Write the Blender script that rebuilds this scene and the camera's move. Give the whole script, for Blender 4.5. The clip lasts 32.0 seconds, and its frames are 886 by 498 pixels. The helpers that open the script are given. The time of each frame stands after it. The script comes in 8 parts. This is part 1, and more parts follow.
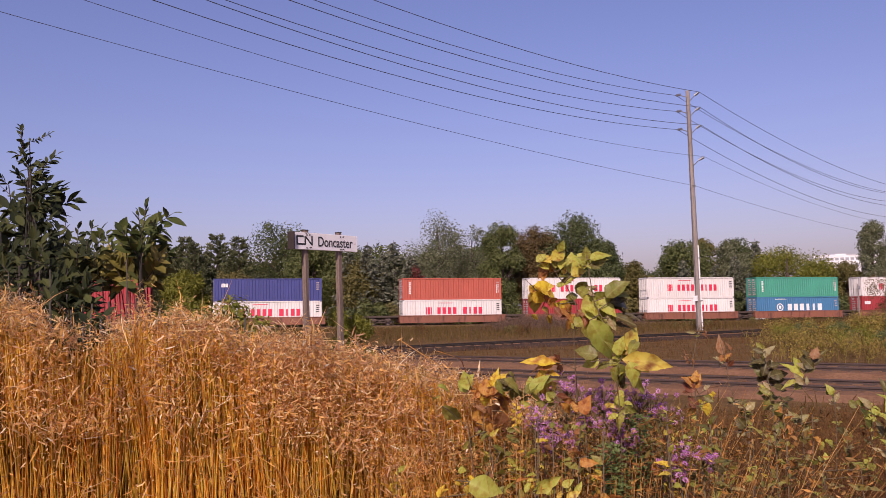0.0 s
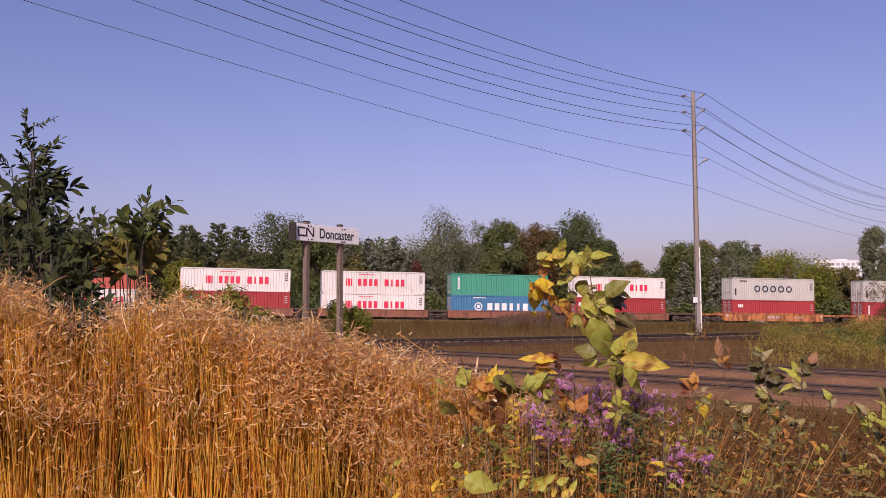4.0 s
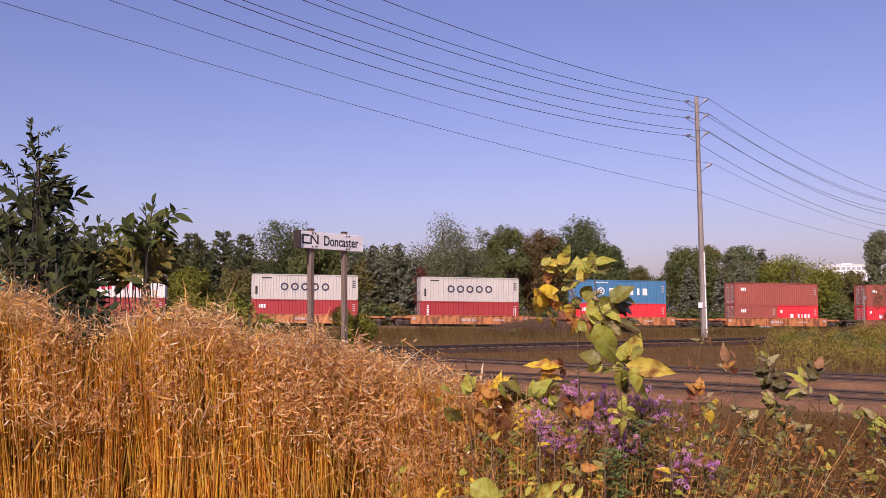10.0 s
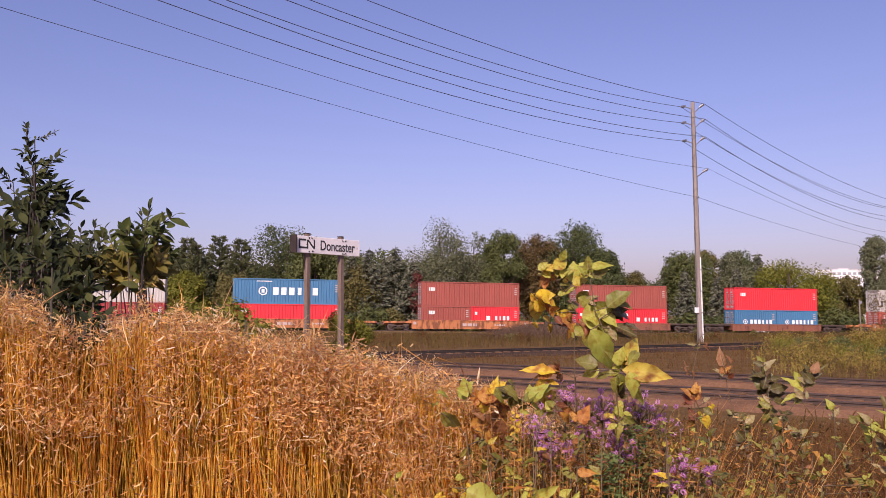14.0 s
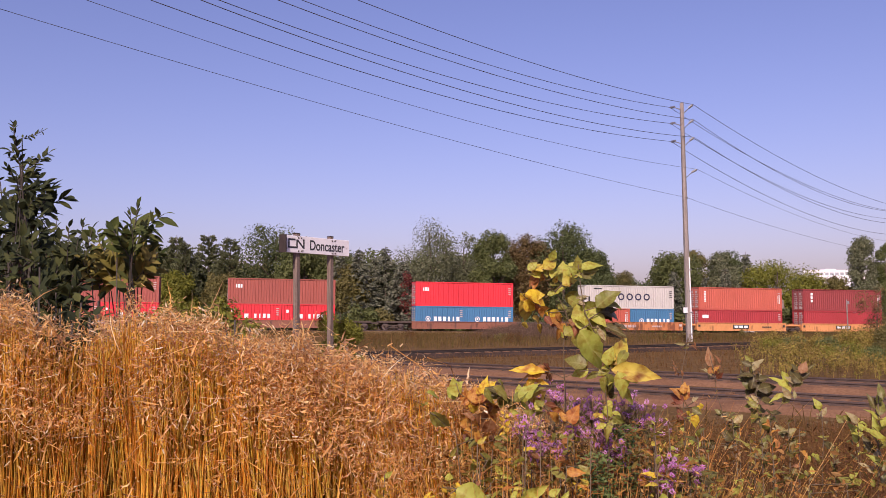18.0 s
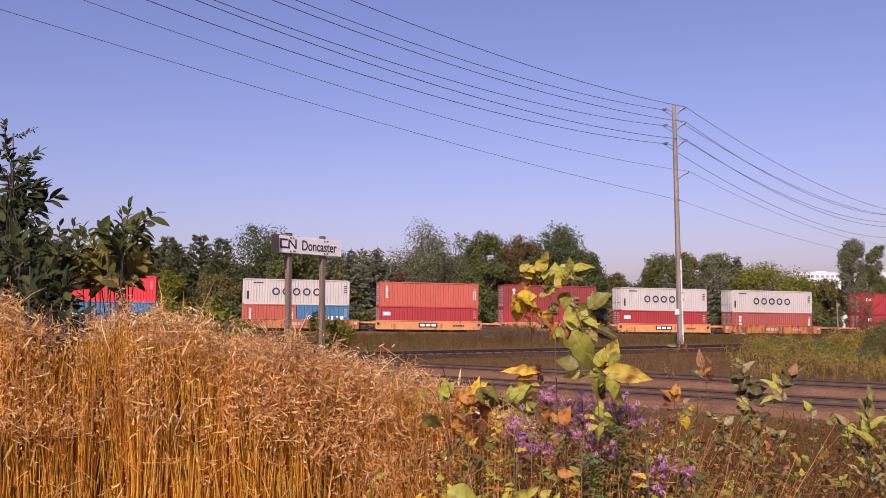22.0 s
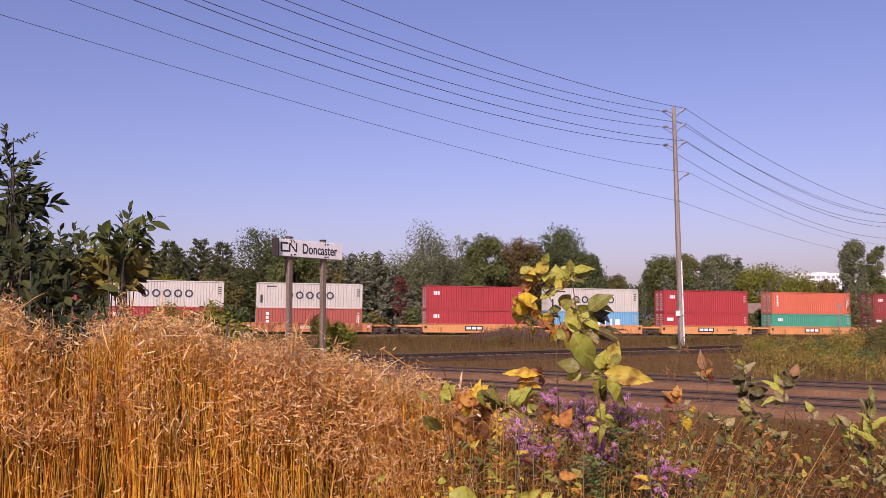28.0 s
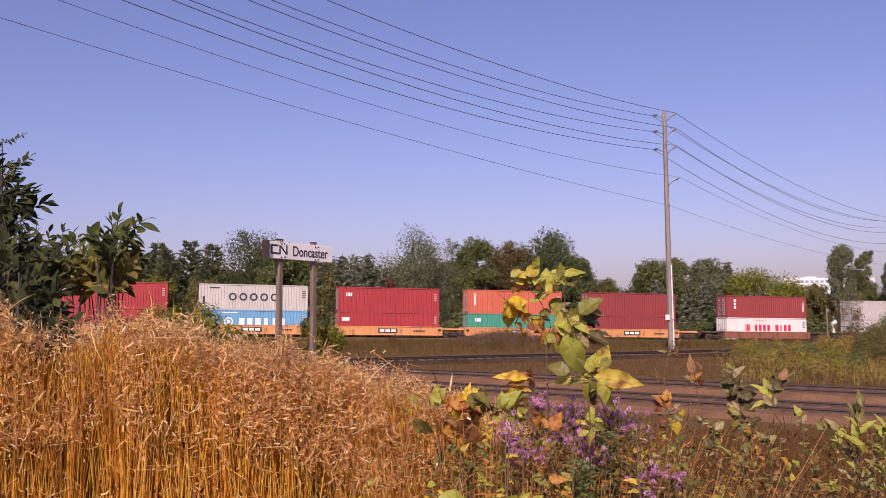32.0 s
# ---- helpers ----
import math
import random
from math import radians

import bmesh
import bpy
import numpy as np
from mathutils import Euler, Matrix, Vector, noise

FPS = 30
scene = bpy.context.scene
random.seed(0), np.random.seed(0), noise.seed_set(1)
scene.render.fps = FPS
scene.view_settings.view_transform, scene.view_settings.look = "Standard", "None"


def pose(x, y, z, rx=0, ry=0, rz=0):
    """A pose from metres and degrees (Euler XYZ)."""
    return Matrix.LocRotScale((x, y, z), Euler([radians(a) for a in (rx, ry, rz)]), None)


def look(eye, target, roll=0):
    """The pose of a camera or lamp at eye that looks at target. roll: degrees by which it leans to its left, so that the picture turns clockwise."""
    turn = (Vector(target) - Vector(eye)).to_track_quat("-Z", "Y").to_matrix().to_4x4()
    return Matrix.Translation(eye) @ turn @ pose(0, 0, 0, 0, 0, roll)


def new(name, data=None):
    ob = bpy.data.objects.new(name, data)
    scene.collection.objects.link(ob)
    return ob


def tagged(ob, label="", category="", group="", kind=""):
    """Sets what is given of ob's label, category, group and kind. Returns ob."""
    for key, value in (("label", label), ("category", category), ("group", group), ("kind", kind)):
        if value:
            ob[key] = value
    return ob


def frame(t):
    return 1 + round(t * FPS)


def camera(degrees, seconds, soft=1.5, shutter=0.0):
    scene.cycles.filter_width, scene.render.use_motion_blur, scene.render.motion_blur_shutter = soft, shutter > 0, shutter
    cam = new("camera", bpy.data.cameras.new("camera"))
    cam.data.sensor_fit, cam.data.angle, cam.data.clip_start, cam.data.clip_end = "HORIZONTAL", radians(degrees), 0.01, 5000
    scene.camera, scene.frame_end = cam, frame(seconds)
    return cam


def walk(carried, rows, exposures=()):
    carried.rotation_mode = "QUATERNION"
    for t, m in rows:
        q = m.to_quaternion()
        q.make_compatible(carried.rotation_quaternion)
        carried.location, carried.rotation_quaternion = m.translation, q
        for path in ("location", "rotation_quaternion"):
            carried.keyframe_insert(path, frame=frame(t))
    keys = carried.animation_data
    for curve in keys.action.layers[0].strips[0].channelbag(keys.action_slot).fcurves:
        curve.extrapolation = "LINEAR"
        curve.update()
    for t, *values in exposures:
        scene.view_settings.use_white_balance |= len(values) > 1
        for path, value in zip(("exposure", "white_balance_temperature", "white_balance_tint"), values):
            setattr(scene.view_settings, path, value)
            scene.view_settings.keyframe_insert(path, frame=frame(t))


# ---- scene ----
cam = camera(55.1, 32.0, soft=0.85)
EYE = 2.0

# seconds, yaw, pitch, roll of the hand-held camera, which stays on its spot
PATH = [
    (0.0, 0.40, 3.98, 1.80),
    (0.5, 0.12, 3.93, 1.60),
    (1.0, 0.07, 3.62, 1.50),
    (1.5, 0.23, 3.70, 1.14),
    (2.0, 0.05, 3.74, 0.74),
    (2.5, 0.12, 3.95, 0.70),
    (3.0, 0.09, 3.87, 0.67),
    (3.5, 0.20, 3.79, 0.41),
    (5.5, 0.74, 3.21, 0.48),
    (6.0, 0.62, 3.96, 0.55),
    (6.5, 0.57, 3.74, 0.36),
    (7.0, 0.70, 3.89, 0.90),
    (7.5, 0.82, 3.97, 0.75),
    (8.0, 0.97, 4.09, 0.91),
    (8.5, 0.68, 4.17, 0.68),
    (9.0, 0.76, 4.23, 0.75),
    (9.5, 0.70, 4.11, 0.63),
    (10.0, 0.69, 4.09, 0.63),
    (10.5, 0.50, 4.07, 0.51),
    (11.0, 0.35, 4.20, 0.50),
    (11.5, 0.46, 4.18, 0.55),
    (12.0, 0.86, 4.19, 0.58),
    (12.5, 0.95, 4.05, 0.64),
    (13.0, 0.52, 4.25, 0.59),
    (13.5, 0.49, 4.42, 0.62),
    (15.5, 0.04, 4.36, 0.47),
    (16.0, -0.17, 4.36, 0.51),
    (16.5, -0.26, 4.41, 0.50),
    (17.0, -0.10, 4.39, 0.57),
    (17.5, -0.18, 4.34, 0.64),
    (18.0, -0.24, 4.40, 0.58),
    (18.5, -0.18, 4.43, 0.52),
    (19.0, -0.13, 4.47, 0.49),
    (19.5, -0.35, 4.20, 0.48),
    (20.0, -0.46, 4.26, 0.53),
    (20.5, -0.56, 4.43, 0.53),
    (21.0, -0.46, 4.39, 0.47),
    (21.5, -0.57, 4.37, 0.41),
    (22.0, -0.78, 4.45, 0.36),
    (22.5, -1.09, 4.47, 0.25),
    (23.0, -1.00, 4.45, 0.45),
    (23.5, -0.90, 4.43, 0.52),
    (24.0, -0.80, 4.58, 0.59),
    (24.5, -0.59, 4.45, 0.57),
    (25.0, -0.65, 4.48, 0.56),
    (25.5, -0.75, 4.62, 0.68),
    (27.5, -0.81, 4.56, 0.69),
    (28.0, -0.72, 4.63, 0.65),
    (28.5, -0.95, 4.67, 0.58),
    (29.0, -1.27, 4.75, 0.56),
    (29.5, -1.24, 4.74, 0.63),
    (30.0, -1.24, 4.72, 0.58),
    (30.5, -1.21, 4.68, 0.60),
    (31.0, -1.30, 4.76, 0.54),
    (31.5, -1.34, 4.89, 0.45),
    (32.0, -1.37, 4.83, 0.45),
]
walk(cam, [(t, pose(0, 0, EYE, 90 + p, r, y)) for t, y, p, r in PATH],
     [(t, e, 6350, 28) for t, e in ((0, -0.13), (3, -0.20), (6, -0.10), (9, -0.01), (13, 0.05), (19, 0.07), (23, 0.03), (28, 0.03), (32, -0.02))])

# ---- light ----
SUN_AZ = math.atan2(-0.22, -0.975)         # from +y, clockwise: over the left shoulder
SUN_EL = radians(36)
sun_to = Vector((math.sin(SUN_AZ) * math.cos(SUN_EL), math.cos(SUN_AZ) * math.cos(SUN_EL), math.sin(SUN_EL)))
lamp = bpy.data.lights.new("sun", "SUN")
lamp.energy, lamp.angle, lamp.color = 4.9, radians(0.5), (1.0, 0.87, 0.67)
sun = new("sun", lamp)
sun.matrix_world = look((0, 0, 60), Vector((0, 0, 60)) - sun_to)

world = bpy.data.worlds.new("sky")
scene.world = world
world.use_nodes = True
wn = world.node_tree
sky = wn.nodes.new("ShaderNodeTexSky")
sky.sky_type, sky.sun_disc = "NISHITA", False
sky.sun_elevation, sky.sun_rotation = SUN_EL, SUN_AZ
sky.air_density, sky.dust_density, sky.ozone_density = 1.2, 1.6, 2.0
tint = wn.nodes.new("ShaderNodeMix")
tint.data_type, tint.blend_type = "RGBA", "MULTIPLY"
tint.inputs[0].default_value = 1.0
tint.inputs[7].default_value = (1.04, 0.90, 1.18, 1)   # violet cast of the film
wn.links.new(sky.outputs[0], tint.inputs[6])
wn.links.new(tint.outputs[2], wn.nodes["Background"].inputs[0])
wn.nodes["Background"].inputs[1].default_value = 0.102
scene.view_settings.exposure = 0.0

# ---- materials ----


def mat(name, c1, c2=None, rough=0.7, scale=4.0, fine=40.0, bump=0.0, metal=0.0, rand=0.0, stretch=(1, 1, 1), stain=None, coords="Object"):
    """A surface that varies between c1 and c2 at a coarse and a fine scale; rand shifts its brightness from object to object."""
    m = bpy.data.materials.new(name)
    m.use_nodes = True
    nt = m.node_tree
    b = nt.nodes["Principled BSDF"]
    b.inputs["Roughness"].default_value, b.inputs["Metallic"].default_value = rough, metal
    if rough >= 0.85:
        b.inputs["Specular IOR Level"].default_value = 0.04
    tc, mp = nt.nodes.new("ShaderNodeTexCoord"), nt.nodes.new("ShaderNodeMapping")
    mp.inputs["Scale"].default_value = stretch
    nt.links.new(tc.outputs[coords], mp.inputs[0])

    def noise_of(s, detail):
        n = nt.nodes.new("ShaderNodeTexNoise")
        n.inputs["Scale"].default_value, n.inputs["Detail"].default_value = s, detail
        nt.links.new(mp.outputs[0], n.inputs["Vector"])
        return n
    big, small = noise_of(scale, 4), noise_of(fine, 5)
    add = nt.nodes.new("ShaderNodeMath")
    add.operation = "ADD"
    nt.links.new(big.outputs[0], add.inputs[0])
    nt.links.new(small.outputs[0], add.inputs[1])
    ramp = nt.nodes.new("ShaderNodeValToRGB")
    ramp.color_ramp.elements[0].position, ramp.color_ramp.elements[1].position = 0.36, 0.64
    ramp.color_ramp.elements[0].color, ramp.color_ramp.elements[1].color = (*c1, 1), (*(c2 or c1), 1)
    half = nt.nodes.new("ShaderNodeMath")
    half.operation, half.inputs[1].default_value = "MULTIPLY", 0.5
    nt.links.new(add.outputs[0], half.inputs[0])
    nt.links.new(half.outputs[0], ramp.inputs[0])
    col = ramp.outputs[0]
    if stain:
        sn = noise_of(stain[1], 6)
        r2 = nt.nodes.new("ShaderNodeValToRGB")
        r2.color_ramp.elements[0].position, r2.color_ramp.elements[1].position = stain[2], stain[2] + 0.12
        mix = nt.nodes.new("ShaderNodeMix")
        mix.data_type = "RGBA"
        mix.inputs[7].default_value = (*stain[0], 1)
        nt.links.new(sn.outputs[0], r2.inputs[0])
        nt.links.new(r2.outputs[0], mix.inputs[0])
        nt.links.new(col, mix.inputs[6])
        col = mix.outputs[2]
    if rand:
        info, hsv, mr = nt.nodes.new("ShaderNodeObjectInfo"), nt.nodes.new("ShaderNodeHueSaturation"), nt.nodes.new("ShaderNodeMapRange")
        mr.inputs[3].default_value, mr.inputs[4].default_value = 1 - rand, 1 + rand
        nt.links.new(info.outputs["Random"], mr.inputs[0])
        nt.links.new(mr.outputs[0], hsv.inputs["Value"])
        nt.links.new(col, hsv.inputs["Color"])
        col = hsv.outputs[0]
    nt.links.new(col, b.inputs["Base Color"])
    if bump:
        bp = nt.nodes.new("ShaderNodeBump")
        bp.inputs["Strength"].default_value = bump
        bp.inputs["Distance"].default_value = 0.02
        nt.links.new(small.outputs[0], bp.inputs["Height"])
        nt.links.new(bp.outputs[0], b.inputs["Normal"])
    return m


def leafy(name, stops, rough=0.6, through_light=0.25, by="island", spots=None, gloss=0.25, patch=6.0, dark=(0.62, 0.6, 0.58)):
    """Leaves, stalks and petals: the colour runs through stops from piece to piece, and some light comes through."""
    m = bpy.data.materials.new(name)
    m.use_nodes = True
    nt = m.node_tree
    b, out = nt.nodes["Principled BSDF"], nt.nodes["Material Output"]
    b.inputs["Roughness"].default_value = rough
    b.inputs["Specular IOR Level"].default_value = gloss
    src = nt.nodes.new("ShaderNodeNewGeometry").outputs["Random Per Island"] if by == "island" else nt.nodes.new("ShaderNodeObjectInfo").outputs["Random"]
    ramp = nt.nodes.new("ShaderNodeValToRGB")
    cr = ramp.color_ramp
    while len(cr.elements) < len(stops):
        cr.elements.new(0.5)
    for i, c in enumerate(stops):
        cr.elements[i].position, cr.elements[i].color = i / max(1, len(stops) - 1), (*c, 1)
    nt.links.new(src, ramp.inputs[0])
    col = ramp.outputs[0]
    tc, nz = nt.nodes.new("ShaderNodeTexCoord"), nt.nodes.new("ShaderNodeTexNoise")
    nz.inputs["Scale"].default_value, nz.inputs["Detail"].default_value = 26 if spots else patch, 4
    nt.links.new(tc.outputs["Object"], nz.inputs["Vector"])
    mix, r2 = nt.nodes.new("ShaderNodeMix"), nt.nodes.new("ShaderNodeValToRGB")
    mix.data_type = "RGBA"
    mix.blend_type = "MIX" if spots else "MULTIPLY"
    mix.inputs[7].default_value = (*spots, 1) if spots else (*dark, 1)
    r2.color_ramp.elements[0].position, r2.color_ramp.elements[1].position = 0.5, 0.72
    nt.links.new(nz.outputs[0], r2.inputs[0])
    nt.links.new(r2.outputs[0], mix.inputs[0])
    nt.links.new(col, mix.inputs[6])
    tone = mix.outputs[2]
    if by == "object":
        # blotches of brown wear on single leaves
        n2, r3, m2 = nt.nodes.new("ShaderNodeTexNoise"), nt.nodes.new("ShaderNodeValToRGB"), nt.nodes.new("ShaderNodeMix")
        n2.inputs["Scale"].default_value, n2.inputs["Detail"].default_value = 55, 6
        r3.color_ramp.elements[0].position, r3.color_ramp.elements[1].position = 0.48, 0.66
        m2.data_type, m2.blend_type = "RGBA", "MULTIPLY"
        m2.inputs[7].default_value = (0.80, 0.62, 0.48, 1)
        nt.links.new(tc.outputs["Object"], n2.inputs["Vector"])
        nt.links.new(n2.outputs[0], r3.inputs[0])
        nt.links.new(r3.outputs[0], m2.inputs[0])
        nt.links.new(tone, m2.inputs[6])
        tone = m2.outputs[2]
    nt.links.new(tone, b.inputs["Base Color"])
    if by == "object":
        # pale midrib and side veins, in the leaf's own space
        sep, ab, sl, sn, vr, rib, mx, m3 = [nt.nodes.new("ShaderNode" + k) for k in ("SeparateXYZ", "Math", "Math", "Math", "ValToRGB", "ValToRGB", "Math", "Mix")]
        ab.operation, sl.operation, sn.operation, mx.operation = "ABSOLUTE", "MULTIPLY_ADD", "PINGPONG", "MAXIMUM"
        sl.inputs[1].default_value, sn.inputs[1].default_value = -0.75, 0.006
        for ramp2, a0, a1, top in ((vr, 0.0004, 0.0011, 0.16), (rib, 0.0006, 0.0012, 0.5)):
            e0, e1 = ramp2.color_ramp.elements
            e0.position, e1.position, e0.color, e1.color = a0, a1, (top, top, top, 1), (0, 0, 0, 1)
        m3.data_type, m3.blend_type = "RGBA", "SCREEN"
        m3.inputs[7].default_value = (0.16, 0.14, 0.06, 1)
        nt.links.new(tc.outputs["Object"], sep.inputs[0])
        nt.links.new(sep.outputs[1], ab.inputs[0])
        nt.links.new(ab.outputs[0], sl.inputs[0])
        nt.links.new(sep.outputs[0], sl.inputs[2])
        nt.links.new(sl.outputs[0], sn.inputs[0])
        nt.links.new(sn.outputs[0], vr.inputs[0])
        nt.links.new(ab.outputs[0], rib.inputs[0])
        nt.links.new(vr.outputs[0], mx.inputs[0])
        nt.links.new(rib.outputs[0], mx.inputs[1])
        nt.links.new(mx.outputs[0], m3.inputs[0])
        nt.links.new(tone, m3.inputs[6])
        tone = m3.outputs[2]
        nt.links.new(tone, b.inputs["Base Color"])
        wv, bp = nt.nodes.new("ShaderNodeTexWave"), nt.nodes.new("ShaderNodeBump")
        wv.bands_direction = "DIAGONAL"
        wv.inputs["Scale"].default_value, wv.inputs["Distortion"].default_value = 34, 3.5
        bp.inputs["Strength"].default_value, bp.inputs["Distance"].default_value = 0.08, 0.003
        nt.links.new(tc.outputs["Object"], wv.inputs["Vector"])
        nt.links.new(wv.outputs["Fac"], bp.inputs["Height"])
        nt.links.new(bp.outputs[0], b.inputs["Normal"])
    tr, ms = nt.nodes.new("ShaderNodeBsdfTranslucent"), nt.nodes.new("ShaderNodeMixShader")
    ms.inputs[0].default_value = through_light
    nt.links.new(tone, tr.inputs[0])
    nt.links.new(b.outputs[0], ms.inputs[1])
    nt.links.new(tr.outputs[0], ms.inputs[2])
    nt.links.new(ms.outputs[0], out.inputs[0])
    return m


def paint(name, c, worn=(0.16, 0.07, 0.04), amount=0.66, rough=0.55):
    d = tuple(v * 0.82 for v in c)
    return mat(name, d, c, rough=rough, scale=0.7, fine=9.0, bump=0.05, stretch=(1, 1, 0.35), stain=(worn, 2.2, amount), rand=0.06)


M_GROUND = mat("dry_grass_soil", (0.092, 0.053, 0.022), (0.170, 0.101, 0.039), 0.95, 1.3, 14.0, 0.8, stain=((0.24, 0.17, 0.085), 5.0, 0.6))
M_BALLAST = mat("brown_ballast", (0.142, 0.075, 0.043), (0.244, 0.134, 0.078), 0.95, 0.6, 14.0, 0.9)
M_DIRT = mat("brown_weedy_ballast", (0.10, 0.065, 0.035), (0.17, 0.115, 0.06), 0.95, 0.6, 10.0, 0.9)
# far track: the shadow along its rails is put into bed and rail colour
M_SHADEBED = mat("shade_darkened_ballast", (0.03, 0.02, 0.016), (0.075, 0.05, 0.038), 0.95, 0.8, 14.0, 0.9)
M_DARKRAIL = mat("shade_darkened_rail", (0.016, 0.011, 0.009), (0.034, 0.022, 0.018), 0.7, 2, 30, 0.2)
M_RAIL = mat("dark_rusty_rail", (0.050, 0.033, 0.027), (0.085, 0.056, 0.046), 0.7, 2, 30, 0.2)
M_TIE = mat("weathered_tie", (0.144, 0.081, 0.048), (0.237, 0.138, 0.085), 0.9, 3, 30, 0.6, rand=0.14, stretch=(1, 6, 1))
M_POLE = mat("grey_brown_pole_wood", (0.17, 0.145, 0.13), (0.33, 0.285, 0.265), 0.9, 2, 22, 0.5, stretch=(5, 5, 0.3))
M_POST = mat("weathered_post_wood", (0.115, 0.080, 0.067), (0.245, 0.192, 0.160), 0.9, 3, 25, 0.5, stretch=(6, 6, 0.4))
M_BOARD = mat("faded_white_board", (0.76, 0.74, 0.74), (0.88, 0.86, 0.85), 0.6, 3, 30, 0.1, stain=((0.30, 0.2, 0.14), 5, 0.68))
M_BLACK = mat("black_paint", (0.02, 0.02, 0.022), (0.035, 0.035, 0.035), 0.5, 5, 40)
M_DARKWOOD = mat("dark_board_edge", (0.02, 0.013, 0.011), (0.04, 0.026, 0.022), 0.8, 4, 30, 0.3)
M_WIRE = mat("dark_wire", (0.05, 0.05, 0.06), (0.07, 0.07, 0.08), 0.5)
M_STEEL = mat("galvanised_steel", (0.20, 0.20, 0.21), (0.30, 0.30, 0.32), 0.6, 3, 25, 0.1, metal=0.4)
M_CERAMIC = mat("grey_porcelain", (0.16, 0.16, 0.19), (0.24, 0.24, 0.28), 0.35)
M_PVC = mat("white_conduit", (0.72, 0.72, 0.73), (0.82, 0.82, 0.82), 0.4, 3, 20)
M_BARK = mat("tree_bark", (0.07, 0.05, 0.04), (0.14, 0.11, 0.09), 0.95, 3, 18, 0.6, stretch=(3, 3, 0.6))
M_UNDER = mat("grimy_running_gear", (0.035, 0.025, 0.02), (0.09, 0.06, 0.045), 0.75, 2, 20, 0.3)
M_WHEEL = mat("wheel_steel", (0.09, 0.06, 0.05), (0.2, 0.16, 0.14), 0.5, 4, 30, 0.1, metal=0.5)

C = {k: paint(k + "_container_paint", c, w, a) for k, c, w, a in (
    ("white", (0.74, 0.70, 0.675), (0.42, 0.30, 0.25), 0.72), ("grey", (0.51, 0.49, 0.46), (0.30, 0.2, 0.15), 0.72),
    ("green", (0.05, 0.30, 0.21), (0.14, 0.10, 0.06), 0.74), ("blue", (0.05, 0.18, 0.34), (0.14, 0.09, 0.06), 0.74),
    ("pale_blue", (0.14, 0.36, 0.58), (0.18, 0.12, 0.09), 0.74), ("navy", (0.05, 0.06, 0.22), (0.12, 0.08, 0.06), 0.74),
    ("red", (0.70, 0.03, 0.042), (0.22, 0.04, 0.03), 0.74), ("dark_red", (0.36, 0.035, 0.04), (0.14, 0.03, 0.025), 0.70),
    ("maroon", (0.27, 0.042, 0.042), (0.15, 0.05, 0.035), 0.68), ("brown", (0.33, 0.082, 0.06), (0.17, 0.06, 0.04), 0.66),
    ("orange_red", (0.47, 0.105, 0.068), (0.24, 0.07, 0.04), 0.68), ("orange", (0.56, 0.135, 0.075), (0.25, 0.08, 0.05), 0.7))}
CAR = {"yellow": paint("yellow_car_paint", (0.64, 0.29, 0.11), (0.28, 0.12, 0.05), 0.58),
       "orange": paint("orange_car_paint", (0.50, 0.19, 0.07), (0.20, 0.07, 0.03), 0.47),
       "rust": paint("rust_brown_car_paint", (0.26, 0.10, 0.06), (0.12, 0.05, 0.035), 0.55)}
INK = {"faint": paint("faded_marking", (0.52, 0.42, 0.40), (0.3, 0.16, 0.13), 0.55), "red": paint("red_marking", (0.72, 0.03, 0.08), (0.5, 0.1, 0.1), 0.8), "black": M_BLACK,
       "white": paint("white_marking", (0.85, 0.84, 0.84), (0.5, 0.45, 0.4), 0.8),
       "blue": paint("blue_marking", (0.03, 0.03, 0.07), (0.1, 0.1, 0.12), 0.8)}

# ---- mesh helpers ----


def mesh_of(name, verts, faces, material, smooth=False):
    me = bpy.data.meshes.new(name)
    me.from_pydata([tuple(v) for v in verts], [], [tuple(f) for f in faces])
    me.materials.append(material)
    if smooth:
        me.polygons.foreach_set("use_smooth", [True] * len(me.polygons))
    me.update()
    return me


def child(name, data, parent, m=None, label=""):
    ob = new(name, data)
    ob.parent = parent
    if m is not None:
        ob.matrix_basis = m
    if label:
        ob["label"] = label
    return ob


def part(name, bm, material, parent, label="", m=None):
    me = bpy.data.meshes.new(name)
    bm.to_mesh(me)
    bm.free()
    me.materials.append(material)
    return child(name, me, parent, m, label)


def box(bm, x0, x1, y0, y1, z0, z1, bevel=0.0):
    r = bmesh.ops.create_cube(bm, size=1.0, matrix=Matrix.Translation(((x0 + x1) / 2, (y0 + y1) / 2, (z0 + z1) / 2)) @ Matrix.Diagonal((x1 - x0, y1 - y0, z1 - z0, 1)))
    if bevel:
        edges = list({e for v in r["verts"] for e in v.link_edges})
        bmesh.ops.bevel(bm, geom=edges, offset=bevel, segments=1, affect="EDGES")
    return bm


def boxes(*list_of):
    bm = bmesh.new()
    for b in list_of:
        box(bm, *b)
    return bm


def rod(bm, a, b, r0, r1=None, seg=8, caps=True):
    a, b = Vector(a), Vector(b)
    r1 = r0 if r1 is None else r1
    d = b - a
    m = Matrix.Translation((a + b) / 2) @ d.to_track_quat("Z", "Y").to_matrix().to_4x4()
    bmesh.ops.create_cone(bm, cap_ends=caps, segments=seg, radius1=r0, radius2=r1, depth=d.length, matrix=m)
    return bm


def empty(name, m, label, category, group="", kind=""):
    ob = new(name)
    ob.matrix_basis = m
    return tagged(ob, label, category, group, kind)


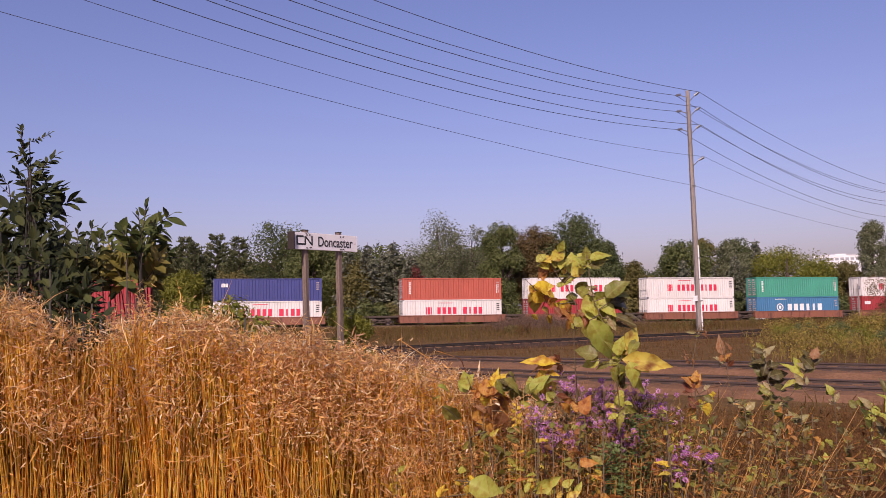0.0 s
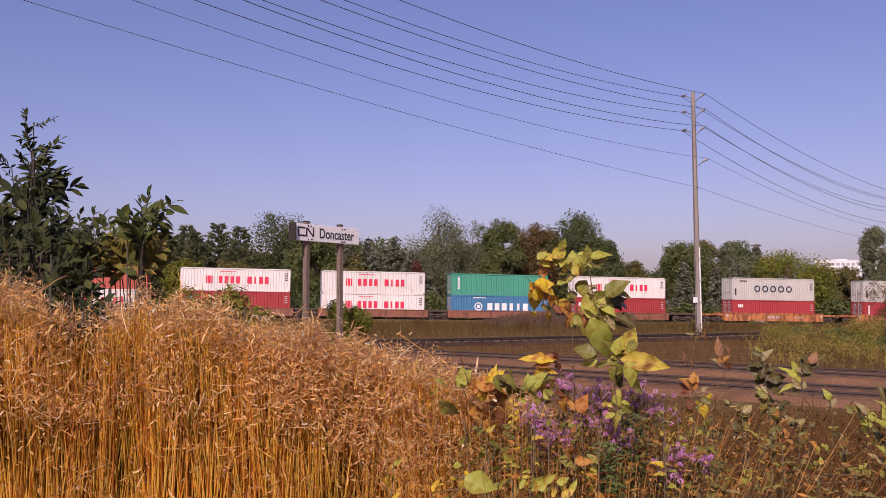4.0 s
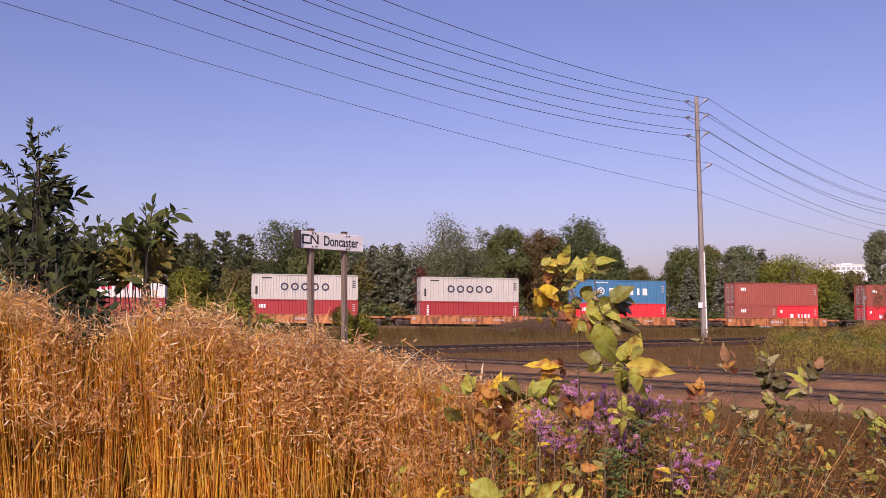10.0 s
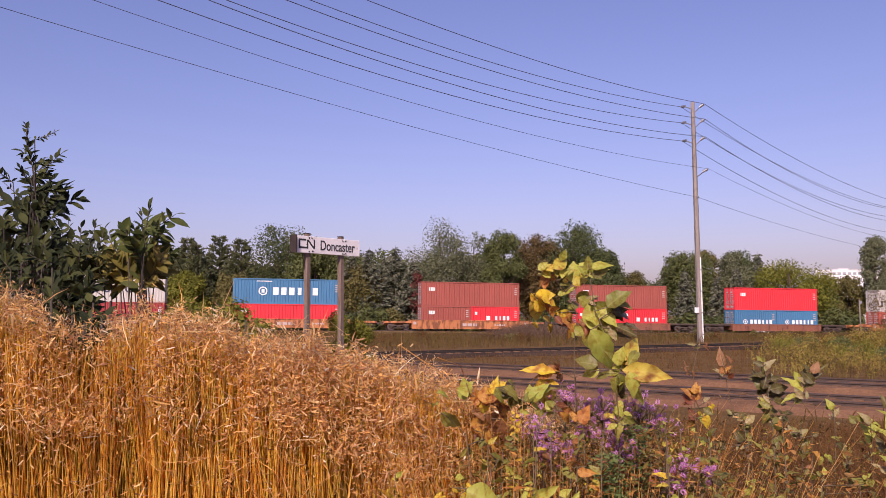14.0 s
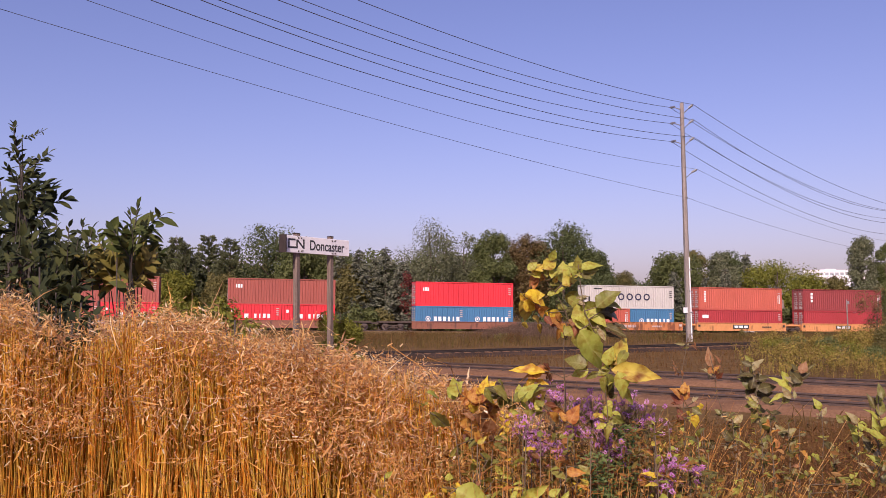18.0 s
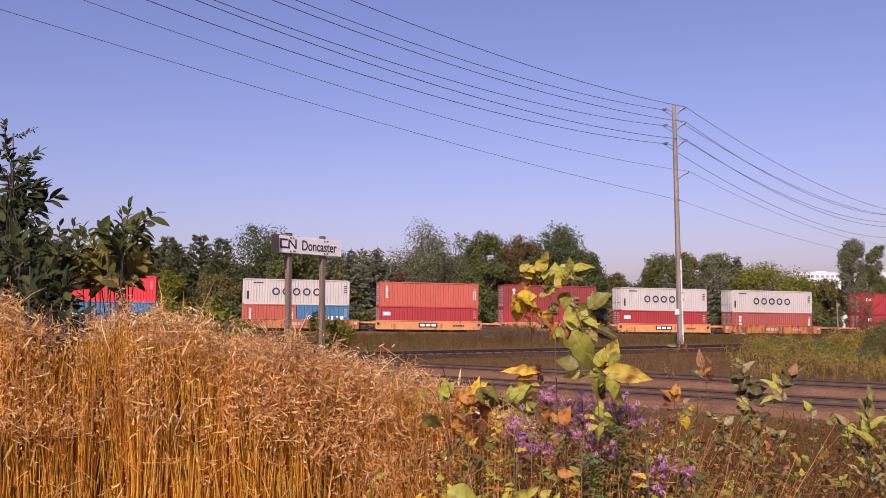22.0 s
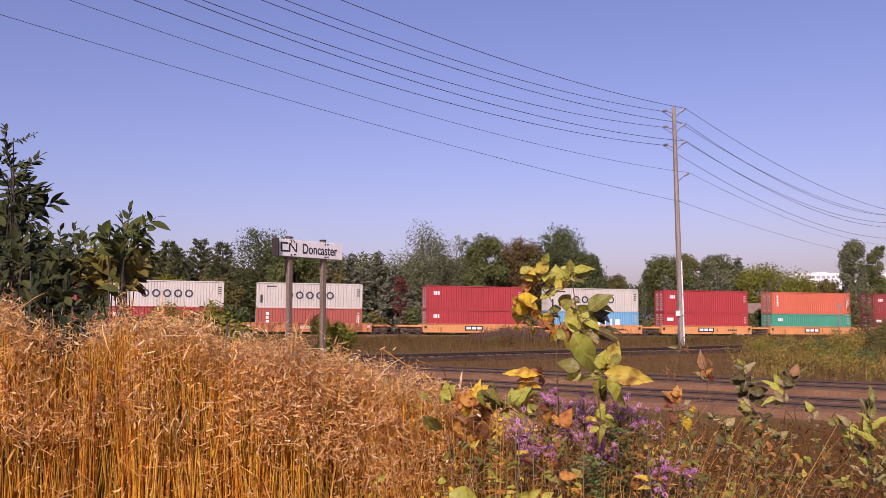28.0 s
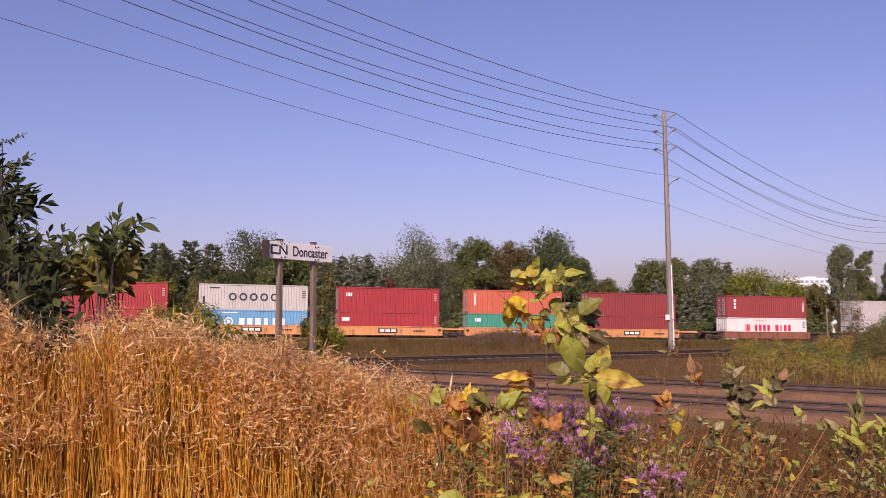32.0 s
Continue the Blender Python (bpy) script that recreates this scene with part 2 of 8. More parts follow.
def smooth01(a, b, v):
    k = min(1.0, max(0.0, (v - a) / (b - a)))
    return k * k * (3 - 2 * k)


# ---- the lie of the land ----
TRACK_TURN, TRACK_FALL = 13.06, 0.0203      # the main line: degrees off the x axis, fall per metre to the right
TC, TS = math.cos(radians(TRACK_TURN)), math.sin(radians(TRACK_TURN))
FRONT = 102.28                              # where the wagons' near faces cross the y axis
NEAR_TURN = -42.0                           # the near pair of tracks
NC, NS = math.cos(radians(NEAR_TURN)), math.sin(radians(NEAR_TURN))
FAR_TURN = 19.0                             # the single connecting track beyond them
FC, FS = math.cos(radians(FAR_TURN)), math.sin(radians(FAR_TURN))


def along(x, y):
    return x * TC + (y - FRONT) * TS, -x * TS + (y - FRONT) * TC


def line_height(s):
    return 0.055 - TRACK_FALL * max(-420.0, min(470.0, s))


def ground_z(x, y):
    s, n = along(x, y)
    far = smooth01(-48, -6, n)
    bank = 0.4 * (1 - smooth01(3.0, 15.0, math.hypot(x, max(0.0, y)) if y > 0 else abs(x) * 0.4))
    base = (-0.22 + bank) * (1 - far) + (line_height(s) - 0.55) * far
    bed = 0.3 * (1 - smooth01(2.2, 4.2, abs(n - 1.22)))
    rough = 0.05 * noise.noise(Vector((x * 0.35, y * 0.35, 0))) + 0.12 * noise.noise(Vector((x * 0.06, y * 0.06, 3))) * smooth01(60, 90, y)
    return base + bed + rough * (1 - smooth01(400, 700, math.hypot(x, y)))


def build_ground():
    xs = [math.copysign(abs(k / 70) ** 2.6 * 3000 + abs(k) * 0.35, k) for k in range(-70, 71)]
    ys = [-3000, -1500, -700, -300, -120, -50, -20, -8] + [-3 + k * 0.8 for k in range(0, 42)] + [31 + k * 1.5 for k in range(0, 70)] + [138 + 8 * k for k in range(16)] + [300, 400, 600, 900, 1500, 3000]
    verts = [(x, y, ground_z(x, y)) for y in ys for x in xs]
    nx = len(xs)
    faces = [(j * nx + i, j * nx + i + 1, (j + 1) * nx + i + 1, (j + 1) * nx + i) for j in range(len(ys) - 1) for i in range(nx - 1)]
    tagged(new("ground", mesh_of("ground", verts, faces, M_GROUND, True)), "dry brown grass and bare soil beside railway tracks", "ground", kind="structure")


# ---- tracks ----


def rail_mesh(length, steel):
    prof = [(-0.07, -0.17), (0.07, -0.17), (0.07, -0.15), (0.012, -0.12), (0.012, -0.05), (0.036, -0.035), (0.036, 0.0), (-0.036, 0.0), (-0.036, -0.035), (-0.012, -0.05), (-0.012, -0.12), (-0.07, -0.15)]
    n = len(prof)
    verts = [(x, y, z) for x in (-length / 2, length / 2) for y, z in prof]
    faces = [(i, (i + 1) % n, n + (i + 1) % n, n + i) for i in range(n)] + [tuple(range(n - 1, -1, -1)), tuple(range(n, 2 * n))]
    return mesh_of("rail", verts, faces, steel)


def tie_mesh():
    bm = box(bmesh.new(), -0.11, 0.11, -1.28, 1.28, -0.24, -0.07, 0.015)
    me = bpy.data.meshes.new("sleeper")
    bm.to_mesh(me)
    bm.free()
    me.materials.append(M_TIE)
    return me


def bed_mesh(length, top=-0.085, half=1.75, foot=2.9, deep=-0.62, seed=1, stone=None):
    rnd = random.Random(seed)
    cols = [(-foot, deep), (-half - 0.35, top - 0.12), (-half, top), (-0.8, top - 0.02), (0, top), (0.8, top - 0.02), (half, top), (half + 0.35, top - 0.12), (foot, deep)]
    n = int(length / 0.6)
    verts = [(-length / 2 + length * i / n, y + rnd.uniform(-0.06, 0.06), z + rnd.uniform(-0.025, 0.02)) for i in range(n + 1) for y, z in cols]
    k = len(cols)
    faces = [(i * k + j, (i + 1) * k + j, (i + 1) * k + j + 1, i * k + j + 1) for i in range(n) for j in range(k - 1)]
    return mesh_of("ballast_bed", verts, faces, stone or M_BALLAST)


TIE = tie_mesh()


def track(m, length, label, step=0.55, ties_from=None, ties_to=None, steel=M_RAIL, **bed):
    top = empty("railway_track", m, label, "railway track", "railway tracks")
    rm = rail_mesh(length, steel)
    for y in (-0.7525, 0.7525):
        child("rail", rm, top, pose(0, y, 0))
    child("ballast_bed", bed_mesh(length, **bed), top)
    lo, hi = (-length / 2 if ties_from is None else ties_from), (length / 2 if ties_to is None else ties_to)
    rnd = random.Random(int(length * 7 + m.translation.x))
    for i in range(int((hi - lo) / step)):
        child("sleeper", TIE, top, pose(lo + i * step + rnd.uniform(-0.04, 0.04), rnd.uniform(-0.06, 0.06), rnd.uniform(-0.022, -0.006), 0, 0, rnd.uniform(-1.5, 1.5)))
    return top


def near_point(k, n):
    """k metres along the near tracks, n metres out from the standpoint."""
    return k * NC - n * NS, k * NS + n * NC


def build_tracks():
    for n, lab in ((20.7, "rusty railway track on brown ballast beside weeds"), (25.9, "second rusty railway track on brown ballast")):
        x, y = near_point(-8, n)
        track(pose(x, y, 0, 0, 0, NEAR_TURN), 110, lab, ties_from=-32, ties_to=40, steel=M_RAIL, seed=int(n))
    x, y = 20.3 + 12 * FC, 51.5 + 12 * FS
    track(pose(x + 0.7 * FS, y + 0.7 * FC, 0.1, 0, 0, FAR_TURN), 76, "low dark railway track among dry grass", ties_from=-38, ties_to=30, seed=5, steel=M_DARKRAIL, stone=M_SHADEBED, top=-0.1, half=1.45, foot=2.0, deep=-0.62)
    for s in (-300, -150, 0, 150, 300):
        x, y = s * TC - 1.22 * TS, FRONT + s * TS + 1.22 * TC
        track(pose(x, y, line_height(s), 0, math.degrees(math.atan(TRACK_FALL)), TRACK_TURN), 149.8, "main line track under a container train", step=0.6,
              ties_from=-74 if s == 0 else 60, ties_to=74 if s == 0 else 75, seed=s + 400, stone=M_DIRT)


build_ground()
build_tracks()

# ---- the container train ----
HIGH, LOW, WIDE = 2.90, 2.59, 2.44


def corrugated(length, height, pitch=0.31, depth=0.045):
    """A corrugated wall in the x-z plane, facing -y, as a folded sheet with thickness."""
    n = max(2, round(length / pitch))
    p = length / n
    line = []
    for i in range(n):
        x = -length / 2 + i * p
        line += [(x, 0.0), (x + p * 0.32, 0.0), (x + p * 0.5, depth), (x + p * 0.82, depth)]
    line.append((length / 2, 0.0))
    verts = [(x, y, z) for z in (0, height) for x, y in line]
    k = len(line)
    return verts, [(i, i + 1, k + i + 1, k + i) for i in range(k - 1)]


KIT = {}


def container_kit(length, height, colour):
    """Meshes of one size and colour of container, made once and shared; the origin is the middle of the floor."""
    key = (length, height, colour)
    if key in KIT:
        return KIT[key]
    pm = C[colour]
    kit = {}
    v, fc = corrugated(length - 0.3, height - 0.32)
    kit["side_panel"] = mesh_of("side_panel", v, fc, pm)
    v, fc = corrugated(WIDE - 0.24, height - 0.32, 0.22)
    kit["end_panel"] = mesh_of("end_panel", v, fc, pm)
    L2, W2 = length / 2, WIDE / 2

    def keep(name, bm, m=pm):
        me = bpy.data.meshes.new(name)
        bm.to_mesh(me)
        bm.free()
        me.materials.append(m)
        kit[name] = me
    bm = bmesh.new()
    for y in (-1, 1):
        ya, yb = (-W2, -W2 + 0.1) if y < 0 else (W2 - 0.1, W2)
        box(bm, -L2 + 0.16, L2 - 0.16, ya, yb, 0.0, 0.16)
        box(bm, -L2 + 0.16, L2 - 0.16, ya, yb, height - 0.12, height)
        for x in (-1, 1):
            xa, xb = (-L2, -L2 + 0.16) if x < 0 else (L2 - 0.16, L2)
            box(bm, xa, xb, ya, yb, 0.12, height - 0.12)
    for x in (-1, 1):
        xa, xb = (-L2, -L2 + 0.12) if x < 0 else (L2 - 0.12, L2)
        box(bm, xa, xb, -W2 + 0.1, W2 - 0.1, 0.0, 0.14)
        box(bm, xa, xb, -W2 + 0.1, W2 - 0.1, height - 0.12, height)
    keep("frame", bm)
    keep("roof", boxes((-L2 + 0.12, L2 - 0.12, -W2 + 0.1, W2 - 0.1, height - 0.05, height - 0.015)))
    keep("floor", boxes((-L2 + 0.12, L2 - 0.12, -W2 + 0.1, W2 - 0.1, 0.05, 0.12)), M_UNDER)
    keep("corner_casting", boxes((-0.09, 0.09, -0.085, 0.085, 0, 0.118)), M_STEEL if colour in ("white", "grey") else pm)
    bm = rod(bmesh.new(), (0, 0, 0.12), (0, 0, height - 0.12), 0.022, seg=6)
    box(bm, -0.03, 0.03, -0.09, 0.09, 0.95, 1.05)
    keep("locking_bar", bm, M_STEEL)
    KIT[key] = kit
    return kit


def strip(w, h):
    """A thin plate w x h in the x-z plane, its back on y = 0."""
    return boxes((0, w, -0.008, 0, 0, h))


def blocks(widths, h, gap):
    """A run of plain blocks, one for each letter-wide mark; the run is centred on x = 0."""
    bm = bmesh.new()
    total = sum(abs(w) for w in widths) + gap * (len(widths) - 1)
    x = -total / 2
    for w in widths:
        if w > 0:
            box(bm, x, x + w, -0.008, 0, 0, h, 0.003)
        x += abs(w) + gap
    return bm


def ring(r, w, seg=20):
    bm = bmesh.new()
    vs = []
    for i in range(seg):
        a = math.tau * i / seg
        vs.append([bm.verts.new((q * math.cos(a), y, q * math.sin(a))) for q, y in ((r, -0.008), (r - w, -0.008), (r, 0), (r - w, 0))])
    for i in range(seg):
        a, b = vs[i], vs[(i + 1) % seg]
        bm.faces.new((a[0], a[1], b[1], b[0]))
        bm.faces.new((a[0], b[0], b[2], a[2]))
        bm.faces.new((a[1], a[3], b[3], b[1]))
    return bm


MARKS = {}


def mark_mesh(key, make, ink):
    if (key, ink) not in MARKS:
        bm = make()
        me = bpy.data.meshes.new("marking")
        bm.to_mesh(me)
        bm.free()
        me.materials.append(INK[ink])
        MARKS[(key, ink)] = me
    return MARKS[(key, ink)]


def markings(box_ob, brand, length, height):
    """The painted marks on the near side, as plain blocks in their colours."""
    y = -WIDE / 2 - 0.002

    def put(key, make, ink, x, z, label):
        return child("marking", mark_mesh(key, make, ink), box_ob, pose(x, y, z), label)

    def word(ink, x, z, h, pitch, widths, label):
        """One plain block for each letter-wide mark, side by side."""
        for i, w in enumerate(widths):
            if w:
                put(("w", w, h), lambda: blocks([w], h, 0), ink, x + (i - (len(widths) - 1) / 2) * pitch, z, label)
    L2 = length / 2
    if brand == "red_word":
        word("red", 0.85, height * 0.34, 0.8, 0.64, [0.4, 0.42, 0.4, 0.42, 0, 0.5, 0.18, 0.42, 0.42], "red block of a painted name")
        put("rl", lambda: blocks([0.14, 0.3, 0.14], 0.85, 0.06), "red", -2.95, height * 0.33, "red block emblem")
        put("rs", lambda: blocks([1.7], 0.06, 0), "red", -0.9, height - 0.42, "thin red bar")
    elif brand == "black_word":
        for i in range(5):
            put("bw", lambda: ring(0.44, 0.17), "blue", -0.05 + (i - 2) * 1.17, height * 0.36 + 0.44, "dark ring of a painted name")
        put("bs", lambda: blocks([1.1], 0.13, 0), "black", -L2 + 1.7, height - 0.5, "small dark bar")
        put("bt", lambda: blocks([0.24], 0.9, 0), "black", -L2 + 0.55, height * 0.2, "small dark bar")
    elif brand == "white_word":
        z = height * (0.36 if height > 2.7 else 0.31)
        k = 1.0 if length > 8 else 0.62
        o = 0.0 if length > 8 else 0.2
        word("white", 0.95 * k + o, z, 0.86 * k, 0.9 * k, [0.62 * k, 0.6 * k, 0.62 * k, 0.42 * k, 0.3 * k, 0.62 * k], "white block of a painted name")
        put(("wr", k), lambda: ring(0.5 * k, 0.13 * k), "white", -2.75 * k + o, z + 0.43 * k, "white ring emblem")
        put(("wi", k), lambda: blocks([0.34 * k], 0.4 * k, 0), "white", -2.75 * k + o, z + 0.23 * k, "white ring emblem")
        if length > 8:
            put("ws", lambda: blocks([1.7], 0.09, 0), "white", -2.6, height - 0.35, "thin white bar")
    elif brand == "white_small":
        word("white", 0.35, height * 0.37, 0.5, 0.5, [0.46, 0, 0.26, 0.14, 0.32, 0.3], "white block of a painted name")
        put("kq", lambda: blocks([0.3], 0.34, 0.1), "white", -L2 + 0.6, height * 0.62, "small white square")
    elif brand == "white_column":
        put("wc", lambda: boxes(*[(0, 0.34 - 0.03 * (i % 2), -0.008, 0, i * 0.46, i * 0.46 + 0.34) for i in range(3)]), "white", -L2 + 1.1, height - 1.75, "column of white blocks")
        put("wd", lambda: blocks([0.08, 0.08], 1.1, 0.12), "white", L2 - 0.5, height * 0.3, "white number column")
    elif brand == "white_thin_column":
        put("wt", lambda: boxes(*[(0, 0.24, -0.008, 0, i * 0.21, i * 0.21 + 0.15) for i in range(7)]), "white", -L2 + 0.75, height - 1.9, "thin column of white blocks")
        put("wd", lambda: blocks([0.08, 0.08], 1.1, 0.12), "white", L2 - 0.5, height * 0.3, "white number column")
    elif brand == "corner_mark":
        put("cm", lambda: blocks([0.14, 0.26, 0.2], 0.42, 0.06), "white", -L2 + 1.25, height * 0.62, "small white block mark")
    elif brand == "low_mark":
        put("lm", lambda: blocks([0.9], 0.42, 0.1), "white", -L2 + 0.9, height * 0.58, "white plate mark")
    if C and brand != "plain":
        put("dt", lambda: boxes(*[(0, 0.34, -0.008, 0, i * 0.24, i * 0.24 + 0.1) for i in range(4)]), "faint" if brand not in ("red_word", "black_word") else "black",
            L2 - 0.62, height * 0.5, "small data blocks")


def container(base, x_mid, z, length, height, colour, brand, label):
    """One container on its wagon or on the box below, standing on the pose of its place in the train."""
    kit = container_kit(length, height, colour)
    ob = empty("shipping_container", base @ pose(x_mid, 0, z), label, "shipping container", "containers of the train")
    L2, W2 = length / 2, WIDE / 2
    child("frame", kit["frame"], ob)
    child("side_panel", kit["side_panel"], ob, pose(0, -W2 + 0.012, 0.16))
    child("side_panel", kit["side_panel"], ob, pose(0, W2 - 0.012, 0.16, 0, 0, 180))
    child("end_panel", kit["end_panel"], ob, pose(-L2 + 0.02, 0, 0.14, 0, 0, -90))
    child("end_panel", kit["end_panel"], ob, pose(L2 - 0.02, 0, 0.14, 0, 0, 90))
    for y in (-0.75, -0.3, 0.3, 0.75):
        child("locking_bar", kit["locking_bar"], ob, pose(-L2 - 0.012, y, 0))
    if colour not in ("white", "grey"):
        for y in (-0.98, 0.02):
            child("end_marking", mark_mesh("em", lambda: boxes(*[(0, 0.62 - 0.2 * (i % 3 == 1), -0.008, 0, i * 0.27, i * 0.27 + (0.2 if i in (0, 7) else 0.1)) for i in range(8)]), "faint"), ob, pose(-L2 - 0.004, y + 0.64, height * 0.1, 0, 0, -90), "rows of small faded data blocks")
    child("roof", kit["roof"], ob)
    child("floor", kit["floor"], ob)
    for x in (-1, 1):
        for y in (-1, 1):
            for zz in (0, height - 0.118):
                child("corner_casting", kit["corner_casting"], ob, pose(x * (L2 - 0.087), y * (W2 - 0.082), zz))
    markings(ob, brand, length, height)
    return ob


WHEELSET = None


def wheelset():
    global WHEELSET
    if WHEELSET is None:
        bm = bmesh.new()
        for y in (-0.75, 0.75):
            o = math.copysign(1, y)
            rod(bm, (0, y - 0.065, 0), (0, y + 0.065, 0), 0.42, seg=24)
            rod(bm, (0, y - o * 0.09, 0), (0, y - o * 0.06, 0), 0.445, seg=24)
            rod(bm, (0, y + o * 0.066, 0), (0, y + o * 0.1, 0), 0.13, seg=10)
        rod(bm, (0, -1.05, 0), (0, 1.05, 0), 0.075, seg=10)
        WHEELSET = bpy.data.meshes.new("wheelset")
        bm.to_mesh(WHEELSET)
        bm.free()
        WHEELSET.materials.append(M_WHEEL)
    return WHEELSET


FRAME = None


def bogie(car, x):
    global FRAME
    if FRAME is None:
        bm = bmesh.new()
        for y in (-1.0, 1.0):
            box(bm, -1.2, 1.2, y - 0.07, y + 0.07, 0.5, 0.64, 0.02)
            box(bm, -0.45, 0.45, y - 0.06, y + 0.06, 0.22, 0.36, 0.02)
            for k in (-1, 1):
                rod(bm, (k * 0.45, y, 0.3), (k * 0.85, y, 0.56), 0.06, seg=6)
                box(bm, k * 0.89 - 0.14, k * 0.89 + 0.14, y - 0.09, y + 0.09, 0.3, 0.52, 0.02)
                rod(bm, (k * 0.16, y, 0.34), (k * 0.16, y, 0.52), 0.09, seg=8)
        box(bm, -0.22, 0.22, -1.1, 1.1, 0.42, 0.6, 0.02)
        FRAME = bpy.data.meshes.new("bogie_frame")
        bm.to_mesh(FRAME)
        bm.free()
        FRAME.materials.append(M_UNDER)
    f = child("bogie", FRAME, car, pose(x, 0, 0))
    return [child("wheelset", wheelset(), f, pose(dx, 0, 0.43)) for dx in (-0.89, 0.89)]


SILL = {}


def well_car(base, colour, left, right, own_left, own_right, half=6.095):
    """A double-stack well wagon. left, right: metres from its load to the middle of the gap; own_*: whether the bogie there is its own."""
    label = {"yellow": "yellow-orange double-stack well wagon on the main line", "orange": "weathered orange double-stack well wagon on the main line",
             "rust": "rust-brown double-stack well wagon on the main line"}[colour]
    car = empty("well_wagon", base.copy(), label, "railway wagon", "wagons of the train")
    cm = CAR[colour]
    top = 1.10 if colour == "rust" else 1.26
    end = half + (1.15 if colour == "orange" else 0.42)
    key = (colour,)
    if key not in SILL:
        bm = bmesh.new()
        box(bm, -end, end, -0.04, 0.04, 0.2, top, 0.012)
        box(bm, -end, end, -0.10, 0.04, top - 0.09, top, 0.012)
        box(bm, -end, end, -0.08, 0.04, 0.2, 0.3, 0.012)
        n = 10
        for i in range(n + 1):
            x = -end + 0.3 + (2 * end - 0.6) * i / n
            box(bm, x - 0.035, x + 0.035, -0.085, -0.04, 0.3, top - 0.09)
        me = bpy.data.meshes.new("side_sill")
        bm.to_mesh(me)
        bm.free()
        me.materials.append(cm)
        SILL[key] = me
    child("side_sill", SILL[key], car, pose(0, -1.34, 0))
    child("side_sill", SILL[key], car, pose(0, 1.34, 0, 0, 0, 180))
    part("well_floor", boxes((-half - 0.2, half + 0.2, -1.3, 1.3, 0.22, 0.33)), M_UNDER, car)
    wheels = []
    for sgn, reach, own, far in ((-1, left, own_left, left > 2.6), (1, right, own_right, right > 2.6)):
        g = reach if not far else reach - 0.45
        a, b = sorted((sgn * end, sgn * (half + g)))
        bm = bmesh.new()
        box(bm, a, b, -1.0, 1.0, 0.86, 1.08, 0.02)
        box(bm, a, b, -0.3, 0.3, 0.66, 0.88, 0.02)
        part("end_platform", bm, cm if colour != "rust" else M_UNDER, car)
        c0 = sgn * end
        part("bulkhead", boxes((min(c0, c0 - sgn * 0.12), max(c0, c0 - sgn * 0.12), -1.3, 1.3, 0.33, 1.12)), cm, car)
        part("end_rail", rod(rod(bmesh.new(), (sgn * (half + 0.7), -1.0, 1.08), (sgn * (half + 0.7), -1.0, 1.95), 0.025, seg=6), (sgn * (half + 0.7), -1.0, 1.93), (sgn * (half + 0.7), 1.0, 1.93), 0.025, seg=6), M_UNDER, car)
        if far:
            wheels += bogie(car, sgn * (half + g - 1.7))
            part("coupler", boxes((min(sgn * (half + g), sgn * (half + reach - 0.02)), max(sgn * (half + g), sgn * (half + reach - 0.02)), -0.1, 0.1, 0.7, 0.95)), M_UNDER, car)
            part("brake_hose", rod(bmesh.new(), (sgn * (half + g - 0.1), -0.45, 0.85), (sgn * (half + reach - 0.1), -0.4, 0.45), 0.03, seg=6), M_UNDER, car)
        elif own:
            wheels += bogie(car, sgn * (half + reach))
    if colour in ("yellow", "orange"):
        plate = "black" if colour == "yellow" else "faint"
        if plate == "black":
            board = child("marking_plate", mark_mesh("tp", lambda: blocks([2.3], 0.5, 0.1), "black"), car, pose(-0.2, -1.442, 0.5), "black plate on the wagon side")
            child("marking", mark_mesh("ttx", lambda: blocks([0.55, 0.55, 0.55], 0.3, 0.14), "white"), board, pose(0, -0.012, 0.1), "white blocks on the plate")
        else:
            child("marking", mark_mesh("ttx", lambda: blocks([0.5, 0.5, 0.5], 0.34, 0.14), plate), car, pose(-0.2, -1.445, 0.55), "faded white block lettering")
        child("marking", mark_mesh("num", lambda: blocks([0.2, 0.2, 0.2, 0.2, 0.2], 0.2, 0.09), plate), car, pose(3.6, -1.445, 0.62))
        for x in (-end + 0.35, end - 0.35):
            child("end_plate", mark_mesh("pl", lambda: strip(0.36, 0.32), "faint") if colour == "orange" else mark_mesh("pl2", lambda: strip(0.3, 0.28), "black"), car, pose(x - 0.2, -1.445, 0.72))
    return car, wheels


